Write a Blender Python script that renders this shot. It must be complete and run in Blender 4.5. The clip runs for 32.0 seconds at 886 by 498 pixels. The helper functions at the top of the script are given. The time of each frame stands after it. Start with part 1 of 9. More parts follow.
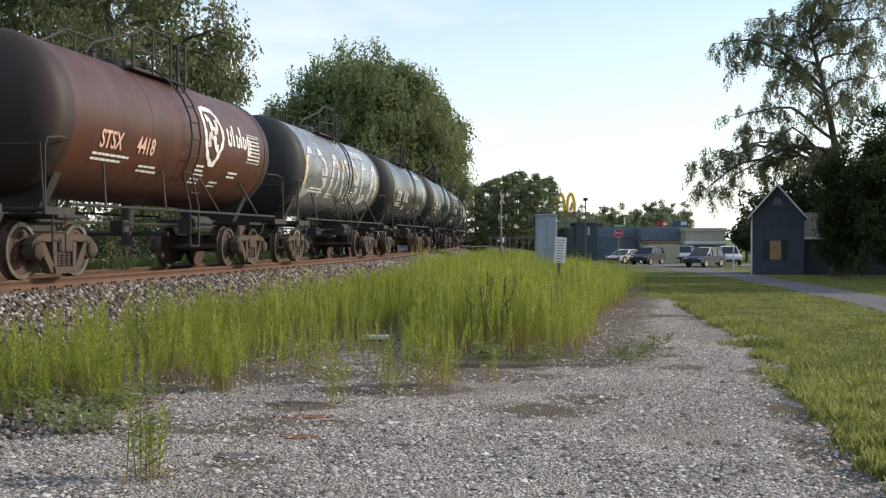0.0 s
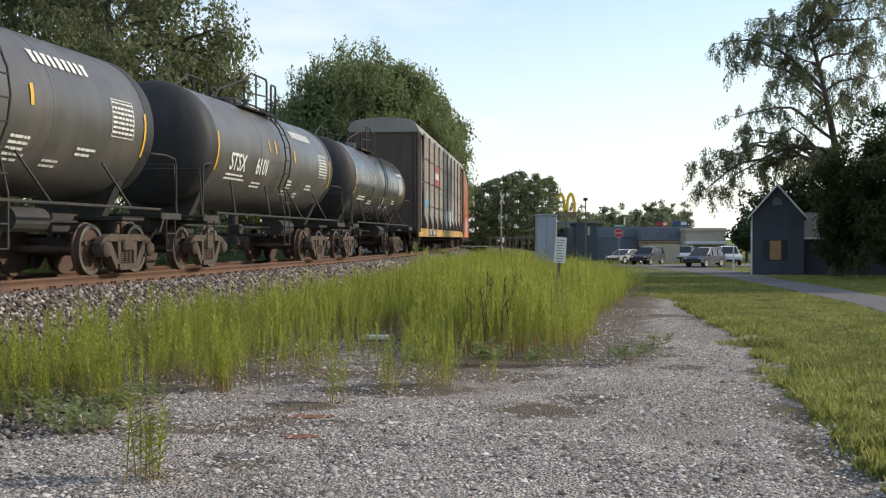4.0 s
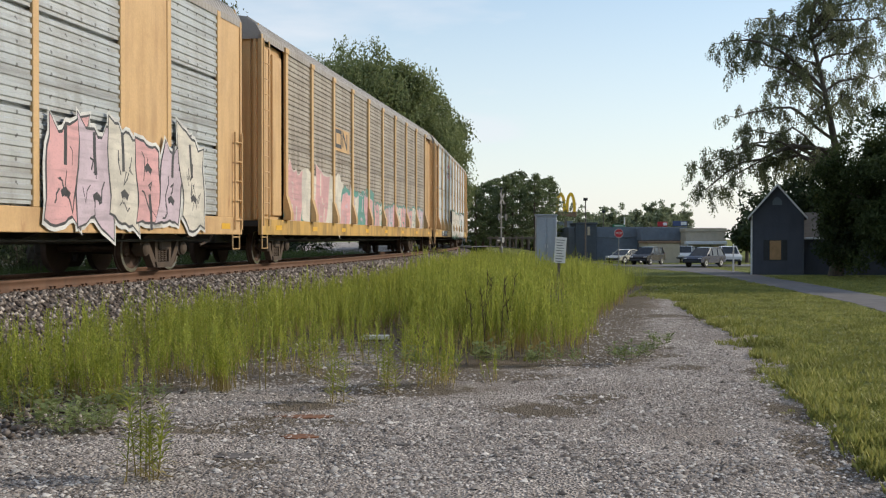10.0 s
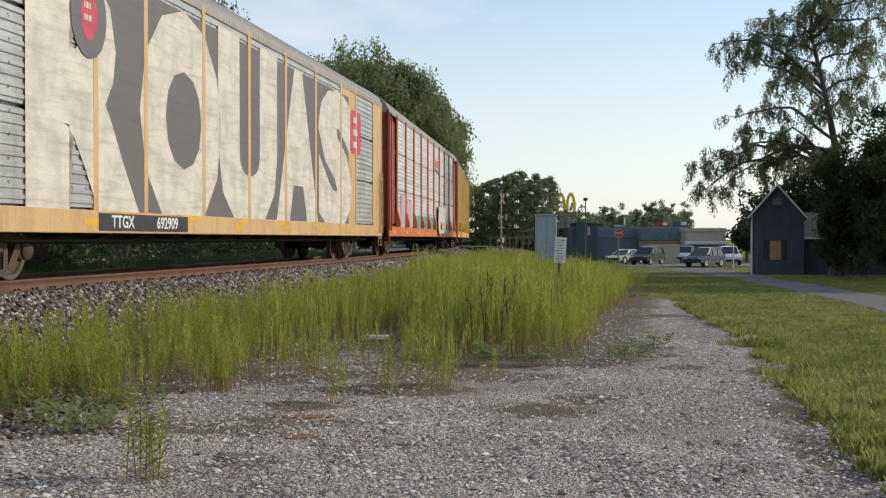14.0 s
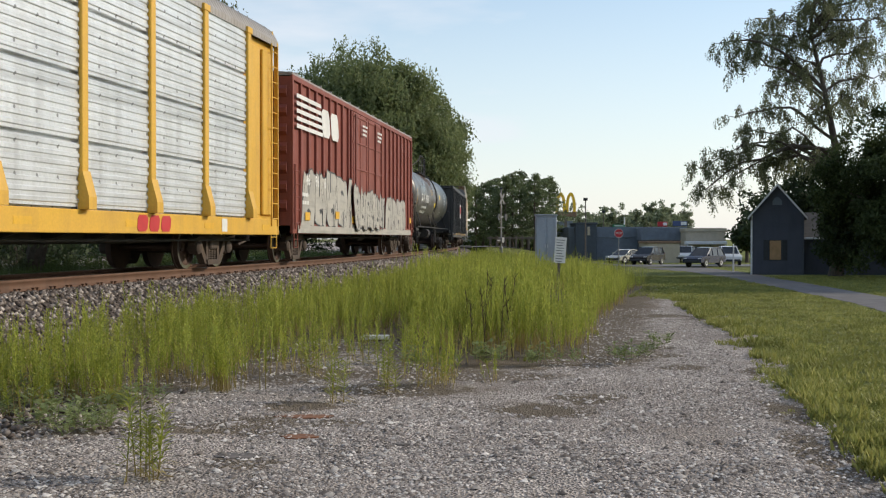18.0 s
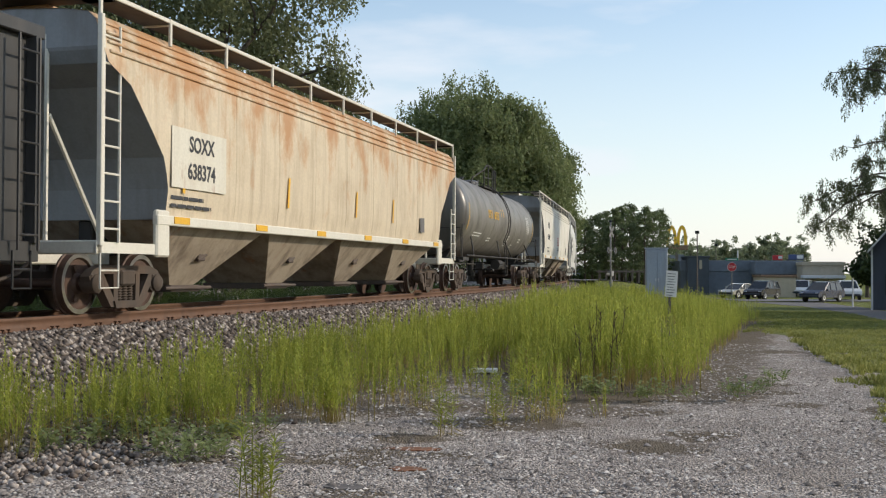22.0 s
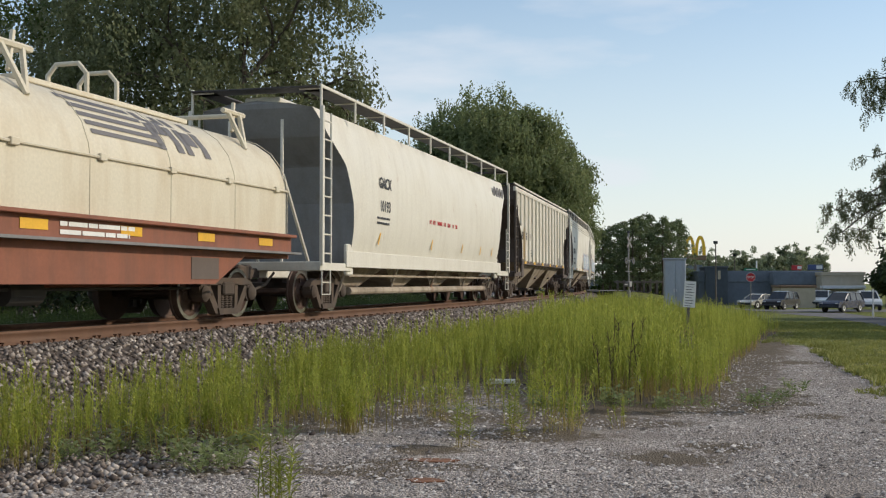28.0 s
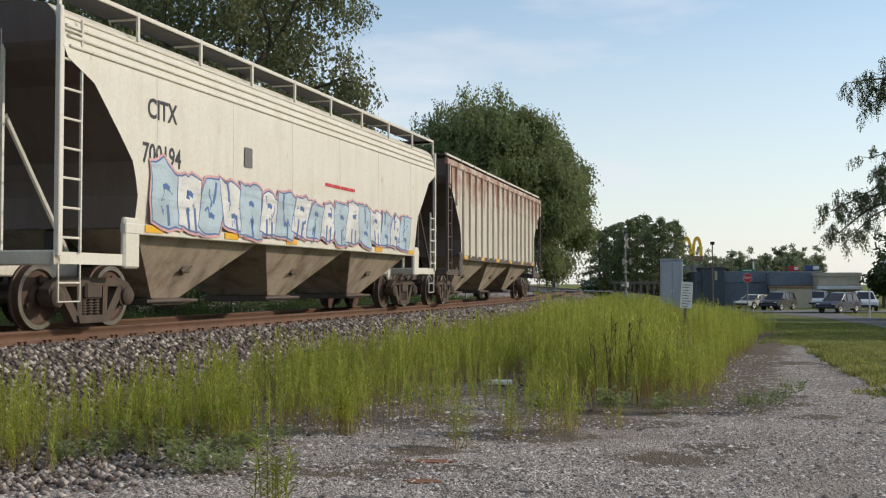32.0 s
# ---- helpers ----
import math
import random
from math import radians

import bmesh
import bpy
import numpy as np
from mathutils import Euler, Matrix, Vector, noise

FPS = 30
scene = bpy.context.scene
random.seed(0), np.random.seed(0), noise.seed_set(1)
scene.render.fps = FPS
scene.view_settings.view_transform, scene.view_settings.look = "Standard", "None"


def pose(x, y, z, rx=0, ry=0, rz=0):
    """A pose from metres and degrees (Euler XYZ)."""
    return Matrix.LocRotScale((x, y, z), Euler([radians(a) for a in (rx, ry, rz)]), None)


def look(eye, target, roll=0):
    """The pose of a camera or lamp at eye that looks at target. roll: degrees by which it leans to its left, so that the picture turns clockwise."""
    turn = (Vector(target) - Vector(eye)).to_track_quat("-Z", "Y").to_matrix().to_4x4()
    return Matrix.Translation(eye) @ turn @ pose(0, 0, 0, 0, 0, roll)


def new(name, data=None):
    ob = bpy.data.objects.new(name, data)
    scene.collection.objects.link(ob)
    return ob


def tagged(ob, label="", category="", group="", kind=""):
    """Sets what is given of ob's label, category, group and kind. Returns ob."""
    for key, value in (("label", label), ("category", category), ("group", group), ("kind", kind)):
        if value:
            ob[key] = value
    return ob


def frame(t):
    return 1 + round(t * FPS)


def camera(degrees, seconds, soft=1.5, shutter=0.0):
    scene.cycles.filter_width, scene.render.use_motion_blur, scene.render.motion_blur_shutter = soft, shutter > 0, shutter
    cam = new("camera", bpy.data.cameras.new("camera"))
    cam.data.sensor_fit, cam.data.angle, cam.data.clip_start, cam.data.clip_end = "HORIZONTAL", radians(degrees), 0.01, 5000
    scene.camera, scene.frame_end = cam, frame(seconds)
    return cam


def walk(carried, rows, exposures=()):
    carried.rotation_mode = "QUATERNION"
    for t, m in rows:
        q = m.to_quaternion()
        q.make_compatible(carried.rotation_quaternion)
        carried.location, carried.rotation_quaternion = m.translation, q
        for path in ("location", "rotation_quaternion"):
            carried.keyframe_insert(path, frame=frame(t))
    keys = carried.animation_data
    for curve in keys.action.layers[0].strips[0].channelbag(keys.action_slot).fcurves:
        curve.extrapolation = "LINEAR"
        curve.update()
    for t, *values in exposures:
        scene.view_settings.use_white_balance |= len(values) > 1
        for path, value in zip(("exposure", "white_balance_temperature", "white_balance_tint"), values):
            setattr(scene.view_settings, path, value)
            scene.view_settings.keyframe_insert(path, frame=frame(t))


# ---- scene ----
# ---------------------------------------------------------------- camera and its walk
EYE = (0.0, 0.0, 0.647)
cam = camera(43.8, 32.0, soft=1.2)
TURNS = ((0, 89.465, 0, 0), (20.3, 89.465, 0, 0), (20.5, 89.41, -0.1, 0.006), (21, 89.601, -0.139, 0.844), (21.5, 90.849, -0.107, 2.842),
         (22, 91.179, -0.16, 5.626), (22.5, 91.277, -0.03, 7.025), (23, 91.327, -0.06, 7.344), (23.5, 91.336, -0.042, 7.333),
         (24, 91.4, -0.032, 7.299), (24.5, 91.481, -0.026, 7.152), (25, 91.513, -0.027, 6.979), (25.5, 91.534, -0.036, 6.86),
         (27.5, 91.688, -0.054, 6.576), (28, 91.744, -0.051, 6.535), (28.5, 91.787, -0.04, 6.498), (29, 91.786, -0.048, 6.452),
         (29.5, 91.785, -0.05, 6.402), (30, 91.786, -0.048, 6.379), (31, 91.783, -0.04, 6.379), (32, 91.783, -0.035, 6.378))
walk(cam, [(t, pose(*EYE, rx, ry, rz)) for t, rx, ry, rz in TURNS], exposures=[(0, 0.15), (3.5, 0.13), (6, 0.05), (9, -0.12), (14, -0.13), (19, -0.08), (21, 0.08), (22, -0.06), (23, -0.07), (24, -0.06), (25, -0.18), (28, -0.22), (29, -0.22), (31, -0.2), (32, -0.2)])

# ---------------------------------------------------------------- world and sun
SUN_AZ, SUN_EL = 78.0, 25.0   # degrees to the right of +y, above the horizon
world = bpy.data.worlds.new("world")
scene.world = world
world.use_nodes = True
wn, wl = world.node_tree.nodes, world.node_tree.links
wn.clear()
w_out, w_bg = wn.new("ShaderNodeOutputWorld"), wn.new("ShaderNodeBackground")
w_sky = wn.new("ShaderNodeTexSky")
w_sky.sky_type = "NISHITA"
w_sky.sun_disc = False
w_sky.sun_elevation, w_sky.sun_rotation = radians(SUN_EL), radians(SUN_AZ)
w_sky.air_density, w_sky.dust_density, w_sky.ozone_density = 1.15, 0.4, 1.8
w_tc, w_map, w_noise = wn.new("ShaderNodeTexCoord"), wn.new("ShaderNodeMapping"), wn.new("ShaderNodeTexNoise")
w_map.inputs["Scale"].default_value = (1.2, 1.2, 5.0)
w_noise.inputs["Scale"].default_value, w_noise.inputs["Detail"].default_value = 2.9, 8
w_ramp = wn.new("ShaderNodeValToRGB")
w_ramp.color_ramp.elements[0].position, w_ramp.color_ramp.elements[1].position = 0.47, 0.68
w_ramp.color_ramp.elements[0].color, w_ramp.color_ramp.elements[1].color = (0.08, 0.08, 0.08, 1), (0.75, 0.75, 0.75, 1)
w_mix = wn.new("ShaderNodeMix")
w_mix.data_type = "RGBA"
w_mix.inputs["B"].default_value = (4.9, 5.1, 5.5, 1)
wl.new(w_tc.outputs["Generated"], w_map.inputs["Vector"])
wl.new(w_map.outputs["Vector"], w_noise.inputs["Vector"])
wl.new(w_noise.outputs["Fac"], w_ramp.inputs["Fac"])
w_sep, w_low, w_max = wn.new("ShaderNodeSeparateXYZ"), wn.new("ShaderNodeMapRange"), wn.new("ShaderNodeMath")
for _k, _v in (("From Min", 0.0), ("From Max", 0.26), ("To Min", 0.72), ("To Max", 0.1)):
    w_low.inputs[_k].default_value = _v
w_max.operation = "MAXIMUM"
wl.new(w_tc.outputs["Generated"], w_sep.inputs["Vector"])
wl.new(w_sep.outputs["Z"], w_low.inputs["Value"])
wl.new(w_low.outputs["Result"], w_max.inputs[0])
wl.new(w_ramp.outputs["Color"], w_max.inputs[1])
wl.new(w_max.outputs["Value"], w_mix.inputs["Factor"])
wl.new(w_sky.outputs["Color"], w_mix.inputs["A"])
wl.new(w_mix.outputs["Result"], w_bg.inputs["Color"])
wl.new(w_bg.outputs["Background"], w_out.inputs["Surface"])
w_bg.inputs["Strength"].default_value = 0.19

sun = new("sun", bpy.data.lights.new("sun", "SUN"))
sun.data.energy, sun.data.angle, sun.data.color = 3.3, radians(0.6), (1.0, 0.88, 0.71)
_az, _el = radians(SUN_AZ), radians(SUN_EL)
sun.matrix_world = look((60 * math.sin(_az), 60 * math.cos(_az), 60 * math.tan(_el)), (0, 0, 0))


# ---------------------------------------------------------------- the track's line
D0, TH, S0, K, S1 = 10.473, 0.1804, 16.53, 0.00201, 135.0


def advanced(t):
    """How far the train has come after t seconds; it slows a little on the way."""
    return 18.45 * t - 0.035 * t * t


def track(s):
    """Place (x, y) and heading angle (to the right of +y) of the track's centre line, s metres along it."""
    u = min(max(s - S0, 0.0), S1 - S0)
    a = K * u
    lon, lat = min(s, S0) + math.sin(a) / K, (1 - math.cos(a)) / K
    hx, hy = math.sin(TH), math.cos(TH)
    x, y = -hy * D0 + hx * lon - hy * lat, hx * D0 + hy * lon + hx * lat
    if s > S1:
        x, y = x + math.sin(TH - a) * (s - S1), y + math.cos(TH - a) * (s - S1)
    return x, y, TH - a


_line = [track(s) for s in range(-80, 420, 2)]
_LX, _LY = np.array([p[0] for p in _line]), np.array([p[1] for p in _line])
_LH = np.array([p[2] for p in _line])


def beside(x, y):
    """Distance to the right of the track's centre line (negative: to its left)."""
    i = int(np.argmin((_LX - x) ** 2 + (_LY - y) ** 2))
    return (x - _LX[i]) * math.cos(_LH[i]) - (y - _LY[i]) * math.sin(_LH[i])


def ground_z(x, y):
    d = beside(x, y)
    low = -1.0 - 0.0138 * min(max(y - 20, 0), 69)
    if d < 0:
        low = -0.75
    near = -0.92
    k = min(max((abs(d) - 3.0) / 7.0, 0), 1)
    z = near + (low - near) * k
    road = min(max(1 - (abs(y - ROAD_Y(x)) - 4.0) / 9.0, 0), 1)
    rise = min(max(1 - (abs(d) - 3.0) / 14.0, 0), 1)
    rise = rise * rise * (3 - 2 * rise)
    k = road * rise
    z += (-0.10 - z) * k
    if abs(d) < 3.0:
        z = min(z, -0.6)
    return z


def ROAD_Y(x):
    return 103.0 + 0.10 * (x - 3.0)


# ---------------------------------------------------------------- mesh helpers
class Geo:
    """Collects faces for one mesh."""

    def __init__(self):
        self.v, self.f = [], []

    def add(self, verts, faces, m=None):
        n = len(self.v)
        if m is not None:
            verts = [tuple(m @ Vector(p)) for p in verts]
        self.v += [tuple(p) for p in verts]
        self.f += [tuple(i + n for i in f) for f in faces]
        return self

    def box(self, x0, x1, y0, y1, z0, z1, b=0.0, m=None):
        if b <= 0:
            v = [(x, y, z) for x in (x0, x1) for y in (y0, y1) for z in (z0, z1)]
            f = [(0, 1, 3, 2), (4, 6, 7, 5), (0, 4, 5, 1), (2, 3, 7, 6), (0, 2, 6, 4), (1, 5, 7, 3)]
            return self.add(v, f, m)
        v, idx = [], {}
        lo, hi = (x0, y0, z0), (x1, y1, z1)
        for c in range(8):
            s = [(c >> k) & 1 for k in range(3)]
            for a in range(3):
                p = [(hi[k] - b if s[k] else lo[k] + b) for k in range(3)]
                p[a] = hi[a] if s[a] else lo[a]
                idx[(c, a)] = len(v)
                v.append(p)
        f = []
        for a in range(3):
            i, j = (a + 1) % 3, (a + 2) % 3
            for s in (0, 1):
                q = [(s << a) | (u << i) | (w << j) for u, w in ((0, 0), (1, 0), (1, 1), (0, 1))]
                face = [idx[(c, a)] for c in q]
                f.append(face if s else face[::-1])
            for u in (0, 1):
                for w in (0, 1):
                    c0, c1 = (u << i) | (w << j), (1 << a) | (u << i) | (w << j)
                    face = [idx[(c0, i)], idx[(c1, i)], idx[(c1, j)], idx[(c0, j)]]
                    f.append(face if u == w else face[::-1])
        for c in range(8):
            face = [idx[(c, 0)], idx[(c, 1)], idx[(c, 2)]]
            f.append(face if bin(c).count("1") % 2 else face[::-1])
        return self.add(v, f, m)

    def bar(self, p, q, r, n=6, r2=None, cap=True):
        p, q = Vector(p), Vector(q)
        d = (q - p)
        if d.length < 1e-6:
            return self
        a = d.orthogonal().normalized()
        b = d.normalized().cross(a)
        r2 = r if r2 is None else r2
        v = []
        for c, rr in ((p, r), (q, r2)):
            v += [c + (a * math.cos(2 * math.pi * k / n) + b * math.sin(2 * math.pi * k / n)) * rr for k in range(n)]
        f = [(k, (k + 1) % n, n + (k + 1) % n, n + k) for k in range(n)]
        if cap:
            f += [tuple(range(n))[::-1], tuple(range(n, 2 * n))]
        return self.add(v, f)

    def tube(self, pts, r, n=6):
        """A bent pipe through the points, one unbroken skin."""
        pts = [Vector(p) for p in pts]
        pts = [p for i, p in enumerate(pts) if i == 0 or (p - pts[i - 1]).length > 1e-5]
        v, f, a = [], [], (pts[1] - pts[0]).orthogonal().normalized()
        for i, p in enumerate(pts):
            t = ((p - pts[i - 1]).normalized() if i else Vector()) + ((pts[i + 1] - p).normalized() if i < len(pts) - 1 else Vector())
            t = t.normalized()
            a = a - t * a.dot(t)
            a = a.normalized() if a.length > 1e-4 else t.orthogonal().normalized()
            c = t.cross(a)
            v += [p + (a * math.cos(2 * math.pi * k / n) + c * math.sin(2 * math.pi * k / n)) * r for k in range(n)]
        for i in range(len(pts) - 1):
            f += [(i * n + k, i * n + (k + 1) % n, (i + 1) * n + (k + 1) % n, (i + 1) * n + k) for k in range(n)]
        f += [tuple(range(n))[::-1], tuple(range((len(pts) - 1) * n, len(pts) * n))]
        return self.add(v, f)

    def prism(self, prof, axis, a, b):
        """A polygon in the plane across the axis, drawn out from a to b."""
        def put(p, t):
            return {"x": (t, p[0], p[1]), "y": (p[0], t, p[1]), "z": (p[0], p[1], t)}[axis]
        n = len(prof)
        v = [put(p, a) for p in prof] + [put(p, b) for p in prof]
        f = [(k, (k + 1) % n, n + (k + 1) % n, n + k) for k in range(n)] + [tuple(range(n))[::-1], tuple(range(n, 2 * n))]
        return self.add(v, f)

    def lathe(self, prof, n=32, axis="x", at=(0, 0, 0)):
        """Rings (along, radius) round an axis."""
        v, f = [], []
        for t, r in prof:
            for k in range(n):
                c, s = math.cos(2 * math.pi * k / n) * r, math.sin(2 * math.pi * k / n) * r
                p = {"x": (t, c, s), "y": (s, t, c), "z": (c, s, t)}[axis]
                v.append((p[0] + at[0], p[1] + at[1], p[2] + at[2]))
        for j in range(len(prof) - 1):
            for k in range(n):
                k2 = (k + 1) % n
                f.append((j * n + k, j * n + k2, (j + 1) * n + k2, (j + 1) * n + k))
        f += [tuple(range(n))[::-1], tuple(range((len(prof) - 1) * n, len(prof) * n))]
        return self.add(v, f)

    def strip(self, a, b):
        """Quads between two equally long lines of points."""
        n = len(a)
        return self.add(list(a) + list(b), [(i, i + 1, n + i + 1, n + i) for i in range(n - 1)])

    def mesh(self, name, mat, smooth=False):
        if smooth:                       # weld shared corners
            at, order, idx = {}, [], []
            for p in self.v:
                key = (round(p[0], 4), round(p[1], 4), round(p[2], 4))
                if key not in at:
                    at[key] = len(order)
                    order.append(p)
                idx.append(at[key])
            faces = [tuple(dict.fromkeys(idx[i] for i in f)) for f in self.f]
            self.v, self.f = order, [f for f in faces if len(f) > 2]
        me = bpy.data.meshes.new(name)
        me.from_pydata(self.v, [], self.f)
        if mat:
            me.materials.append(mat)
        if smooth:
            me.shade_smooth()
            me.set_sharp_from_angle(angle=radians(38))
        me.update()
        return me


def put(name, mesh, parent, at=(0, 0, 0), turn=0.0, label=""):
    ob = new(name, mesh)
    ob.parent = parent
    ob.location, ob.rotation_euler = at, (0, 0, turn)
    return tagged(ob, label)


def part(name, geo, mat, parent, label="", smooth=False):
    return put(name, geo.mesh(name, mat, smooth), parent, label=label)


def thing(name, label, category, at=(0, 0, 0), turn=0.0, group="", kind=""):
    ob = new(name)
    ob.empty_display_size = 0.3
    ob.location, ob.rotation_euler = at, (0, 0, turn)
    return tagged(ob, label, category, group, kind)


def raw_mesh(name, verts, faces, mat, smooth=False):
    """A mesh from arrays of triangles or quads, quickly."""
    me = bpy.data.meshes.new(name)
    verts, faces = np.asarray(verts, np.float32), np.asarray(faces, np.int32)
    n, k = faces.shape
    me.vertices.add(len(verts))
    me.vertices.foreach_set("co", verts.ravel())
    me.loops.add(n * k)
    me.loops.foreach_set("vertex_index", faces.ravel())
    me.polygons.add(n)
    me.polygons.foreach_set("loop_start", np.arange(0, n * k, k, dtype=np.int32))
    me.polygons.foreach_set("loop_total", np.full(n, k, np.int32))
    me.update(calc_edges=True)
    if mat:
        me.materials.append(mat)
    if smooth:
        me.shade_smooth()
    return me


def scattered(shape_v, shape_f, places, turns, sizes, lean=None, z_sizes=None):
    """Arrays of one small shape repeated at many places, turned about z and leaned."""
    n, k = len(places), len(shape_v)
    c, s = np.cos(turns)[:, None], np.sin(turns)[:, None]
    zs = sizes if z_sizes is None else z_sizes
    x, y, z = (shape_v[None, :, i] for i in range(3))
    X, Y, Z = (x * c - y * s) * sizes[:, None], (x * s + y * c) * sizes[:, None], z * zs[:, None]
    if lean is not None:
        X, Y = X + Z * lean[:, :1], Y + Z * lean[:, 1:]
    v = np.stack([X + places[:, :1], Y + places[:, 1:2], Z + places[:, 2:3]], -1).reshape(-1, 3)
    f = (shape_f[None] + (np.arange(n) * k)[:, None, None]).reshape(-1, shape_f.shape[1])
    return v, f


def joined(pieces):
    v, f, n = [], [], 0
    for pv, pf in pieces:
        v.append(pv)
        f.append(pf + n)
        n += len(pv)
    return np.concatenate(v), np.concatenate(f)


# ---------------------------------------------------------------- materials
def nodes_of(name):
    m = bpy.data.materials.new(name)
    m.use_nodes = True
    nt = m.node_tree
    return m, nt.nodes, nt.links, nt.nodes["Principled BSDF"]


def noise_node(n, l, src, scale, detail=5.0, rough=0.6, stretch=None):
    t = n.new("ShaderNodeTexNoise")
    t.inputs["Scale"].default_value, t.inputs["Detail"].default_value, t.inputs["Roughness"].default_value = scale, detail, rough
    if stretch:
        m = n.new("ShaderNodeMapping")
        m.inputs["Scale"].default_value = stretch
        l.new(src, m.inputs["Vector"])
        src = m.outputs["Vector"]
    l.new(src, t.inputs["Vector"])
    return t.outputs["Fac"]


def ramp_node(n, l, src, a, b, lo=0.0, hi=1.0):
    r = n.new("ShaderNodeMapRange")
    for k, v in (("From Min", a), ("From Max", b), ("To Min", lo), ("To Max", hi)):
        r.inputs[k].default_value = v
    l.new(src, r.inputs["Value"])
    return r.outputs["Result"]


def mix_node(n, l, fac, a, b):
    m = n.new("ShaderNodeMix")
    m.data_type = "RGBA"
    for sock, val in (("Factor", fac), ("A", a), ("B", b)):
        if isinstance(val, bpy.types.NodeSocket):
            l.new(val, m.inputs[sock])
        elif sock == "Factor":
            m.inputs[sock].default_value = val
        else:
            m.inputs[sock].default_value = (*val, 1)
    return m.outputs["Result"]


def bump_node(n, l, b, height, strength, dist=0.01):
    k = n.new("ShaderNodeBump")
    k.inputs["Strength"].default_value, k.inputs["Distance"].default_value = strength, dist
    l.new(height, k.inputs["Height"])
    l.new(k.outputs["Normal"], b.inputs["Normal"])


def paint(name, col, dirt=(0.09, 0.07, 0.05), amount=0.5, rough=0.5, rust=0.0, rust_col=(0.28, 0.1, 0.035), metal=0.0, streak=1.0, fine=0.05, high=None, bolts=None):
    """Weathered paint: streaked grime that runs down, patches of rust, a fine mottling."""
    m, n, l, b = nodes_of(name)
    tc = n.new("ShaderNodeTexCoord").outputs["Object"]
    streaks = noise_node(n, l, tc, 1.0, 6, 0.65, (2.6 * streak, 2.6 * streak, 0.35))
    patch = noise_node(n, l, tc, 0.8, 5, 0.6)
    small = noise_node(n, l, tc, 22.0, 4, 0.6)
    dark = tuple(c * (1 - fine * 2) for c in col)
    c = mix_node(n, l, ramp_node(n, l, small, 0.35, 0.65), dark, col)
    c = mix_node(n, l, ramp_node(n, l, streaks, 0.46, 0.78, 0.0, amount), c, dirt)
    c = mix_node(n, l, ramp_node(n, l, patch, 0.5, 0.85, 0.0, amount * 0.7), c, dirt)
    if bolts:                            # rows of dark bolt holes and level bands of soot on a rolled sheet
        band = noise_node(n, l, tc, 1.0, 4, 0.6, (0.25, 0.25, 4.5))
        c = mix_node(n, l, ramp_node(n, l, band, 0.48, 0.66, 0.0, 0.55), c, dirt)
        sep = n.new("ShaderNodeSeparateXYZ")
        l.new(tc, sep.inputs["Vector"])
        gap = []
        for axis, step in (("X", bolts[0]), ("Z", bolts[1])):
            q = n.new("ShaderNodeMath")
            q.operation, q.inputs[1].default_value = "PINGPONG", step / 2
            l.new(sep.outputs[axis], q.inputs[0])
            w = n.new("ShaderNodeMath")
            w.operation, w.inputs[1].default_value = "POWER", 2
            l.new(q.outputs["Value"], w.inputs[0])
            gap.append(w.outputs["Value"])
        both = n.new("ShaderNodeMath")
        l.new(gap[0], both.inputs[0])
        l.new(gap[1], both.inputs[1])
        c = mix_node(n, l, ramp_node(n, l, both.outputs["Value"], 0.0005, 0.0014, 0.75, 0.0), c, tuple(v * 0.3 for v in dirt))
    if rust > 0:
        rs = noise_node(n, l, tc, 1.7, 8, 0.65, (0.75, 0.75, 0.42) if high else (1.6, 1.6, 0.5))
        if high:                         # rust that starts at the roof edge and runs down
            sep, add = n.new("ShaderNodeSeparateXYZ"), n.new("ShaderNodeMath")
            l.new(tc, sep.inputs["Vector"])
            l.new(rs, add.inputs[0])
            l.new(ramp_node(n, l, sep.outputs["Z"], high[0], high[1], -0.14, 0.15), add.inputs[1])
            rs = add.outputs["Value"]
        c = mix_node(n, l, ramp_node(n, l, rs, 0.66 - 0.25 * rust, 0.78 - 0.16 * rust, 0, 0.85), c, rust_col)
    l.new(c, b.inputs["Base Color"])
    l.new(ramp_node(n, l, patch, 0.3, 0.7, rough - 0.08, min(rough + 0.15, 1)), b.inputs["Roughness"])
    b.inputs["Metallic"].default_value = metal
    bump_node(n, l, b, small, 0.12, 0.004)
    return m


def plain(name, col, rough=0.6, metal=0.0, vary=0.25, scale=6.0, bump=0.2):
    m, n, l, b = nodes_of(name)
    tc = n.new("ShaderNodeTexCoord").outputs["Object"]
    a, s = noise_node(n, l, tc, scale, 6), noise_node(n, l, tc, scale * 9, 3)
    c = mix_node(n, l, ramp_node(n, l, a, 0.3, 0.7), tuple(v * (1 - vary) for v in col), tuple(min(v * (1 + vary), 1) for v in col))
    c = mix_node(n, l, ramp_node(n, l, s, 0.5, 0.8, 0, 0.4), c, tuple(v * 0.6 for v in col))
    l.new(c, b.inputs["Base Color"])
    b.inputs["Roughness"].default_value, b.inputs["Metallic"].default_value = rough, metal
    bump_node(n, l, b, s, bump, 0.006)
    return m


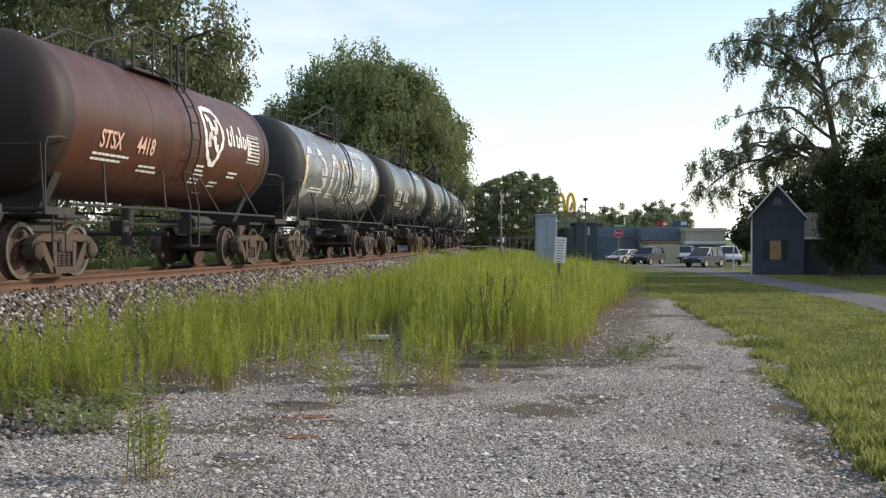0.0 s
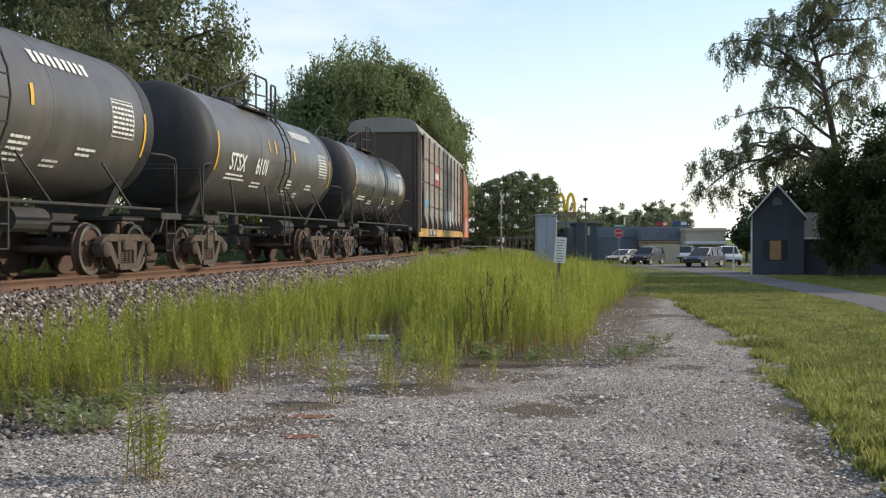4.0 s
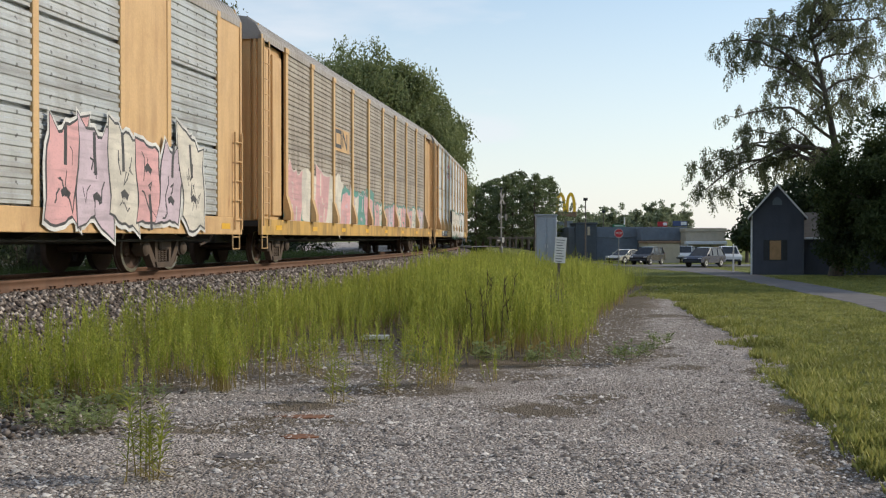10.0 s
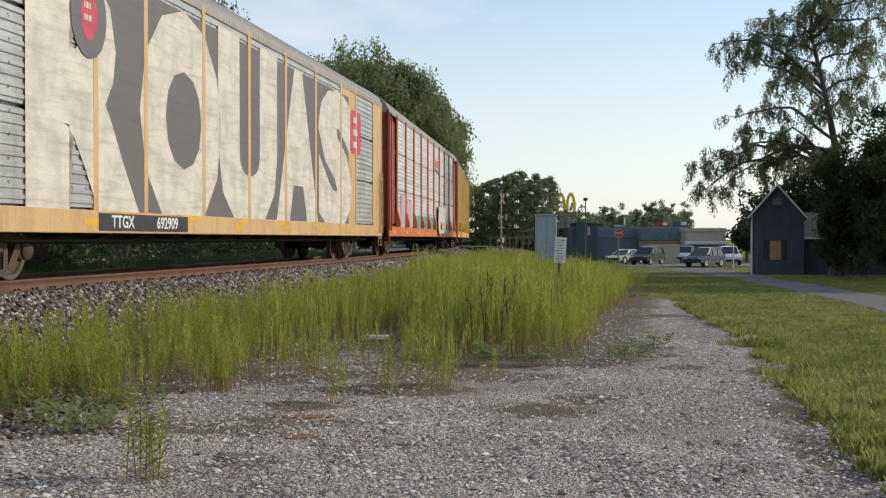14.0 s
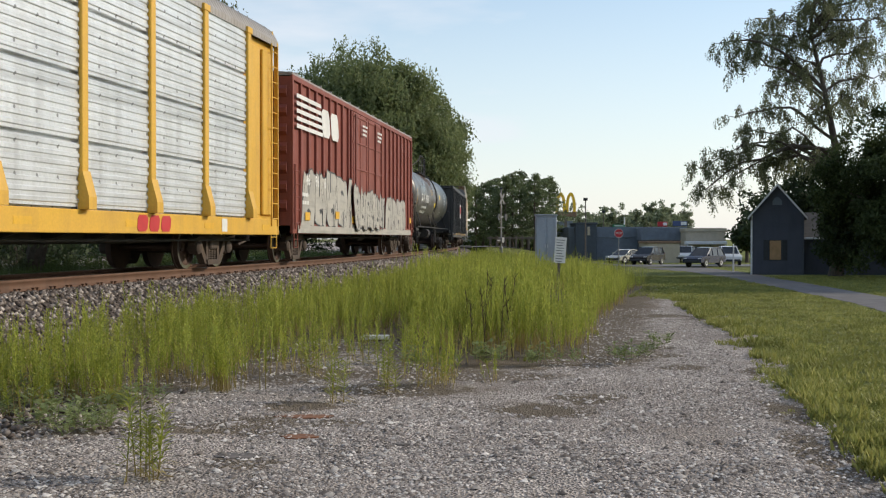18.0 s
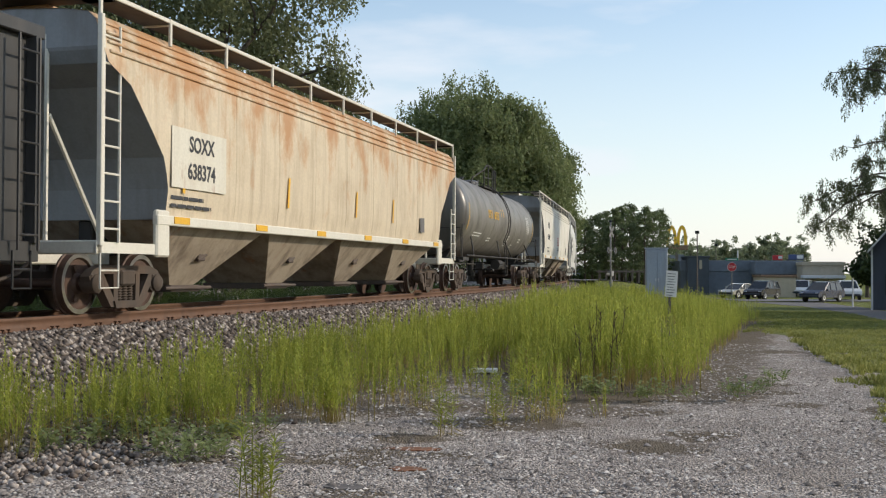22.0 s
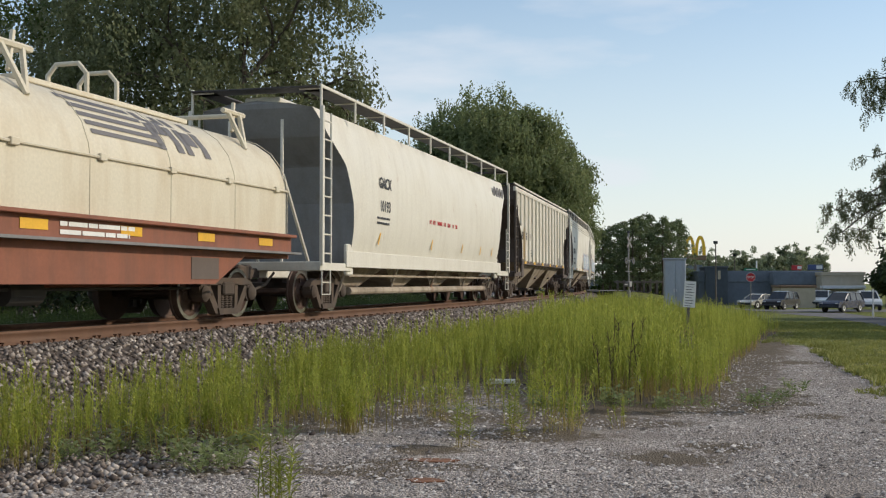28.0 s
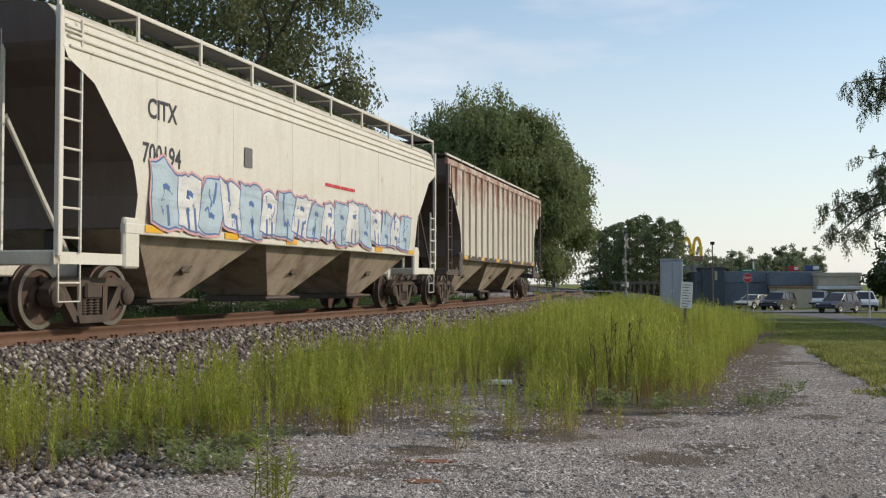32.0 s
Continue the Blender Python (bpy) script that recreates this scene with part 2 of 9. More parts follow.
def leafy(name, col, col2, rough=0.55, sheer=0.35, patch=0.35, deep=0.6, upright=None):
    """Leaves: each piece with a tone of its own, some light passing through."""
    m, n, l, b = nodes_of(name)
    g = n.new("ShaderNodeNewGeometry").outputs["Random Per Island"]
    pos = n.new("ShaderNodeNewGeometry").outputs["Position"]
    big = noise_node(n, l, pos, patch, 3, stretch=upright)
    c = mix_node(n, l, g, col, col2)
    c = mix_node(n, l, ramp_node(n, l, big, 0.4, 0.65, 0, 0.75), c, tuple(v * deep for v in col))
    l.new(c, b.inputs["Base Color"])
    b.inputs["Roughness"].default_value = rough
    b.inputs["Specular IOR Level"].default_value = 0.25
    t, mx, o = n.new("ShaderNodeBsdfTranslucent"), n.new("ShaderNodeMixShader"), n["Material Output"]
    l.new(c, t.inputs["Color"])
    mx.inputs["Fac"].default_value = sheer
    l.new(b.outputs["BSDF"], mx.inputs[1])
    l.new(t.outputs["BSDF"], mx.inputs[2])
    l.new(mx.outputs["Shader"], o.inputs["Surface"])
    return m


def stony(name, cols, rough=0.85):
    m, n, l, b = nodes_of(name)
    g = n.new("ShaderNodeNewGeometry").outputs["Random Per Island"]
    r = n.new("ShaderNodeValToRGB")
    r.color_ramp.elements.remove(r.color_ramp.elements[1])
    for i, c in enumerate(cols):
        e = r.color_ramp.elements[0] if i == 0 else r.color_ramp.elements.new(i / (len(cols) - 1))
        e.position, e.color = i / (len(cols) - 1), (*c, 1)
    l.new(g, r.inputs["Fac"])
    tc = n.new("ShaderNodeTexCoord").outputs["Object"]
    b.inputs["Specular IOR Level"].default_value = 0.12
    s = noise_node(n, l, tc, 40, 4)
    c = mix_node(n, l, ramp_node(n, l, s, 0.4, 0.75, 0, 0.5), r.outputs["Color"], (0.1, 0.09, 0.08))
    l.new(c, b.inputs["Base Color"])
    b.inputs["Roughness"].default_value = rough
    return m


def ground_material():
    """Gravel, dirt and grass, blended by the two masks of the ground's mesh, with ragged edges."""
    m, n, l, b = nodes_of("ground")
    tc = n.new("ShaderNodeTexCoord").outputs["Object"]
    lawn, dirt = n.new("ShaderNodeAttribute"), n.new("ShaderNodeAttribute")
    lawn.attribute_name, dirt.attribute_name = "lawn", "dirt"
    v = n.new("ShaderNodeTexVoronoi")
    v.inputs["Scale"].default_value = 44.0
    v.inputs["Randomness"].default_value = 1.0
    l.new(tc, v.inputs["Vector"])
    v2 = n.new("ShaderNodeTexVoronoi")
    v2.inputs["Scale"].default_value = 100.0
    l.new(tc, v2.inputs["Vector"])
    bw = n.new("ShaderNodeSeparateColor")
    l.new(v.outputs["Color"], bw.inputs["Color"])
    bw2 = n.new("ShaderNodeSeparateColor")
    l.new(v2.outputs["Color"], bw2.inputs["Color"])
    stone = mix_node(n, l, bw.outputs["Red"], (0.07, 0.058, 0.05), (0.82, 0.73, 0.65))
    stone2 = mix_node(n, l, bw2.outputs["Red"], (0.085, 0.07, 0.06), (0.68, 0.6, 0.53))
    big = noise_node(n, l, tc, 0.55, 6, 0.6)
    mid = noise_node(n, l, tc, 3.0, 6, 0.65)
    gravel = mix_node(n, l, ramp_node(n, l, mid, 0.4, 0.6), stone, stone2)
    gravel = mix_node(n, l, ramp_node(n, l, big, 0.46, 0.62, 0, 0.6), gravel, (0.29, 0.245, 0.205))
    soil = mix_node(n, l, mid, (0.1, 0.08, 0.058), (0.27, 0.22, 0.165))
    fine = noise_node(n, l, tc, 30, 3)
    grass = mix_node(n, l, ramp_node(n, l, mid, 0.35, 0.7), (0.12, 0.15, 0.045), (0.29, 0.29, 0.085))
    grass = mix_node(n, l, ramp_node(n, l, fine, 0.3, 0.75, 0, 0.4), grass, (0.12, 0.12, 0.04))

    def edge(mask, amt):
        a = n.new("ShaderNodeMath")
        a.operation = "MULTIPLY_ADD"
        l.new(mid, a.inputs[0])
        a.inputs[1].default_value = amt
        l.new(mask, a.inputs[2])
        return ramp_node(n, l, a.outputs["Value"], 0.42 + amt * 0.5, 0.58 + amt * 0.5)
    c = mix_node(n, l, edge(dirt.outputs["Fac"], 0.9), gravel, soil)
    c = mix_node(n, l, edge(lawn.outputs["Fac"], 0.7), c, grass)
    l.new(c, b.inputs["Base Color"])
    b.inputs["Roughness"].default_value = 0.95
    b.inputs["Specular IOR Level"].default_value = 0.1
    bump_node(n, l, b, v.outputs["Distance"], 1.0, 0.035)
    return m


M_GROUND = ground_material()
M_STONE = stony("ballast_stone", [(0.04, 0.031, 0.026), (0.24, 0.195, 0.165), (0.085, 0.065, 0.055), (0.56, 0.49, 0.43), (0.06, 0.046, 0.039)])
M_PEBBLE = stony("gravel_stone", [(0.07, 0.058, 0.052), (0.46, 0.4, 0.35), (0.16, 0.135, 0.115), (0.84, 0.77, 0.69), (0.1, 0.084, 0.072)])
M_BALLAST = plain("ballast_bed", (0.07, 0.055, 0.046), 0.95, vary=0.4, scale=9, bump=0.8)
M_RAIL = paint("rusty_rail", (0.135, 0.068, 0.038), (0.06, 0.034, 0.023), 0.7, 0.75)
M_RAILTOP = plain("polished_rail", (0.32, 0.27, 0.23), 0.35, 0.8)
M_TIE = plain("old_tie", (0.06, 0.047, 0.038), 0.9)
M_ASPHALT = plain("asphalt", (0.16, 0.155, 0.15), 0.9, vary=0.2, scale=3)
M_STEEL = plain("worn_wheel_steel", (0.085, 0.048, 0.034), 0.65, 0.15)
M_TREAD = plain("polished_tread", (0.45, 0.42, 0.4), 0.3, 0.9)
M_TRUCK = paint("rusty_cast_steel", (0.07, 0.052, 0.04), (0.14, 0.095, 0.066), 0.6, 0.85)
M_UNDER = paint("underframe_black", (0.03, 0.028, 0.026), (0.1, 0.08, 0.06), 0.5, 0.75)
M_GREYPIPE = paint("grey_handrail", (0.2, 0.2, 0.2), (0.09, 0.07, 0.05), 0.5, 0.6)
M_WHITE = paint("white_marking", (0.75, 0.74, 0.7), (0.4, 0.38, 0.34), 0.3, 0.6)
M_YELLOW = paint("reflective_yellow", (0.75, 0.42, 0.03), (0.3, 0.17, 0.04), 0.3, 0.45)
M_DECALBLACK = plain("black_marking", (0.03, 0.03, 0.035), 0.6)


# ---------------------------------------------------------------- ground, ballast, rails, roads
def inside(x, y, poly):
    hit = False
    for (x0, y0), (x1, y1) in zip(poly, poly[1:] + poly[:1]):
        if (y0 > y) != (y1 > y) and x < (x1 - x0) * (y - y0) / (y1 - y0) + x0:
            hit = not hit
    return hit


# lane of gravel along the lot, and the bed of tall weeds between it and the track
LANE = [(-40, -30), (14, -30), (4.0, 4), (3.3, 7.7), (3.4, 9.3), (3.65, 11.4), (4.1, 14.8), (5.2, 20.5), (6.1, 28.1), (6.4, 35),
        (5.2, 34), (3.9, 26.7), (2.5, 19.2), (1.9, 15.1), (1.0, 14.6), (0.3, 14.4), (-0.1, 15.5), (-0.9, 18.1), (-2.0, 17.6), (-2.8, 14.8),
        (-3.4, 13.6), (-4.3, 11.9), (-5.5, 10.6), (-9, 5), (-16, -8)]
WEEDS = [(-8.2, 6.5), (-5.4, 9.9), (-4.6, 11.1), (-3.9, 11.5), (-3.1, 13.0), (-2.6, 14.4), (-2.0, 17.3), (-0.9, 17.8), (0.0, 15.5), (0.3, 14.5),
         (1.0, 14.8), (2.0, 15.1), (2.6, 19.2), (4.2, 26.7), (6.0, 35.5), (8.4, 46), (5.5, 60), (2.6, 78), (1.4, 80), (-1.5, 60), (-9, 10)]


def far_side(x, y, poly):
    """Distance from a point to a polygon's edge, negative inside."""
    best = 1e9
    for (x0, y0), (x1, y1) in zip(poly, poly[1:] + poly[:1]):
        dx, dy = x1 - x0, y1 - y0
        t = min(max(((x - x0) * dx + (y - y0) * dy) / (dx * dx + dy * dy), 0), 1)
        best = min(best, math.hypot(x - x0 - t * dx, y - y0 - t * dy))
    return -best if inside(x, y, poly) else best


def ragged(x, y):
    """How far the turf's edge wanders in and out of the gravel."""
    return 0.3 * noise.noise((x * 0.9, y * 0.55, 8.0)) + 0.16 * noise.noise((x * 2.6, y * 1.7, 1.0))


SPOTS = [(-1.57, 9.76, 0.35, 0.3), (-1.38, 10.6, 0.4, 0.3), (-1.45, 7.96, 0.35, 0.25), (-0.92, 9.7, 0.3, 0.25), (-0.5, 11.8, 0.9, 0.5), (-0.2, 13.1, 1.1, 0.7), (0.6, 13.1, 0.9, 0.6),
         (0.96, 10.6, 0.55, 0.5), (1.5, 11.4, 0.4, 0.3), (3.06, 14.0, 0.35, 0.3), (3.1, 15.5, 0.3, 0.25), (3.24, 16.6, 0.3, 0.3), (4.93, 24.3, 0.8, 0.7), (6.0, 23.2, 0.9, 0.8),
         (3.94, 13.5, 0.3, 0.5), (-3.2, 9.2, 0.9, 0.35), (-2.1, 9.3, 0.8, 0.3), (-1.9, 13.0, 1.2, 0.9), (3.0, 8.2, 0.35, 1.2), (3.3, 10.2, 0.3, 1.0), (4.4, 28.5, 0.9, 1.5), (2.4, 20.5, 0.5, 1.5)]

WORN = [(4.45, 15.2, 0.4, 1.3), (5.0, 18.5, 0.5, 1.6), (6.0, 23.4, 0.9, 1.4), (5.6, 27.0, 0.7, 2.0), (6.7, 32, 0.8, 2.6)]


def build_ground():
    def steps(marks):
        out = []
        for (a, b, n) in marks:
            out += list(np.linspace(a, b, n, endpoint=False))
        return out + [marks[-1][1]]
    xs = steps([(-1800, -200, 6), (-200, -40, 12), (-40, -10, 30), (-10, 8, 90), (8, 40, 42), (40, 200, 16), (200, 1800, 6)])
    ys = steps([(-1500, -100, 5), (-100, 4, 16), (4, 24, 100), (24, 60, 50), (60, 130, 46), (130, 400, 14), (400, 3000, 7)])
    verts, lawn, dirt = [], [], []
    for y in ys:
        for x in xs:
            d = beside(x, y)
            z = ground_z(x, y)
            if abs(x) < 12 and 4 < y < 40 and abs(d) > 3:
                z += 0.03 * noise.noise((x * 0.6, y * 0.6, 0)) + 0.012 * noise.noise((x * 2.1, y * 2.1, 3))
            verts.append((x, y, z))
            e = far_side(x, y, LANE) + ragged(x, y) if abs(x) < 60 and -40 < y < 60 else 9
            w = far_side(x, y, WEEDS) if abs(x) < 20 and 0 < y < 90 else 9
            k = min(max(0.5 + e * 0.75, 0), 1)
            for sx, sy, rx, ry in WORN:
                k -= max(0, 0.62 - 0.4 * math.hypot((x - sx) / rx, (y - sy) / ry))
            if w < 0.6 or (-3.5 < d < 6 and y < 80):
                k = min(k, 0.1)
            if d < -3.5 and d > -30:
                k = 0.2
            lawn.append(max(k, 0))
            q = 0.95 if w < -0.2 else max(0.85 - 0.4 * max(w, 0), 0.22)
            for sx, sy, rx, ry in SPOTS:
                q = max(q, 0.98 - 0.5 * math.hypot((x - sx) / rx, (y - sy) / ry))
            dirt.append(q)
    w = len(xs)
    faces = [(j * w + i, j * w + i + 1, (j + 1) * w + i + 1, (j + 1) * w + i) for j in range(len(ys) - 1) for i in range(w - 1)]
    me = raw_mesh("ground", verts, faces, M_GROUND, True)
    for name, vals in (("lawn", lawn), ("dirt", dirt)):
        at = me.attributes.new(name, "FLOAT", "POINT")
        at.data.foreach_set("value", vals)
    tagged(new("ground", me), "gravel lot with bare dirt patches and rough mown grass", "ground", kind="structure")


def sweep(prof, s0, s1, step, name, mat):
    """A profile (to the right, up) drawn along the track."""
    rows, s = [], s0
    while s <= s1 + 1e-6:
        x, y, h = track(s)
        c, sn = math.cos(h), math.sin(h)
        rows.append([(x + d * c, y - d * sn, z) for d, z in prof])
        s += step
    n = len(prof)
    v = [p for r in rows for p in r]
    f = [(j * n + i, j * n + i + 1, (j + 1) * n + i + 1, (j + 1) * n + i) for j in range(len(rows) - 1) for i in range(n - 1)]
    return raw_mesh(name, v, [q[::-1] for q in f], mat)


def build_track():
    bed = tagged(new("ballast", sweep([(-3.3, -1.0), (-2.6, -0.86), (-1.5, -0.24), (-1.3, -0.21), (1.3, -0.21), (1.5, -0.24), (2.3, -0.75), (2.9, -1.0)],
                                      -70, 700, 2.0, "ballast", M_BALLAST)), "grey crushed stone ballast under the railway track", "ballast", kind="structure")
    rail_prof = [(-0.075, -0.185), (-0.075, -0.17), (-0.02, -0.155), (-0.012, -0.06), (-0.036, -0.045), (-0.036, -0.006), (-0.028, 0.0)]
    rail_prof = rail_prof + [(-a, z) for a, z in rail_prof[::-1]]
    for d in (0.755, -0.755):
        rail = thing("rail", "rusty steel rail with a polished head, spiked to ties", "rail", group="rails of the track", kind="structure")
        put("rail_web", sweep([(d + a, z) for a, z in rail_prof], -70, 420, 1.0, "rail_web", M_RAIL), rail)
        put("rail_head", sweep([(d - 0.026, 0.004), (d + 0.026, 0.004)], -70, 420, 1.0, "rail_head", M_RAILTOP), rail, label="worn bright running surface")
    rng = random.Random(5)
    tie = Geo().box(-1.3, 1.3, -0.115, 0.115, -0.2, -0.012, 0.015).mesh("tie", M_TIE)
    plate = Geo().box(-0.19, 0.19, -0.1, 0.1, 0, 0.015, 0.004)
    for sx in (-0.13, 0.13):
        for sy in (-0.06, 0.06):
            plate.box(sx - 0.012, sx + 0.012, sy - 0.012, sy + 0.012, 0.0, 0.06)
            plate.box(sx - 0.03, sx + 0.03, sy - 0.016, sy + 0.016, 0.045, 0.062)
    plate = plate.mesh("tie_plate", M_RAIL)
    for k in range(150):
        s = 4 + k * 0.53
        x, y, h = track(s)
        ob = put("tie", tie, bed, (x, y, -0.185), -h + rng.uniform(-0.012, 0.012))
        for d in (0.755, -0.755):
            put("tie_plate", plate, ob, (d, 0, -0.012))
    # crushed stones on the shoulder
    g = np.random.default_rng(3)
    n = 34000
    s = 6 + g.random(n) ** 1.5 * 75
    d = np.where(g.random(n) < 0.86, 1.0 + g.random(n) * 1.9, -1.2 + g.random(n) * 2.2)
    cx, cy = np.empty(n), np.empty(n)
    for i in range(n):
        x, y, h = track(s[i])
        cx[i], cy[i] = x + d[i] * math.cos(h), y - d[i] * math.sin(h)
    z = np.interp(np.abs(d), [0, 1.3, 1.5, 2.3, 2.9], [-0.21, -0.21, -0.24, -0.75, -1.0])
    keep = (np.abs(np.abs(d) - 0.755) > 0.1)
    sizes = (0.022 + 0.034 * g.random(n)) * (1 + 0.006 * s)
    ov = np.array([(1, 0.2, 0), (-0.2, 1, 0.1), (-1, -0.1, -0.1), (0.1, -1, 0.1), (0.15, 0.1, 0.8), (0, 0, -0.8)])
    of = np.array([(0, 1, 4), (1, 2, 4), (2, 3, 4), (3, 0, 4), (1, 0, 5), (2, 1, 5), (3, 2, 5), (0, 3, 5)])
    v, f = scattered(ov, of, np.stack([cx, cy, z + 0.01], -1)[keep], (g.random(n) * 6.28)[keep], sizes[keep], (g.normal(0, 0.5, (n, 2)))[keep])
    m = 2200
    w = g.random((m, 2))
    sx = np.where(w[:, 0] < 0.6, -4.9 + 0.6 * g.normal(0, 1, m), -4.0 + 0.5 * g.normal(0, 1, m))
    sy = np.where(w[:, 0] < 0.6, 8.7 + 0.5 * g.normal(0, 1, m), 10.4 + 0.65 * g.normal(0, 1, m))
    ok = np.array([beside(a, b) > 2.9 for a, b in zip(sx, sy)])
    sx, sy = sx[ok], sy[ok]
    m = len(sx)
    sz = np.array([ground_z(a, b) for a, b in zip(sx, sy)])
    spill = scattered(ov, of, np.stack([sx, sy, sz + 0.012], -1), g.random(m) * 6.28, 0.018 + 0.03 * g.random(m), g.normal(0, 0.4, (m, 2)))
    v, f = joined([(v, f), spill])
    tagged(new("ballast_stones", raw_mesh("ballast_stones", v, f, M_STONE)), "loose angular grey and tan ballast stones beside the rail", "stones", kind="stuff")


def strip_on_ground(name, pts, mat, lift, label, category):
    """A surface laid over the ground along a line of (x, y, half width)."""
    rows = []
    for (x0, y0, w0), (x1, y1, w1) in zip(pts, pts[1:]):
        n = max(2, int(math.hypot(x1 - x0, y1 - y0) / 1.5))
        for k in range(n):
            t = k / n
            rows.append((x0 + (x1 - x0) * t, y0 + (y1 - y0) * t, w0 + (w1 - w0) * t))
    rows.append(pts[-1])
    v = []
    for i, (x, y, w) in enumerate(rows):
        a, b = rows[max(i - 1, 0)], rows[min(i + 1, len(rows) - 1)]
        dx, dy = b[0] - a[0], b[1] - a[1]
        q = math.hypot(dx, dy)
        nx, ny = -dy / q, dx / q
        for k in (-1.0, -0.5, 0, 0.5, 1.0):
            px, py = x + nx * w * k, y + ny * w * k
            v.append((px, py, max(ground_z(px, py) + lift, -0.08 if abs(beside(px, py)) < 3.2 and category == "road" else -9)))
    f = [(j * 5 + i, (j + 1) * 5 + i, (j + 1) * 5 + i + 1, j * 5 + i + 1) for j in range(len(rows) - 1) for i in range(4)]
    return tagged(new(name, raw_mesh(name, v, f, mat, True)), label, category, kind="structure")


M_DRIVE = plain("worn_driveway", (0.12, 0.11, 0.105), 0.9, vary=0.3, scale=2)


def build_roads():
    strip_on_ground("road", [(x, ROAD_Y(x), 4.0) for x in (-160, -60, -20, 3, 30, 70, 200)], M_ASPHALT, 0.06, "grey asphalt road that crosses the railway", "road")
    strip_on_ground("driveway", [(7.4, 8, 0.9), (12.3, 30.5, 0.9), (14.7, 45.0, 1.1), (18.4, 68, 1.5), (21.0, 86, 2.0), (20.5, 99, 3.0)], M_DRIVE, 0.012,
                    "narrow worn asphalt driveway across the lawn", "driveway")
    cross = tagged(new("crossing_panel"), "dark timber and concrete crossing panels between the rails", "crossing", kind="structure")
    x, y, h = track(100.5)
    cross.location, cross.rotation_euler = (x, y, 0), (0, 0, -h)
    for a, b in ((-1.9, -0.86), (-0.64, 0.64), (0.86, 1.9)):
        for k in range(4):
            part("crossing_slab", Geo().box(a, b, -4.4 + k * 2.2 + 0.02, -2.22 + k * 2.2, -0.18, -0.012, 0.02), M_ASPHALT, cross)


build_ground()
build_track()
build_roads()


# ---------------------------------------------------------------- freight cars: shared running gear
WHEEL_R = 0.457
SPIN = []      # wheelsets with the car that carries them
CARS = []      # (car, length, middle at the start)


def shared_running_gear():
    w = Geo()
    for side in (-1, 1):
        y = side * 0.755
        prof = [(y - side * 0.07, 0.11), (y - side * 0.06, 0.40), (y - side * 0.075, 0.485), (y - side * 0.045, 0.485), (y - side * 0.035, WHEEL_R + 0.004),
                (y + side * 0.065, WHEEL_R - 0.004), (y + side * 0.066, 0.385), (y + side * 0.03, 0.36), (y + side * 0.02, 0.16), (y + side * 0.07, 0.12), (y + side * 0.07, 0.085)]
        w.lathe(prof if side > 0 else prof, 28, "y")
        for k in range(3):
            a = 2 * math.pi * k / 3
            w.box(-0.03, 0.03, y + side * 0.06, y + side * 0.078, 0.2, 0.3, 0.004, Matrix.Rotation(a, 4, "Y"))
    w.lathe([(-1.05, 0.07), (1.05, 0.07)], 12, "y")
    for side in (-1, 1):
        w.lathe([(side * 1.0, 0.1), (side * 1.06, 0.1)], 14, "y")
    wheelset = w.mesh("wheelset", M_STEEL, True)
    wheelset.materials.append(M_TREAD)
    for f in wheelset.polygons:          # the rim's outer face is worn bright
        q = f.center
        f.material_index = 1 if math.hypot(q.x, q.z) > 0.39 and abs(q.y) > 0.8 else 0
    # cast side frame
    g = Geo()
    for y0, y1 in ((0.93, 1.08),):
        g.prism([(-1.02, 0.56), (-0.92, 0.66), (-0.66, 0.73), (0.66, 0.73), (0.92, 0.66), (1.02, 0.56), (1.0, 0.47), (0.86, 0.55), (0.62, 0.6), (-0.62, 0.6), (-0.86, 0.55), (-1.0, 0.47)], "y", y0, y1)
        for sx in (-1, 1):
            g.prism([(sx * 0.66, 0.62), (sx * 0.84, 0.58), (sx * 0.44, 0.1), (sx * 0.26, 0.1)], "y", y0, y1)
            g.prism([(sx * 0.26, 0.62), (sx * 0.38, 0.62), (sx * 0.36, 0.14), (sx * 0.25, 0.14)], "y", y0, y1)
            g.prism([(sx * 0.72, 0.6), (sx * 0.82, 0.62), (sx * 0.78, 0.3), (sx * 0.7, 0.36)], "y", y0 + 0.02, y1)
            g.box(sx * 0.865 - 0.13, sx * 0.865 + 0.13, y0 - 0.05, y1 + 0.02, 0.52, 0.6, 0.02)
            g.lathe([(0.9, 0.14), (1.12, 0.14), (1.16, 0.1), (1.17, 0.05)], 16, "y", (sx * 0.865, 0, WHEEL_R))
        g.prism([(-0.38, 0.19), (0.38, 0.19), (0.34, 0.08), (-0.34, 0.08)], "y", y0 - 0.03, y1 + 0.03)
    frame_mesh = g.mesh("side_frame", M_TRUCK, True)
    coil = [(0.19, 0.03), (0.195, 0.05)]
    for r in range(6):
        z = 0.205 + r * 0.04
        coil += [(z, 0.05), (z + 0.008, 0.066), (z + 0.018, 0.066), (z + 0.026, 0.05)]
    spring = Geo().lathe(coil, 10, "z", (0, 1.02, 0)).mesh("spring", M_TRUCK, True)
    bo = Geo()
    bo.box(-0.2, 0.2, -1.12, 1.12, 0.42, 0.66, 0.03)
    bo.lathe([(0.64, 0.3), (0.74, 0.3)], 16, "z")
    for sx in (-1, 1):
        bo.box(sx * 0.36 - 0.06, sx * 0.36 + 0.06, -0.85, 0.85, 0.34, 0.46, 0.02)
        bo.bar((sx * 0.36, -0.8, 0.4), (sx * 0.36, 0.8, 0.4), 0.05)
    bolster = bo.mesh("truck", M_TRUCK)
    co = Geo()
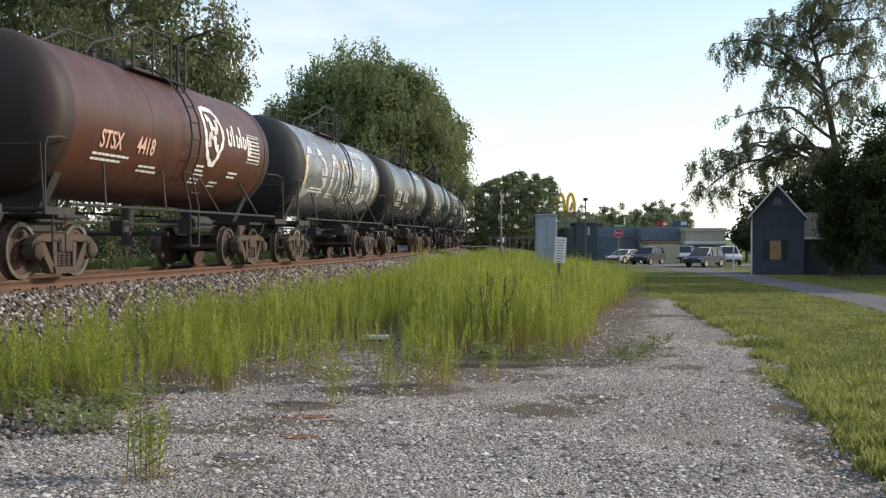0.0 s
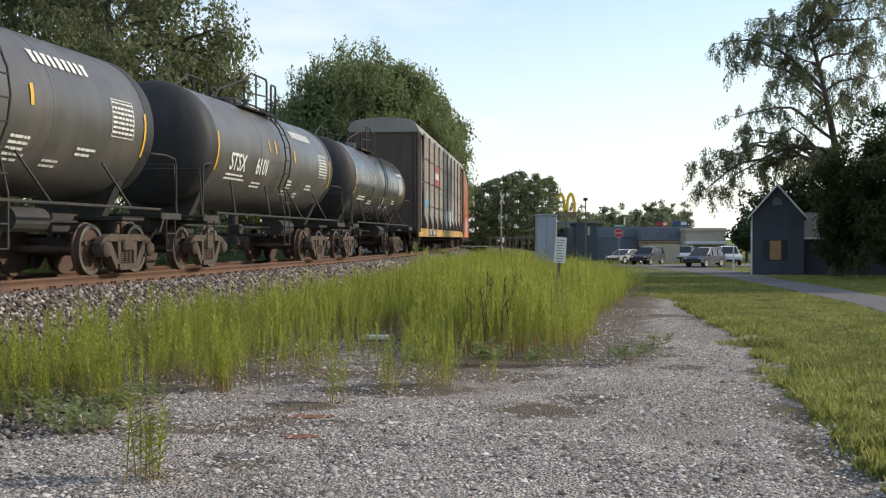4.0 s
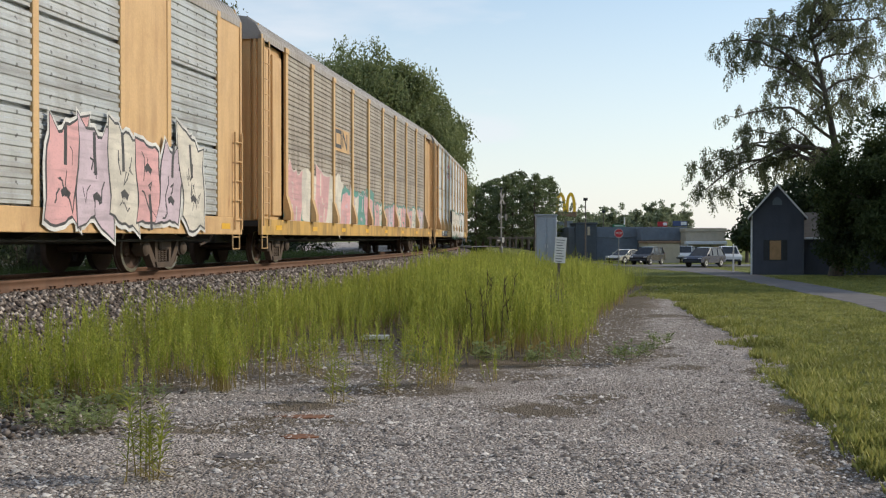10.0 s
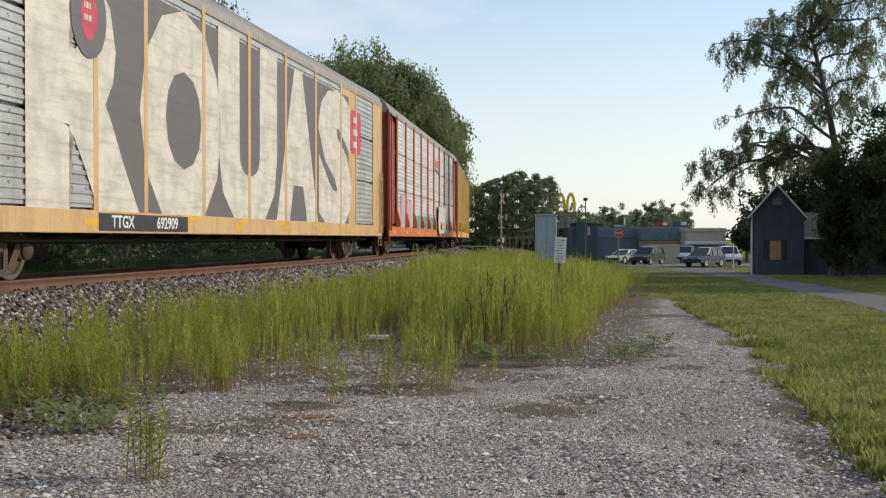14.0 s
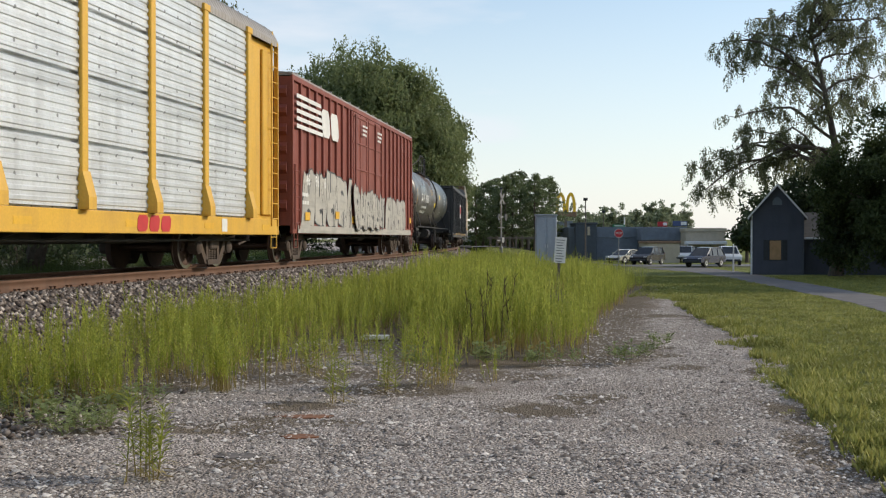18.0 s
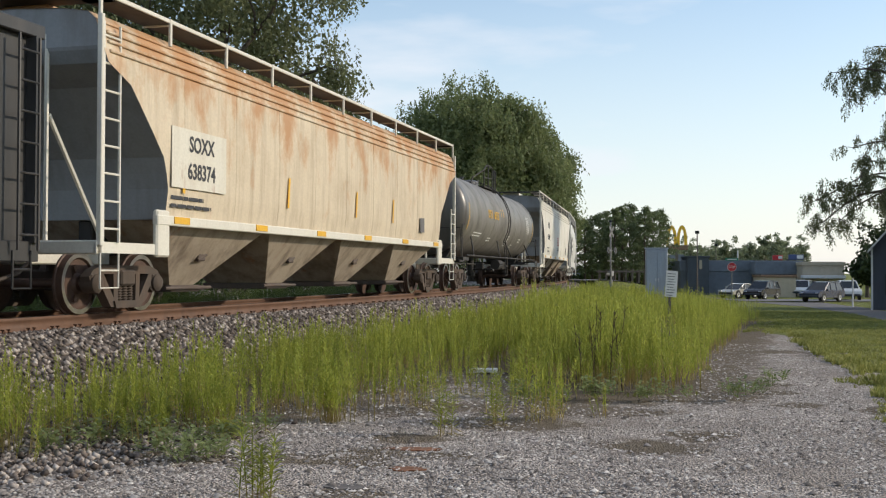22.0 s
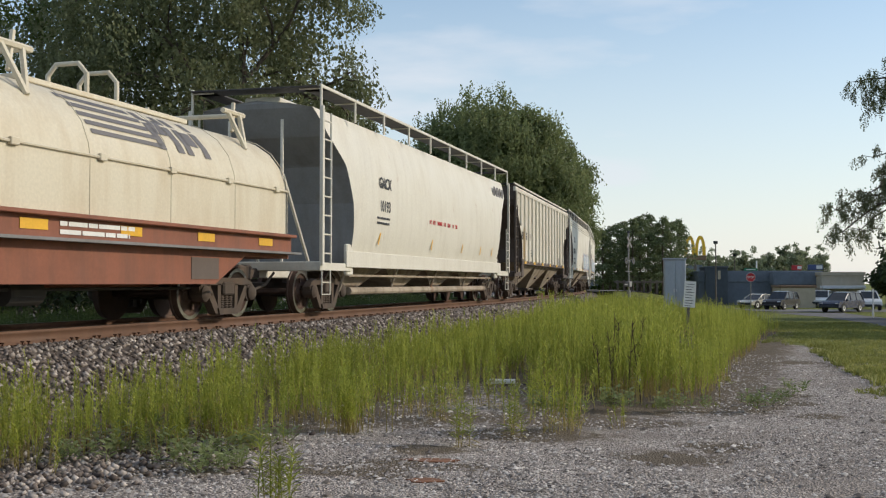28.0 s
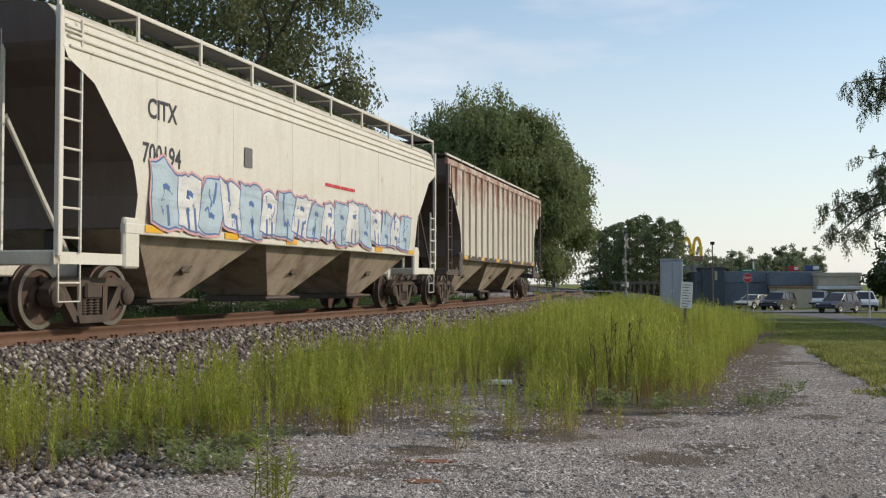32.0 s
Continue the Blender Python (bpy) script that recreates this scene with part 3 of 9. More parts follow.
    co.box(0.0, 0.55, -0.1, 0.1, 0.74, 0.94, 0.02).box(0.45, 0.72, -0.17, 0.14, 0.68, 1.0, 0.04).box(0.66, 0.78, -0.17, -0.02, 0.7, 0.98, 0.03)
    co.tube([(0.1, 0.45, 0.85), (0.4, 0.4, 0.6), (0.75, 0.3, 0.5)], 0.03)
    coupler = co.mesh("coupler", M_TRUCK)
    return wheelset, frame_mesh, spring, bolster, coupler


WHEELSET, SIDE_FRAME, SPRING, BOLSTER, COUPLER = shared_running_gear()


def running_gear(car, half, spread):
    """Two trucks with their wheelsets, and the couplers at both ends."""
    for sx in (-1, 1):
        t = put("truck", BOLSTER, car, (sx * spread, 0, 0))
        for k in (0, 1):
            put("side_frame", SIDE_FRAME, t, (0, 0, 0), math.pi * k)
            for x in (-0.155, 0.0, 0.155):
                put("spring", SPRING, t, (x, 0, 0), math.pi * k)
        for ax in (-0.865, 0.865):
            ws = put("wheelset", WHEELSET, t, (ax, 0, WHEEL_R), label="rust-brown steel wheels with a bright rim on one axle")
            SPIN.append((ws, car, ax))
        put("coupler", COUPLER, car, (sx * (half - 0.75), 0, 0), 0 if sx > 0 else math.pi)


def ladder(geo, x0, x1, y, z0, z1, n, r=0.016):
    for x in (x0, x1):
        geo.bar((x, y, z0), (x, y, z1), r * 1.3)
    for k in range(n):
        z = z0 + (z1 - z0) * (k + 0.5) / n
        geo.bar((x0, y, z), (x1, y, z), r)


def stirrup(geo, x, y, z0=0.45, z1=1.0, w=0.36):
    geo.tube([(x - w / 2, y, z1), (x - w / 2, y, z0), (x + w / 2, y, z0), (x + w / 2, y, z1)], 0.016)
    geo.bar((x - w / 2, y, (z0 + z1) / 2), (x + w / 2, y, (z0 + z1) / 2), 0.014)


FONTS = {}


def lettering(body, size, mat, parent, x, y, z, wide=1.0, bold=0.0, slant=0.0, name="lettering", flip=False, lift=0.0):
    """Written characters on a car's side (facing -y), anchored at their middle."""
    key = (body, size, bold, slant, wide, mat.name)
    if key not in FONTS:
        cu = bpy.data.curves.new("writing", "FONT")
        cu.body, cu.size, cu.offset, cu.shear = body, size, bold, slant
        cu.align_x, cu.align_y, cu.extrude, cu.resolution_u = "CENTER", "CENTER", 0.002, 3
        ob = bpy.data.objects.new("writing", cu)
        me = bpy.data.meshes.new_from_object(ob)
        bpy.data.objects.remove(ob)
        me.transform(Matrix.Diagonal((wide, 1, 1, 1)))
        me.materials.clear()
        me.materials.append(mat)
        FONTS[key] = me
    ob = put(name, FONTS[key], parent, (x, y, z))
    ob.rotation_euler = (math.pi / 2, 0, 0)
    return ob


def bars(parent, x, y, z, w, rows, mat, seed=0, h=0.05, gap=0.1, name="small_print"):
    """Lines of small lettering too fine to read, as plain bars."""
    r = random.Random(seed)
    g = Geo()
    for k in range(rows):
        a = x
        end = x + w * r.uniform(0.75, 1.0)
        while a < end:
            b = min(a + r.uniform(0.1, 0.3) * max(w, 0.6), end)
            g.box(a, b - 0.03, y - 0.003, y, z - k * gap - h, z - k * gap)
            a = b
    ob = part(name, g, mat, parent)
    ob["kind"] = "stuff"
    return ob


def on_tank(geo, x0, x1, a0, a1, r, zc, lift=0.016, n=5):
    """A patch that lies on a tank's round side, from angle a0 to a1 below or above its middle height (degrees)."""
    rows = []
    for k in range(n + 1):
        a = radians(a0 + (a1 - a0) * k / n)
        rows.append((-math.cos(a) * (r + lift), zc + math.sin(a) * (r + lift)))
    geo.strip([(x0, y, z) for y, z in rows], [(x1, y, z) for y, z in rows])


def bent_on_tank(ob, r, zc, lift=0.016):
    """Lays flat lettering onto a tank's side: its own copy of the mesh, in the car's space."""
    me = ob.data.copy()
    z_mid = ob.location.z
    for v in me.vertices:
        up = v.co.y + (z_mid - zc)
        a = up / r
        rr = r + lift + v.co.z
        v.co = (v.co.x, -math.cos(a) * rr, zc + math.sin(a) * rr)
    ob.data = me
    ob.location = (ob.location.x, 0, 0)
    ob.rotation_euler = (0, 0, 0)
    return ob


# ---------------------------------------------------------------- tank cars
RUNG = Geo().bar((-0.22, 0, 0), (0.22, 0, 0), 0.014).mesh("rung", M_UNDER)


def tank_car(label, length, shell, heads, r=1.36, zc=2.72, mark="", number="", logo=None, tags="", stripes=True, extras=None, spread=None, mark_x=-2.2, mark_up=-0.33, mark_size=0.56, ink=None, lines=()):
    """A tank on two stub sills, with ladder, top platform, side handrail and end platforms."""
    car = thing("tank_car", label, "tank car", group="freight train")
    half = length / 2
    L = half - 0.95            # end of the straight shell's heads
    cyl = L - 0.55
    running_gear(car, half, spread or half - 1.95)
    prof = [(-cyl, r)]
    body = Geo()
    n = 8
    body.lathe([(-cyl + 0.02, r), (-cyl * 0.34, r), (-cyl * 0.34, r + 0.004), (-cyl * 0.34 + 0.08, r + 0.004), (-cyl * 0.34 + 0.08, r), (cyl * 0.34 - 0.08, r),
                (cyl * 0.34 - 0.08, r + 0.004), (cyl * 0.34, r + 0.004), (cyl * 0.34, r), (cyl - 0.02, r)], 56, "x", (0, 0, zc))
    part("tank_shell", body, shell, car, smooth=True)
    for s in (-1, 1):
        h = Geo()
        h.lathe([(s * (cyl - 0.28), r + 0.008), (s * cyl, r + 0.008)] + [(s * (cyl + 0.55 * math.sin(a * math.pi / 2 / n)), (r + 0.008) * math.cos(a * math.pi / 2 / n) + 0.001) for a in range(1, n + 1)], 56, "x", (0, 0, zc))
        part("tank_head", h, heads, car, "dark rounded end of the tank", smooth=True)
        b = Geo()                                        # stub sill, saddle, end platform
        b.box(min(s * (L - 2.2), s * (half - 0.7)), max(s * (L - 2.2), s * (half - 0.7)), -0.26, 0.26, 0.76, 1.1, 0.02)
        sx = s * (half - 1.95)
        b.prism([(-0.6, 1.0), (0.6, 1.0), (0.95, zc - 0.98), (0.7, zc - 1.16), (0.35, zc - 1.3), (-0.35, zc - 1.3), (-0.7, zc - 1.16), (-0.95, zc - 0.98)], "x", sx - 0.12, sx + 0.12)
        b.box(sx - 0.45, sx + 0.45, -1.2, 1.2, 0.98, 1.06, 0.01)
        part("stub_sill", b, M_UNDER, car)
        p = Geo()
        px = s * (half - 1.0)
        p.box(px - 0.42, px + 0.42, -1.5, 1.5, 1.08, 1.13, 0.008)
        p.box(px - 0.45, px + 0.45, -1.52, -1.48, 1.02, 1.14).box(px - 0.45, px + 0.45, 1.48, 1.52, 1.02, 1.14)
        part("end_platform", p, M_UNDER, car)
        hr = Geo()
        for sy in (-1, 1):
            y = sy * 1.46
            hr.tube([(px + s * 0.35, y, 1.1), (px + s * 0.35, y, 2.05), (px + s * 0.28, y, 2.2), (px - s * 0.1, y, 2.25), (px - s * 0.55, y * 0.92, 2.25)], 0.02)
            stirrup(hr, px, sy * 1.5, 0.42, 1.08, 0.4)
        hr.tube([(px + s * 0.38, -1.46, 1.1), (px + s * 0.38, -1.4, 2.1), (px + s * 0.38, 1.4, 2.1), (px + s * 0.38, 1.46, 1.1)], 0.02)
        part("end_handrail", hr, M_UNDER, car)
    for sy in (-1, 1):
        rail = Geo()
        y = sy * 1.47
        rail.bar((-(half - 1.4), y, 1.2), (half - 1.4, y, 1.2), 0.026)
        for x in (-(half - 2.6), -1.4, 1.4, half - 2.6):
            rail.bar((x, y, 1.2), (x + (0.5 if x < 0 else -0.5), sy * r * 0.86, zc - r * 0.55), 0.024)
        part("side_handrail", rail, M_UNDER, car)
        la = put("ladder", None, car)
        for x in (-0.22, 0.22):
            pts = [(x, y, 0.5), (x, y, 1.3)] + [(x, sy * (r + 0.16) * math.cos(radians(a)), zc + (r + 0.16) * math.sin(radians(a))) for a in range(-30, 76, 15)]
            part("stile", Geo().tube(pts, 0.02), M_UNDER, la)
        for k in range(9):
            z = 0.5 + k * 0.36
            if z < zc - (r + 0.16) * 0.5:
                put("rung", RUNG, la, (0, y, z))
        for a in range(-28, 72, 13):
            put("rung", RUNG, la, (0, sy * (r + 0.16) * math.cos(radians(a)), zc + (r + 0.16) * math.sin(radians(a))))
    top = zc + r
    dome = Geo()
    dome.lathe([(top - 0.12, 0.42), (top + 0.1, 0.42), (top + 0.13, 0.4), (top + 0.17, 0.3)], 18, "z", (-0.55, 0, 0))
    part("manway_dome", dome, heads, car, smooth=True)
    for x, y in ((0.35, 0.2), (0.55, -0.15), (-1.3, 0.1)):
        part("valve", Geo().bar((x, y, top - 0.08), (x, y, top + 0.22), 0.07, 10).bar((x, y, top + 0.22), (x, y, top + 0.27), 0.1, 10), heads, car)
    for sy in (-1, 1):
        pl = Geo()
        part("walkway", Geo().box(-1.5, 0.95, sy * 0.62 - 0.22, sy * 0.62 + 0.22, top - 0.16, top - 0.11, 0.005), M_UNDER, car, "black steel walkway beside the manway")
        y = sy * 0.84
        pl.tube([(-2.9, y * 0.7, top - 0.1), (-2.7, y * 0.75, top + 0.12), (-1.5, y, top + 0.5), (-0.95, y, top + 0.74), (0.18, y, top + 0.74), (0.26, y, top + 0.66), (0.26, y, top - 0.3)], 0.028)
        rail = part("top_railing", pl, M_UNDER, car, "black pipe railing over the manway")
        part("middle_rail", Geo().bar((-1.5, y, top + 0.2), (0.26, y, top + 0.3), 0.02), M_UNDER, rail)
        for x, h in ((-1.5, 0.5), (-0.6, 0.74)):
            part("railing_post", Geo().bar((x, y, top - 0.15), (x, y, top + h), 0.024), M_UNDER, rail)
        hoop = part("ladder_hoop", Geo().tube([(0.62, y, top - 0.3), (0.62, y, top + 0.6), (0.66, y, top + 0.66), (0.96, y, top + 0.66), (1.0, y, top + 0.6), (1.0, y, top - 0.3)], 0.028), M_UNDER, car)
        part("middle_rail", Geo().bar((0.62, y, top + 0.2), (1.0, y, top + 0.2), 0.02), M_UNDER, hoop)
    gear = Geo()
    gear.bar((0, 0, 0.5), (0, 0, zc - r + 0.05), 0.13, 12).bar((0, 0, 0.5), (0, 0, 0.62), 0.19, 12).bar((0, -0.9, 0.75), (0, 0.9, 0.75), 0.05)
    gear.bar((1.2, -0.8, 0.95), (2.2, -0.8, 0.95), 0.2, 14).box(-2.0, -1.75, -0.9, -0.6, 0.75, 1.0, 0.03)
    gear.bar((-half + 2, -0.35, 0.95), (half - 2, -0.35, 0.95), 0.025)
    part("outlet_and_brake_gear", gear, M_UNDER, car)
    if stripes:
        for x, a0, a1, w in ((-cyl + 0.3, -24, 12, 0.07), (cyl - 0.35, -24, 10, 0.07), (-0.6, 4, 18, 0.09), (1.0, -2, 12, 0.09), (-1.1, 5, 17, 0.06)):
            g = Geo()
            on_tank(g, x, x + w, a0, a1, r, zc, 0.018)
            part("reflective_stripe", g, M_YELLOW, car, "orange-yellow reflective strip")
    if mark:
        m = ink or M_WHITE
        k = 0.52 * mark_size / 0.5
        bent_on_tank(lettering(mark, mark_size, m, car, mark_x - k * 1.9, 0, zc + mark_up, 0.85, 0.008), r, zc)
        bent_on_tank(lettering(number, mark_size, m, car, mark_x + k * 1.1, 0, zc + mark_up, 0.85, 0.008), r, zc)
    for i, t in enumerate(lines):
        bent_on_tank(lettering(t, 0.17, m, car, mark_x - 0.15, 0, zc + mark_up - 0.42 - 0.24 * i, 0.9, 0.004), r, zc)
    rr = random.Random(len(label) + int(length * 10))
    g = Geo()
    for x0, w, a, rows in ((-cyl * 0.78, 1.5, -25, 2), (-cyl * 0.4, 0.9, -30, 2), (cyl * 0.12, 0.6, -22, 5), (cyl * 0.5, 0.7, -24, 2), (cyl * 0.34, 0.5, -36, 2))[2 if lines else 0:]:
        for k in range(rows):
            x, end = x0, x0 + w * rr.uniform(0.7, 1)
            while x < end:
                b = min(x + rr.uniform(0.08, 0.25), end)
                on_tank(g, x, b - 0.02, a - k * 4.2, a - k * 4.2 - 2.0, r, zc, 0.016, 1)
                x = b
    part("small_print", g, M_WHITE, car)["kind"] = "stuff"
    g = Geo()                                        # stencilled table near the far head
    for k in range(7):
        a, x = 14 - k * 3.6, cyl * 0.70
        while x < cyl * 0.70 + 0.78:
            w = rr.uniform(0.07, 0.2)
            on_tank(g, x, min(x + w, cyl * 0.70 + 0.8) - 0.025, a, a - (1.7 if k else 1.2), r, zc, 0.016, 1)
            x += w
    for a0, a1, x0, x1 in ((16, 15.4, 0, 0.82), (-11.5, -12.1, 0, 0.82), (16, -12, 0, 0.012), (16, -12, 0.81, 0.822)):
        on_tank(g, cyl * 0.70 - 0.03 + x0, cyl * 0.70 - 0.03 + x1, a1, a0, r, zc, 0.016, 4)
    part("stencilled_table", g, M_WHITE, car)["kind"] = "stuff"
    if extras:
        extras(car, r, zc, cyl)
    return car


# ---------------------------------------------------------------- auto racks
def rib_panel(width, height, rows, ribs, mat, depth=0.022, name="side_panel"):
    """One sheet with rolled horizontal ribs, in rows with a gap between; anchored at its lower left, facing -y."""
    key = (width, height, rows, ribs, mat.name, depth)
    if key in PANELS:
        return PANELS[key]
    g = Geo()
    h = height / rows
    line = []
    for r in range(rows):
        z0 = r * h + 0.036
        p = (h - 0.072) / ribs
        line += [(0.09, z0 - 0.035), (0.09, z0 - 0.002), (0.0, z0)]
        for k in range(ribs):
            z = z0 + k * p
            line += [(0, z + p * 0.34), (-depth, z + p * 0.46), (-depth, z + p * 0.84), (0, z + p * 0.96)]
        line += [(0.0, z0 + h - 0.072), (0.09, z0 + h - 0.07)]
    g.strip([(width, y, z) for y, z in line], [(0, y, z) for y, z in line])
    PANELS[key] = g.mesh(name, mat)
    return PANELS[key]


PANELS = {}


def auto_rack(label, length, panel, post, sill, roof, style="posts", rows=4, ribs=7, end=None, mark="", extras=None, z_top=5.5, crown=6.02, board=-7.3, leaf=None):
    """A tall enclosed car carrier. posts: outside posts with flared feet; flush: thin posts and broad plain bays."""
    car = thing("auto_rack_car", label, "auto rack car", group="freight train")
    half, W = length / 2, 1.56
    B = half - 0.62
    end = end or post
    running_gear(car, half, half - 3.6)
    z0 = 1.12
    for sy in (-1, 1):
        part("side_sill", Geo().box(-B, B, sy * W - 0.04, sy * W + 0.04, 0.74, z0, 0.01), sill, car)
    u = Geo().box(-B, B, -W + 0.05, W - 0.05, 0.95, 1.08)
    u.box(-B + 0.3, B - 0.3, -0.35, 0.35, 0.55, 0.95, 0.02)
    for k in range(17):
        x = -B + 1 + (2 * B - 2) * k / 16
        u.prism([(-W + 0.05, 0.95), (W - 0.05, 0.95), (0.4, 0.6), (-0.4, 0.6)], "x", x - 0.05, x + 0.05)
    u.bar((-B + 1, -1.2, 0.62), (B - 1, -1.2, 0.62), 0.03)
    part("underframe", u, M_UNDER, car)
    # bays: (start, width, kind)
    bays, x = [], -B
    if style == "posts":
        ew = 2.1
        n = 9
        bw = (2 * B - 2 * ew) / n
        bays = [(-B, ew, "end")] + [(-B + ew + k * bw, bw, "panel") for k in range(n)] + [(B - ew, ew, "end")]
    else:
        plan = [(1.9, "plain"), (2.75, "panel"), (1.75, "plain")] + [(2.55, "panel")] * 5 + [(1.75, "plain"), (2.3, "panel"), (1.2, "plain")]
        k = 2 * B / sum(w for w, _ in plan)
        for w, kind in plan:
            bays.append((x, w * k, kind))
            x += w * k
    post_m = Geo().box(-0.1, 0.1, -0.075, 0.0, 0, z_top - z0, 0.012)
    post_m.prism([(0, 0.62), (-0.085, 0.62), (-0.2, 0.2), (-0.2, 0.0), (0, 0)], "x", -0.13, 0.13)
    post_m.box(-0.16, 0.16, -0.09, 0.0, z_top - z0 - 0.14, z_top - z0, 0.01)
    post_m = post_m.mesh("post", post)
    thin = Geo().box(-0.085, 0.085, -0.06, 0.0, 0, z_top - z0, 0.008).mesh("post", post)
    for sy in (-1, 1):
        turn = 0 if sy < 0 else math.pi
        y = sy * W
        for x, w, kind in bays:
            xx = x if sy < 0 else -x
            if kind == "panel":
                put("side_panel", rib_panel(round(w, 3), z_top - z0, rows, ribs, panel), car, (xx, y, z0), turn)
            elif kind == "plain":
                put("plain_panel", Geo().box(0, round(w, 3), -0.02, 0.02, 0, z_top - z0, 0.006).mesh("plain_panel", post), car, (xx, y, z0), turn)
            else:
                put("end_door", Geo().box(0, w, 0.1, 0.16, 0, z_top - z0 - 0.1).box(w * 0.1, w * 0.45, 0.02, 0.1, 0.1, z_top - z0 - 0.3, 0.02)
                    .box(w * 0.55, w * 0.9, 0.02, 0.1, 0.1, z_top - z0 - 0.3, 0.02).mesh("end_door", end), car, (xx, y, z0), turn)
        for i in range(1, len(bays)):
            x = bays[i][0]
            if style == "posts":
                put("post", post_m, car, (x if sy < 0 else -x, y, z0), turn)
            else:
                put("post", thin, car, (x if sy < 0 else -x, y - 0.02 * -sy * -1, z0), turn)
        for sx in (-1, 1):
            la = Geo()
            if style == "posts":
                ladder(la, sx * (B - 0.55), sx * (B - 0.1), y + sy * 0.06, 0.95, z_top - 0.1, 12)
            else:
                ladder(la, sx * (B - 0.5), sx * (B - 0.08), y + sy * 0.08, 0.85, 3.0, 5)
            stirrup(la, sx * (B - 0.3), y + sy * 0.02, 0.42, 0.95, 0.42)
            part("ladder", la, end, car)
            c = Geo().box(min(sx * B, sx * (B - 0.09)), max(sx * B, sx * (B - 0.09)), y - 0.05, y + 0.05, 0.74, z_top, 0.01)
            part("corner_post", c, end, car)
    for sx in (-1, 1):
        e = part("end_door_leaf", Geo().box(sx * (B - 0.12) - 0.02, sx * (B - 0.12) + 0.02, -W + 0.06, W - 0.06, 1.0, crown - 0.25), leaf or end, car, "folding end door")
        for k in range(-3, 4):
            put("door_stiffener", Geo().box(sx * (B - 0.09) - 0.025, sx * (B - 0.09) + 0.025, k * 0.42 - 0.05, k * 0.42 + 0.05, 1.1, crown - 0.35).mesh("door_stiffener", leaf or end), e)
    rf = Geo()
    prof = [(-W - 0.03, z_top - 0.12), (-W - 0.03, z_top + 0.02), (-W + 0.1, z_top + 0.24), (-W + 0.32, z_top + 0.4), (-0.7, crown - 0.04), (0, crown), (0.7, crown - 0.04),
            (W - 0.32, z_top + 0.4), (W - 0.1, z_top + 0.24), (W + 0.03, z_top + 0.02), (W + 0.03, z_top - 0.12)]
    nx = 150
    for k in range(nx):
        a = -B + 2 * B * k / nx
        bb = a + 2 * B / nx
        m = (a + bb) / 2
        q = [(a, 0.0), (m - 0.02, 0.0), (m, 0.028), (bb - 0.01, 0.028), (bb, 0.0)]
        for (xa, la_), (xb, lb) in zip(q, q[1:]):
            rf.strip([(xb, y * (1 + lb * 0.2), z + (lb if 1 < i < 9 else 0)) for i, (y, z) in enumerate(prof)],
                     [(xa, y * (1 + la_ * 0.2), z + (la_ if 1 < i < 9 else 0)) for i, (y, z) in enumerate(prof)])
    for sx in (-1, 1):
        rf.add([(sx * B, y, z) for y, z in prof], [tuple(range(len(prof)))])
    part("roof", rf, roof, car, "ribbed galvanised roof")
    if mark:
        g = Geo().box(board - 1.9, board + 1.9, -W - 0.047, -W - 0.041, 0.78, 1.08)
        part("number_board", g, M_DECALBLACK, car, "black board with white car number")
        a, b = mark.split()
        lettering(a, 0.3, M_WHITE, car, board - 1.0, -W - 0.05, 0.93, 1.1, 0.006)
        lettering(b, 0.3, M_WHITE, car, board + 0.9, -W - 0.05, 0.93, 1.1, 0.006)
    r = random.Random(len(label))
    for k in range(8):
        x = -B + 1.2 + k * (2 * B - 2.4) / 7
        g = Geo().box(x, x + 0.5, -W - 0.045, -W - 0.041, 0.86, 0.98)
        part("reflector", g, M_YELLOW, car)
    if extras:
        extras(car, W, B)
    return car


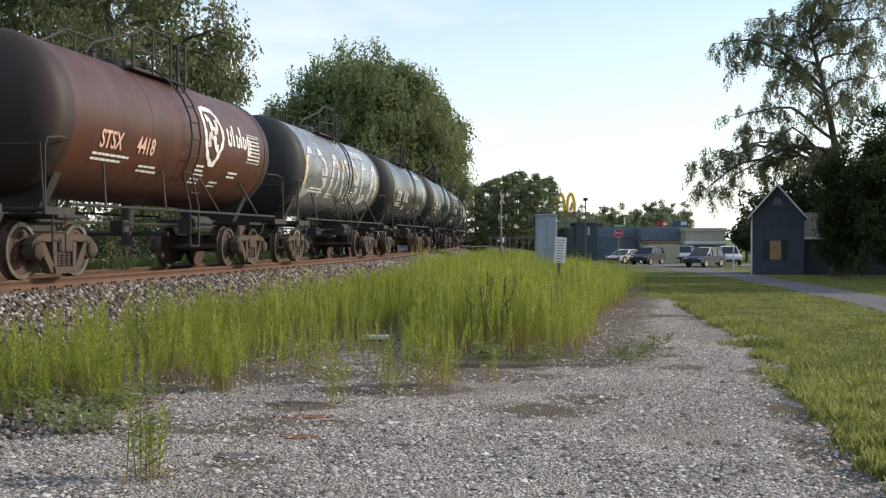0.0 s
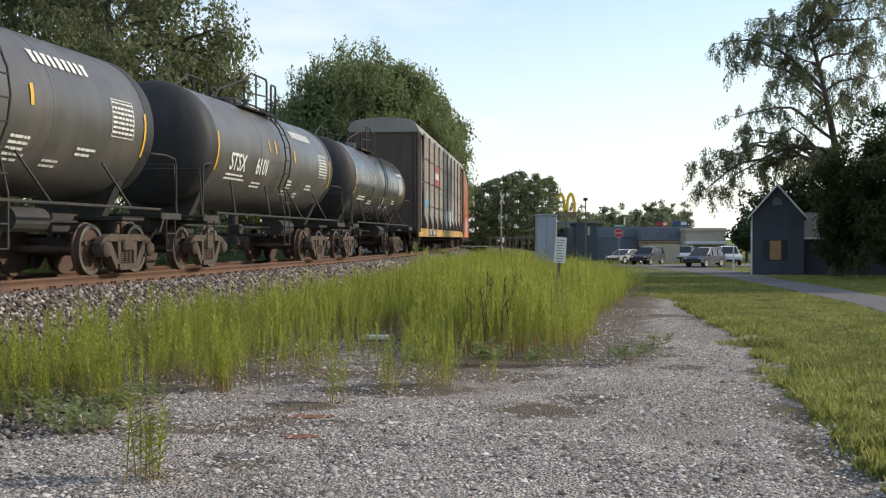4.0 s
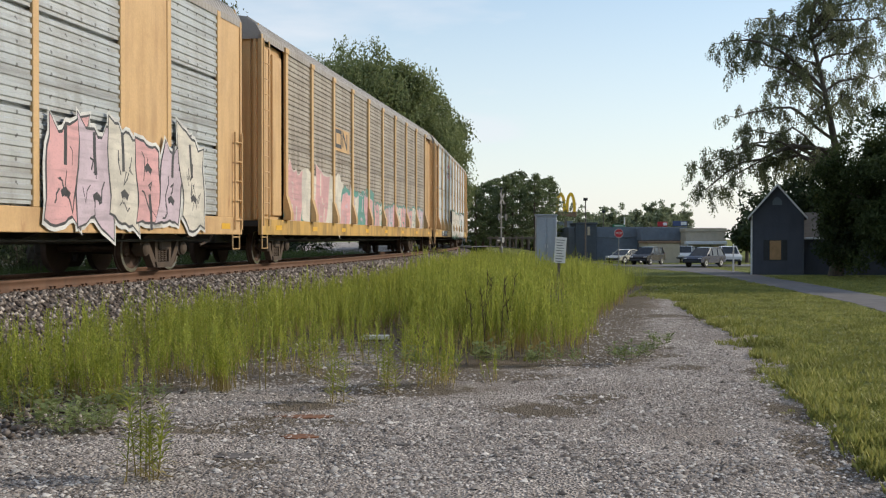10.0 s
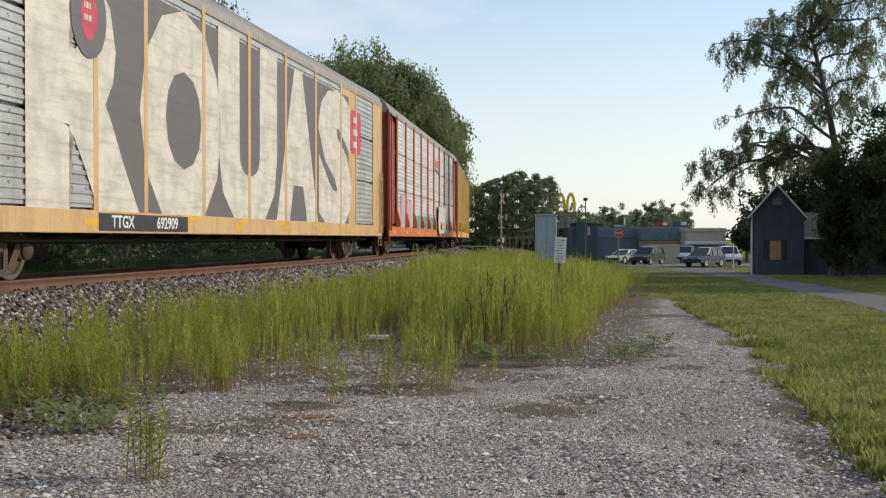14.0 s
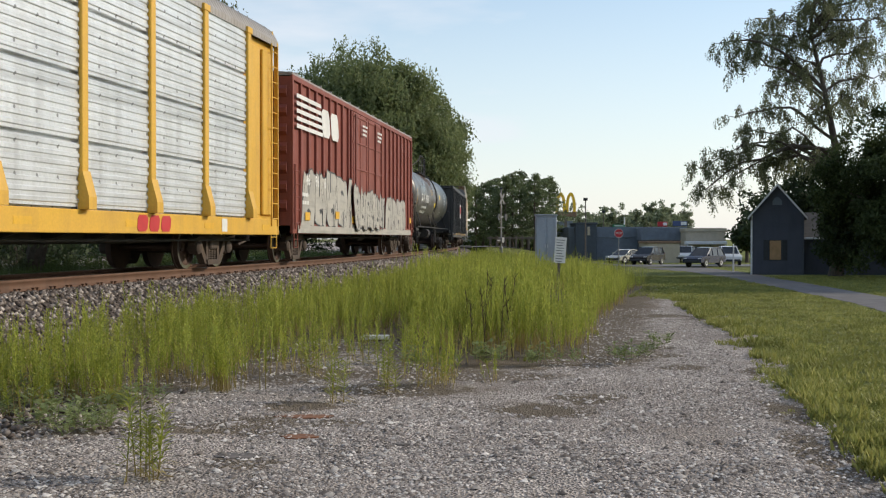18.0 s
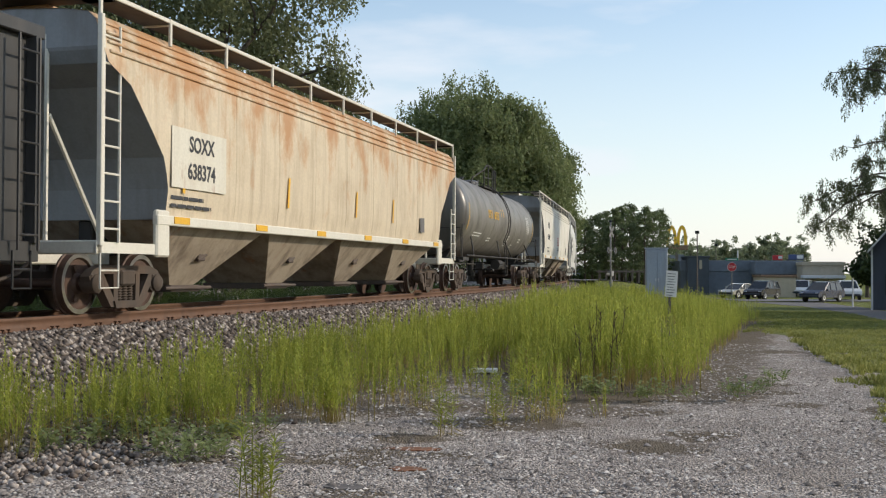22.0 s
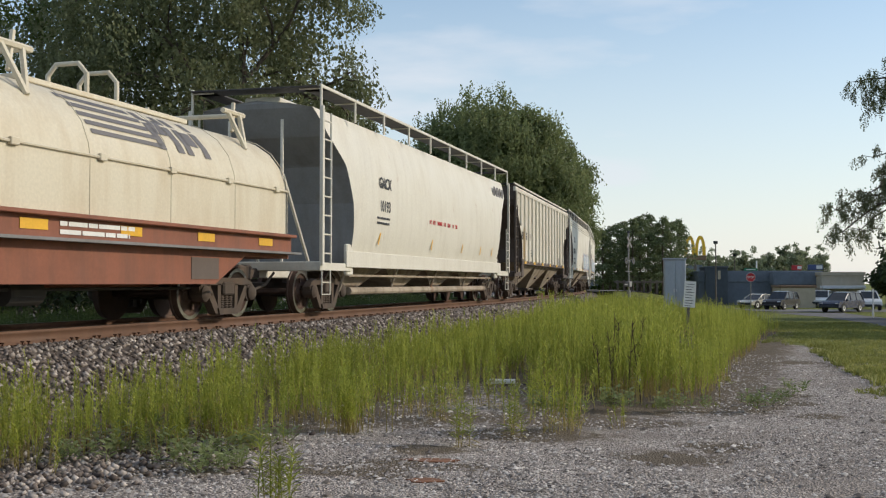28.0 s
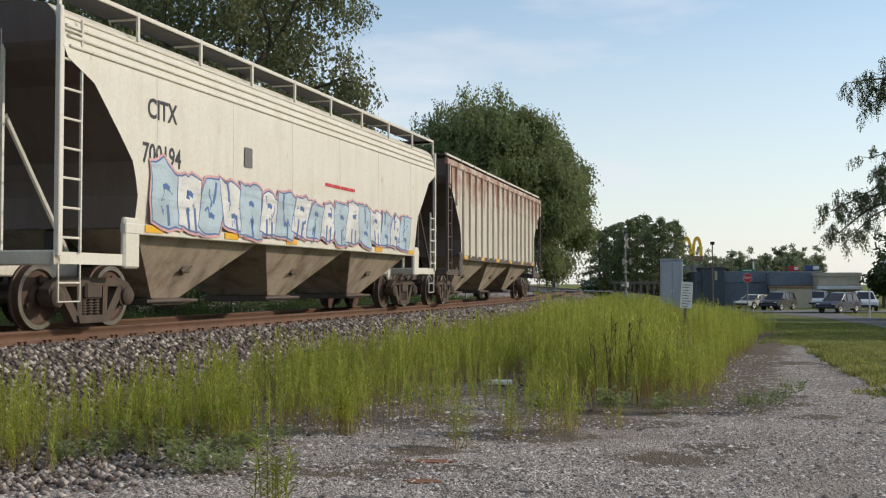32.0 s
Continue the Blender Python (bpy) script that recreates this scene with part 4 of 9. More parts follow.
# ---------------------------------------------------------------- box car
def box_car(label, length, red, extras=None):
    car = thing("box_car", label, "box car", group="freight train")
    half, W = length / 2, 1.53
    B, z0, z1 = half - 0.75, 1.0, 4.95
    running_gear(car, half, half - 2.6)
    part("body", Geo().box(-B, B, -W + 0.06, W - 0.06, z0, z1 - 0.05), red, car)
    for sy in (-1, 1):
        part("side_sill", Geo().box(-B, B, sy * (W - 0.03) - 0.04, sy * (W - 0.03) + 0.04, z0 - 0.22, z0 + 0.06, 0.01), red, car)
        part("top_chord", Geo().box(-B, B, sy * (W - 0.03) - 0.04, sy * (W - 0.03) + 0.04, z1 - 0.14, z1, 0.01), red, car)
    rb = Geo().box(-0.055, 0.055, -0.075, 0.02, 0, z1 - z0 - 0.14, 0.012).mesh("rib", red)
    door_w, d0 = 2.45, -2.45
    for sy in (-1, 1):
        turn = 0 if sy < 0 else math.pi
        k, n = 0, 9
        for x0, x1 in ((-B + 0.06, d0 - 0.3), (d0 + 2 * door_w + 0.3, B - 0.06)):
            n = max(4, int((x1 - x0) / 0.78))
            for i in range(n + 1):
                x = x0 + (x1 - x0) * i / n
                put("rib", rb, car, (x if sy < 0 else -x, sy * (W - 0.06), z0 + 0.05), turn)
        for k in (0, 1):
            g = Geo()
            a, b = d0 + k * door_w + 0.02, d0 + (k + 1) * door_w - 0.02
            g.box(a, b, -0.085, -0.02, 0.1, z1 - z0 - 0.16, 0.01)
            door = put("door", g.mesh("door", red), car, (0, sy * (W - 0.06), z0), turn)
            for j in range(5):
                z = 0.2 + j * 0.86
                part("door_rib", Geo().box(a + 0.08, b - 0.08, -0.11, -0.085, z, z + 0.06, 0.008), red, door)
            for x in (a + 0.15, (a + b) / 2, b - 0.2):
                part("door_rib", Geo().box(x, x + 0.06, -0.105, -0.085, 0.12, z1 - z0 - 0.2), red, door)
            bar = Geo().bar((a + 0.35 + 0.8 * k, -0.14, 0.25), (a + 0.35 + 0.8 * k, -0.14, z1 - z0 - 0.25), 0.025)
            part("lock_bar", bar.bar((a + 0.2 + 0.8 * k, -0.14, 0.9), (a + 0.75 + 0.8 * k, -0.14, 0.9), 0.02), red, door)
        la = Geo()
        for sx in (-1, 1):
            ladder(la, sx * (B - 0.5), sx * (B - 0.08), sy * (W + 0.05), z0 - 0.1, 2.6, 5)
            stirrup(la, sx * (B - 0.3), sy * W, 0.42, 0.85)
        part("ladder", la, red, car)
    rf = Geo().prism([(-W, z1 - 0.02), (-W, z1 + 0.05), (0, z1 + 0.2), (W, z1 + 0.05), (W, z1 - 0.02)], "x", -B, B)
    for k in range(15):
        x = -B + 0.5 + k * (2 * B - 1) / 14
        rf.prism([(-W, z1 + 0.05), (-W, z1 + 0.1), (0, z1 + 0.25), (W, z1 + 0.1), (W, z1 + 0.05), (0, z1 + 0.2)], "x", x - 0.05, x + 0.05)
    part("roof", rf, M_GALV, car, "grey ribbed metal roof")
    for sx in (-1, 1):
        for k in range(7):
            z = z0 + 0.35 + k * 0.5
            part("end_corrugation", Geo().prism([(sx * B, z), (sx * (B + 0.09), z + 0.1), (sx * (B + 0.09), z + 0.22), (sx * B, z + 0.32)], "y", -W + 0.15, W - 0.15), red, car)
    u = Geo().box(-B, B, -0.3, 0.3, 0.7, z0, 0.02)
    for k in range(9):
        x = -B + 2 + k * (2 * B - 4) / 8
        u.prism([(-W + 0.1, z0), (W - 0.1, z0), (0.4, 0.72), (-0.4, 0.72)], "x", x - 0.05, x + 0.05)
    u.bar((1.5, -0.8, 0.75), (2.3, -0.8, 0.75), 0.18, 12).bar((-B + 2, -1.0, 0.68), (B - 2, -1.0, 0.68), 0.025)
    part("underframe", u, M_UNDER, car)
    if extras:
        extras(car, W, B, z0, z1)
    return car


# ---------------------------------------------------------------- high-sided gondola
def gondola(label, length, black, extras=None):
    car = thing("gondola_car", label, "gondola car", group="freight train")
    half, W = length / 2, 1.55
    B, z0, z1 = half - 0.7, 1.0, 3.72
    running_gear(car, half, half - 2.5)
    for sy in (-1, 1):
        part("side_wall", Geo().box(-B, B, sy * (W - 0.1) - 0.02, sy * (W - 0.1) + 0.02, z0, z1), black, car)
    part("floor", Geo().box(-B, B, -W + 0.1, W - 0.1, z0, z0 + 0.1), black, car)
    part("end_wall", Geo().box(-B, -B + 0.05, -W + 0.1, W - 0.1, z0, z1).box(B - 0.05, B, -W + 0.1, W - 0.1, z0, z1), black, car)
    c = Geo()
    for sy in (-1, 1):
        c.box(-B - 0.05, B + 0.05, sy * (W - 0.06) - 0.09, sy * (W - 0.06) + 0.07, z1 - 0.08, z1 + 0.1, 0.015)
        c.box(-B, B, sy * (W - 0.06) - 0.05, sy * (W - 0.06) + 0.05, z0 - 0.24, z0 + 0.02, 0.01)
    for sx in (-1, 1):
        c.box(sx * B - 0.08, sx * B + 0.08, -W + 0.1, W - 0.1, z1 - 0.08, z1 + 0.1, 0.015)
    part("top_chord", c, black, car)
    rib = Geo().prism([(-0.09, 0.02), (0.09, 0.02), (0.055, -0.12), (-0.055, -0.12)], "z", 0, z1 - z0 - 0.06).mesh("rib", black)
    n = 16
    for sy in (-1, 1):
        for i in range(n):
            x = -B + 0.1 + (2 * B - 0.2) * i / (n - 1)
            put("rib", rib, car, (x, sy * (W - 0.08), z0), 0 if sy < 0 else math.pi)
        la = Geo()
        for sx in (-1, 1):
            ladder(la, sx * (B - 0.55), sx * (B - 0.15), sy * (W + 0.09), z0 - 0.1, z1 - 0.1, 7)
            stirrup(la, sx * (B - 0.35), sy * W, 0.42, 0.9)
        part("ladder", la, black, car)
    u = Geo().box(-B, B, -0.3, 0.3, 0.66, z0, 0.02)
    u.bar((0.5, -0.85, 0.72), (1.3, -0.85, 0.72), 0.18, 12).box(-1.6, -0.9, -1.1, -0.7, 0.55, 0.9, 0.02)
    part("underframe", u, M_UNDER, car)
    if extras:
        extras(car, W, B, z0, z1)
    return car


# ---------------------------------------------------------------- covered hoppers
def hopper_car(label, length, skin, frame_mat, style="smooth", bays=3, z1=4.35, chute=None, end_mat=None, extras=None, cut=1.9, ribs=0, rib_mat=None):
    """A covered hopper: body lofted from stacked rectangles, sloped ends, chutes below, running boards on top."""
    car = thing("covered_hopper_car", label, "hopper car", group="freight train")
    half = length / 2
    B, W = half - 0.6, 1.56
    z0 = 1.46 if style != "round" else 1.0
    running_gear(car, half, half - 2.1)
    chute, end_mat = chute or skin, end_mat or skin
    if style == "smooth":
        side = [(z0, 1.5), (z0 + 0.2, 1.52), (1.9, 1.55), (2.8, 1.57), (z1 - 0.55, 1.555), (z1 - 0.5, 1.53), (z1 - 0.3, 1.49), (z1 - 0.12, 1.42), (z1, 1.3), (z1 + 0.06, 0.9), (z1 + 0.1, 0)]
    elif style == "round":
        side = [(z0, 1.3)] + [(z0 + 0.2 + k * (z1 - z0 - 0.25) / 22, 1.58 * (1 - (abs(z0 + 0.2 + k * (z1 - z0 - 0.25) / 22 - 2.55) / 2.35) ** 2.4 * 0.42)) for k in range(23)] + [(z1 + 0.05, 0.7), (z1 + 0.12, 0)]
    else:
        side = [(z0, 1.5), (z0 + 0.1, 1.5), (2.0, 1.5), (3.0, 1.5), (z1 - 0.3, 1.5), (z1 - 0.05, 1.5), (z1, 1.46), (z1 + 0.06, 0.9), (z1 + 0.1, 0)]

    def a_end(z):
        pts = [(z0, B - cut), (2.0, B - cut), (2.4, B - cut * 0.93), (3.4, B - cut * 0.4), (z1 - 0.7, B - 0.12), (z1 - 0.5, B - 0.05), (z1 + 0.2, B - 0.05)]
        if style == "round":
            pts = [(z0, B - cut - 0.1), (1.8, B - cut), (2.4, B - cut * 0.94), (3.2, B - cut * 0.72), (z1 - 0.6, B - cut * 0.3), (z1, B - 0.12), (z1 + 0.3, B - 0.12)]
        return float(np.interp(z, [p[0] for p in pts], [p[1] for p in pts]))
    b = Geo()
    zs = [p[0] for p in side]
    fine = sorted(set([round(z, 3) for z in zs] + [round(z0 + (z1 - z0) * k / 12, 3) for k in range(1, 12)]))
    fw = [float(np.interp(z, zs, [p[1] for p in side])) for z in fine]
    seg = 8
    for sy in (-1, 1):
        grid = []
        for z, w in zip(fine, fw):
            a = a_end(z)
            grid.append([(-a + 2 * a * k / seg, sy * w, z) for k in range(seg + 1)])
        for lo, hi in zip(grid, grid[1:]):
            b.strip(lo, hi) if sy < 0 else b.strip(hi, lo)
    part("side_sheet", b, skin, car, smooth=True)
    # both end sheets take end_mat, darker than the sides: shade put into colour
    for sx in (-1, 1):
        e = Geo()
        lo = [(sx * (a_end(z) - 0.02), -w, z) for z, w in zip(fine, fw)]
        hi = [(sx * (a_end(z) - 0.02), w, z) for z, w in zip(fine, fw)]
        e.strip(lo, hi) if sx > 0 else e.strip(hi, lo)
        part("end_slope", e, end_mat, car, "sloping end sheet with shade put into its colour")
    # top sills along the roof edge, side sill
    s = Geo()
    for sy in (-1, 1):
        if style != "round":
            s.box(-B + cut - 0.3, B - cut + 0.3, sy * 1.5 - 0.05, sy * 1.5 + 0.05, z0 - 0.1, z0 + 0.06, 0.015)
            for sx in (-1, 1):
                s.box(min(sx * (B - cut + 0.3), sx * (B - cut - 0.1)), max(sx * (B - cut + 0.3), sx * (B - cut - 0.1)), sy * 1.5 - 0.04, sy * 1.5 + 0.05, z0 - 0.6, z0 + 0.14, 0.03)
        else:
            s.box(-B + cut - 0.4, B - cut + 0.4, sy * 1.5 - 0.03, sy * 1.5 + 0.03, z0 - 0.02, z0 + 0.34, 0.012)
            for sx in (-1, 1):
                s.box(min(sx * (B - cut + 0.2), sx * (B - cut - 0.2)), max(sx * (B - cut + 0.2), sx * (B - cut - 0.2)), sy * 1.42 - 0.04, sy * 1.42 + 0.05, z0 - 0.2, z0 + 0.5, 0.03)
        if style == "ribbed":
            part("top_chord", Geo().box(-B, B, sy * 1.5 - 0.05, sy * 1.5 + 0.06, z1 - 0.16, z1 + 0.02, 0.015), skin, car)
    part("side_sill", s, frame_mat, car)
    if ribs:
        for i in range(ribs):
            x = -B + 0.25 + (2 * B - 0.5) * i / (ribs - 1)
            zlo = z0
            for z in fine:
                if abs(x) < a_end(z):
                    zlo = z
                    break
            for sy in (-1, 1):
                put("rib", Geo().box(-0.06, 0.06, -0.075, 0.01, zlo, z1 - 0.1, 0.012).mesh("rib", rib_mat or skin), car, (x, sy * 1.5, 0), 0 if sy < 0 else math.pi)
    # end frames, ladders, platforms
    for sx in (-1, 1):
        f = Geo()
        f.box(min(sx * (B - 2.3), sx * (half - 0.7)), max(sx * (B - 2.3), sx * (half - 0.7)), -0.28, 0.28, 0.74, 1.05, 0.02)
        f.box(min(sx * B, sx * (B - 0.15)), max(sx * B, sx * (B - 0.15)), -1.5, 1.5, 0.88, 1.08, 0.02)
        f.box(min(sx * (B - cut), sx * B), max(sx * (B - cut), sx * B), -1.5, -1.44, 0.9, 1.06).box(min(sx * (B - cut), sx * B), max(sx * (B - cut), sx * B), 1.44, 1.5, 0.9, 1.06)
        part("end_sill", f, frame_mat, car)
        for sy in (-1, 1):
            p = Geo()
            p.box(sx * (B - 0.06) - 0.04, sx * (B - 0.06) + 0.04, sy * 1.5 - 0.05, sy * 1.5 + 0.03, 1.0, z1 - 0.05, 0.01)
            p.bar((sx * (B - 0.1), sy * 0.6, 1.05), (sx * (B - 0.1), sy * 0.6, z1 - 0.3), 0.035)
            p.bar((sx * (B - 1.6), sy * 0.6, 1.05), (sx * (B - 0.15), sy * 0.6, 2.9), 0.04)
            part("end_post", p, frame_mat, car)
            la = Geo()
            ladder(la, sx * (B - 0.52), sx * (B - 0.1), sy * 1.53, 1.05, z1 - 0.15 if sx < 0 else 2.6, 8 if sx < 0 else 5, 0.018)
            stirrup(la, sx * (B - 0.33), sy * 1.5, 0.4, 0.9, 0.48)
            part("ladder", la, frame_mat, car)
    # chutes
    nb = bays
    span = 2 * (B - cut) - 0.2
    pitch = span / nb
    for k in range(nb):
        c = -span / 2 + pitch * (k + 0.5)
        g = Geo()
        if style == "round":
            hw = pitch * 0.46
            g.add([(c - hw, -1.0, z0), (c + hw, -1.0, z0), (c + hw, 1.0, z0), (c - hw, 1.0, z0),
                   (c - 0.36, -0.75, 0.5), (c + 0.36, -0.75, 0.5), (c + 0.36, 0.75, 0.5), (c - 0.36, 0.75, 0.5)],
                  [(0, 4, 5, 1), (1, 5, 6, 2), (2, 6, 7, 3), (3, 7, 4, 0), (4, 7, 6, 5)])
            g.bar((c, -1.0, 0.45), (c, 0.9, 0.45), 0.08, 10)
        else:
            hw = pitch * 0.49
            g.add([(c - hw, -1.44, z0), (c + hw, -1.44, z0), (c + hw, 1.44, z0), (c - hw, 1.44, z0),
                   (c - 0.44, -0.66, 0.4), (c + 0.44, -0.66, 0.4), (c + 0.44, 0.66, 0.4), (c - 0.44, 0.66, 0.4)],
                  [(0, 4, 5, 1), (1, 5, 6, 2), (2, 6, 7, 3), (3, 7, 4, 0), (4, 7, 6, 5)])
        part("hopper_chute", g, chute, car)
        gate = Geo()
        gate.box(c - 0.52, c + 0.52, -0.74, 0.74, 0.28, 0.396, 0.015) if style != "round" else gate.box(c - 0.54, c + 0.54, -0.95, 0.95, 0.36, 0.496, 0.015)
        if style != "round":
            gate.box(c + 0.5, c + 0.95, -0.62, -0.5, 0.3, 0.38, 0.01).bar((c - 0.8, -0.78, 0.35), (c + 0.85, -0.78, 0.35), 0.03, 8)
            gate.box(c - 0.13, c + 0.13, -1.06, -0.95, 0.82, 0.96, 0.02).bar((c - 0.16, -1.05, 0.84), (c + 0.16, -1.05, 0.94), 0.03, 8)
        part("outlet_gate", gate, P_FRAMEBROWN if style != "round" else chute, car)
    u = Geo().box(-B + 2, B - 2, -0.12, 0.12, 0.9, z0, 0.02)
    if style == "round":
        u.bar((-B + 2.6, -1.15, 0.45), (B - 2.6, -1.15, 0.45), 0.09, 10).bar((-B + 2.2, -1.3, 0.8), (B - 2.2, -1.3, 0.8), 0.03)
        for k in range(nb + 1):
            x = -span / 2 + pitch * k
            u.bar((x, -1.35, z0), (x, -1.15, 0.45), 0.03)
    part("underframe", u, M_UNDER if style != "round" else chute, car)
    # roof: hatches, running boards and their supports
    rb = Geo()
    rt = z1 + (0.36 if style == "round" else 0.26 if style == "smooth" else 0.14)
    for sy in (-1, 1):
        y = sy * 1.22
        rb.box(-B + 0.05, B - 0.05, y - 0.24, y + 0.24, rt - 0.03, rt, 0.005)
        part("walkway_edge", Geo().box(-B + 0.05, B - 0.05, y + sy * 0.245 - 0.02, y + sy * 0.245 + 0.02, rt - 0.02, rt + 0.045, 0.006), P_CREAM, car)
    for sx in (-1, 1):
        rb.box(sx * (B - 0.25) - 0.3, sx * (B - 0.25) + 0.3, -1.45, 1.45, rt - 0.03, rt, 0.005)
    part("running_board", rb, M_GRATE, car, "dark steel grating walkway along the roof")
    n = max(8, int(2 * B / 1.7))
    bracket = Geo().box(-0.03, 0.03, -1.49, -1.45, z1 - 0.12, rt + 0.05, 0.004).box(-0.02, 0.02, -1.45, -0.98, rt - 0.06, rt - 0.034).mesh("walkway_bracket", frame_mat)
    for i in range(n):
        x = -B + 0.1 + (2 * B - 0.2) * i / (n - 1)
        for turn in (0, math.pi):
            put("walkway_bracket", bracket, car, (x, 0, 0), turn)
    hatch = Geo().box(-0.6, 0.6, -0.4, 0.4, z1 + 0.08, z1 + 0.24, 0.03).mesh("roof_hatch", skin)
    for k in range(int(B * 2 / 1.6)):
        put("roof_hatch", hatch, car, (-B + 1.0 + k * 1.6, 0, 0))
    for k in range(6 if style != "round" else 0):
        x = -B + cut + 0.2 + (2 * B - 2 * cut - 0.9) * k / 5
        part("reflective_stripe", Geo().box(x, x + 0.5, -1.565, -1.5, z0 - 0.06, z0 + 0.05), M_YELLOW, car, "yellow reflective strip")
    if extras:
        extras(car, B, z0, z1)
    return car


# ---------------------------------------------------------------- covered coil car
def coil_car(label, length, hood, deck, extras=None):
    car = thing("coil_car", label, "coil car", group="freight train")
    half = length / 2
    B = half - 0.7
    running_gear(car, half, half - 2.5)
    d = Geo()
    for sy in (-1, 1):
        d.prism([(-B + 2.2, 0.62), (B - 2.2, 0.62), (B - 3.0, 0.62), (B - 1.9, 1.12), (B, 1.18), (B, 1.52), (-B, 1.52), (-B, 1.18), (-B + 1.9, 1.12), (-B + 3.0, 0.62)], "y", sy * 1.44 - 0.04, sy * 1.44 + 0.04)
        d.box(-B, B, sy * 1.5 - 0.1, sy * 1.5 + 0.08, 1.5, 1.56, 0.01)
    d.box(-B, B, -1.42, 1.42, 1.1, 1.3).box(-B + 3, B - 3, -0.4, 0.4, 0.55, 1.1)
    part("deck", d, deck, car)
    w = Geo()
    for sy in (-1, 1):
        w.box(-B, B, sy * 1.44, sy * 1.44 + sy * 0.26, 1.18, 1.22)
    part("side_walkway", w, M_GREYPIPE, car, "light grating walkway along the side")
    prof = [(-1.5, 1.56), (-1.5, 2.35), (-1.47, 2.55), (-1.36, 2.85), (-1.15, 3.12), (-0.85, 3.32), (-0.45, 3.44), (0, 3.48)]
    prof = prof + [(-y, z) for y, z in prof[-2::-1]]
    for x0, x1 in ((-B + 0.25, -0.12), (0.12, B - 0.25)):
        h = Geo()
        n = 16
        ring = []
        for i in range(n + 1):
            x = x0 + (x1 - x0) * i / n
            e = min(i, n - i)
            k = 1.0 if e > 0 else 0.985
            ring.append([(x, y * k, 1.56 + (z - 1.56) * k) for y, z in prof])
        for a, b in zip(ring, ring[1:]):
            h.strip(a, b)
        h.add(ring[0], [tuple(range(len(prof)))]).add(ring[-1], [tuple(range(len(prof)))[::-1]])
        c = part("hood", h, hood, car, "cream curved lift-off hood", smooth=True)
        t = Geo()
        for i in range(5):
            x = x0 + (x1 - x0) * i / 4
            t.tube([(x, y * 1.002, z + 0.002) for y, z in prof], 0.008)
        t.bar((x0, -1.52, 2.38), (x1, -1.52, 2.38), 0.022).bar((x0, 1.52, 2.38), (x1, 1.52, 2.38), 0.022)
        for i in range(5):
            x = x0 + 0.5 + (x1 - x0 - 1) * i / 4
            t.box(x - 0.08, x + 0.08, -1.56, -1.5, 2.33, 2.43, 0.01)
        part("hood_seam", t, P_HOOD, car)
        br = Geo()                                   # lifting hoops and braces
        xm = (x0 + x1) / 2
        for x in (xm - 0.55, xm + 0.25):
            br.tube([(x, -0.35, 3.46), (x, -0.35, 3.85), (x, -0.2, 4.02), (x, 0.2, 4.02), (x, 0.35, 3.85), (x, 0.35, 3.46)], 0.04, 8)
        for x in (x0 + 1.15, x1 - 1.15):
            for sy in (-1, 1):
                br.bar((x, sy * 1.2, 3.08), (x - 0.22, sy * 0.95, 3.75), 0.045).bar((x, sy * 1.2, 3.08), (x + 0.22, sy * 0.95, 3.75), 0.045)
                br.bar((x - 0.05, sy * 0.95, 3.4), (x + 0.1, sy * 0.9, 3.95), 0.04)
                br.bar((x - 0.4, sy * 0.95, 3.75), (x + 0.4, sy * 0.95, 3.75), 0.05)
            br.bar((x + 0.3, -0.95, 3.75), (x + 0.3, 0.95, 3.75), 0.045)
        br.box(xm - 2.3, xm + 2.3, -0.45, 0.45, 3.46, 3.54, 0.01)
        part("lifting_bracket", br, P_HOOD, car, "cream steel lifting hoops and guides")
    seam = Geo()
    seam.tube([(0, y * 1.01, z + 0.02) for y, z in prof], 0.13, 6)
    part("hood_joint", seam, M_GREYPIPE, car, "dark band between the two hoods")
    for k in range(8):
        x = -B + 0.8 + k * (2 * B - 2.2) / 7
        part("reflective_stripe", Geo().box(x, x + 0.55, -1.492, -1.484, 1.32, 1.46), M_YELLOW, car)
    u = Geo()
    u.bar((1.2, -0.9, 0.5), (1.9, -0.9, 0.5), 0.17, 12).bar((-B + 3, -1.0, 0.55), (B - 3, -1.0, 0.55), 0.025)
    part("brake_gear", u, M_UNDER, car)
    if extras:
        extras(car, B)
    return car


# ---------------------------------------------------------------- the train, from its front
M_GALV = paint("galvanised_roof", (0.34, 0.315, 0.29), (0.2, 0.17, 0.14), 0.5, 0.55, metal=0.2)
M_GRATE = plain("dark_grating", (0.06, 0.055, 0.055), 0.7)
P_BLACK = paint("black_tank", (0.052, 0.05, 0.049), (0.12, 0.108, 0.095), 0.7, 0.25)
P_SILVERED = paint("silver_grey_tank", (0.27, 0.27, 0.275), (0.08, 0.078, 0.075), 0.8, 0.26, metal=0.3)
P_BROWNHEAD = paint("dark_brown_head", (0.035, 0.02, 0.015), (0.02, 0.013, 0.011), 0.6, 0.6)
P_REPAINT = paint("light_grey_repaint", (0.115, 0.108, 0.1), (0.16, 0.14, 0.12), 0.8, 0.45)
P_SPILL = paint("brown_spill", (0.13, 0.06, 0.03), (0.06, 0.045, 0.035), 0.8, 0.7)
P_HEAD = paint("black_head", (0.02, 0.02, 0.021), (0.06, 0.05, 0.045), 0.5, 0.6)
P_GLOSS = paint("glossy_black_tank", (0.03, 0.03, 0.032), (0.07, 0.06, 0.05), 0.3, 0.16)
P_BROWN = paint("brown_tank", (0.1, 0.036, 0.02), (0.028, 0.015, 0.012), 0.95, 0.42)
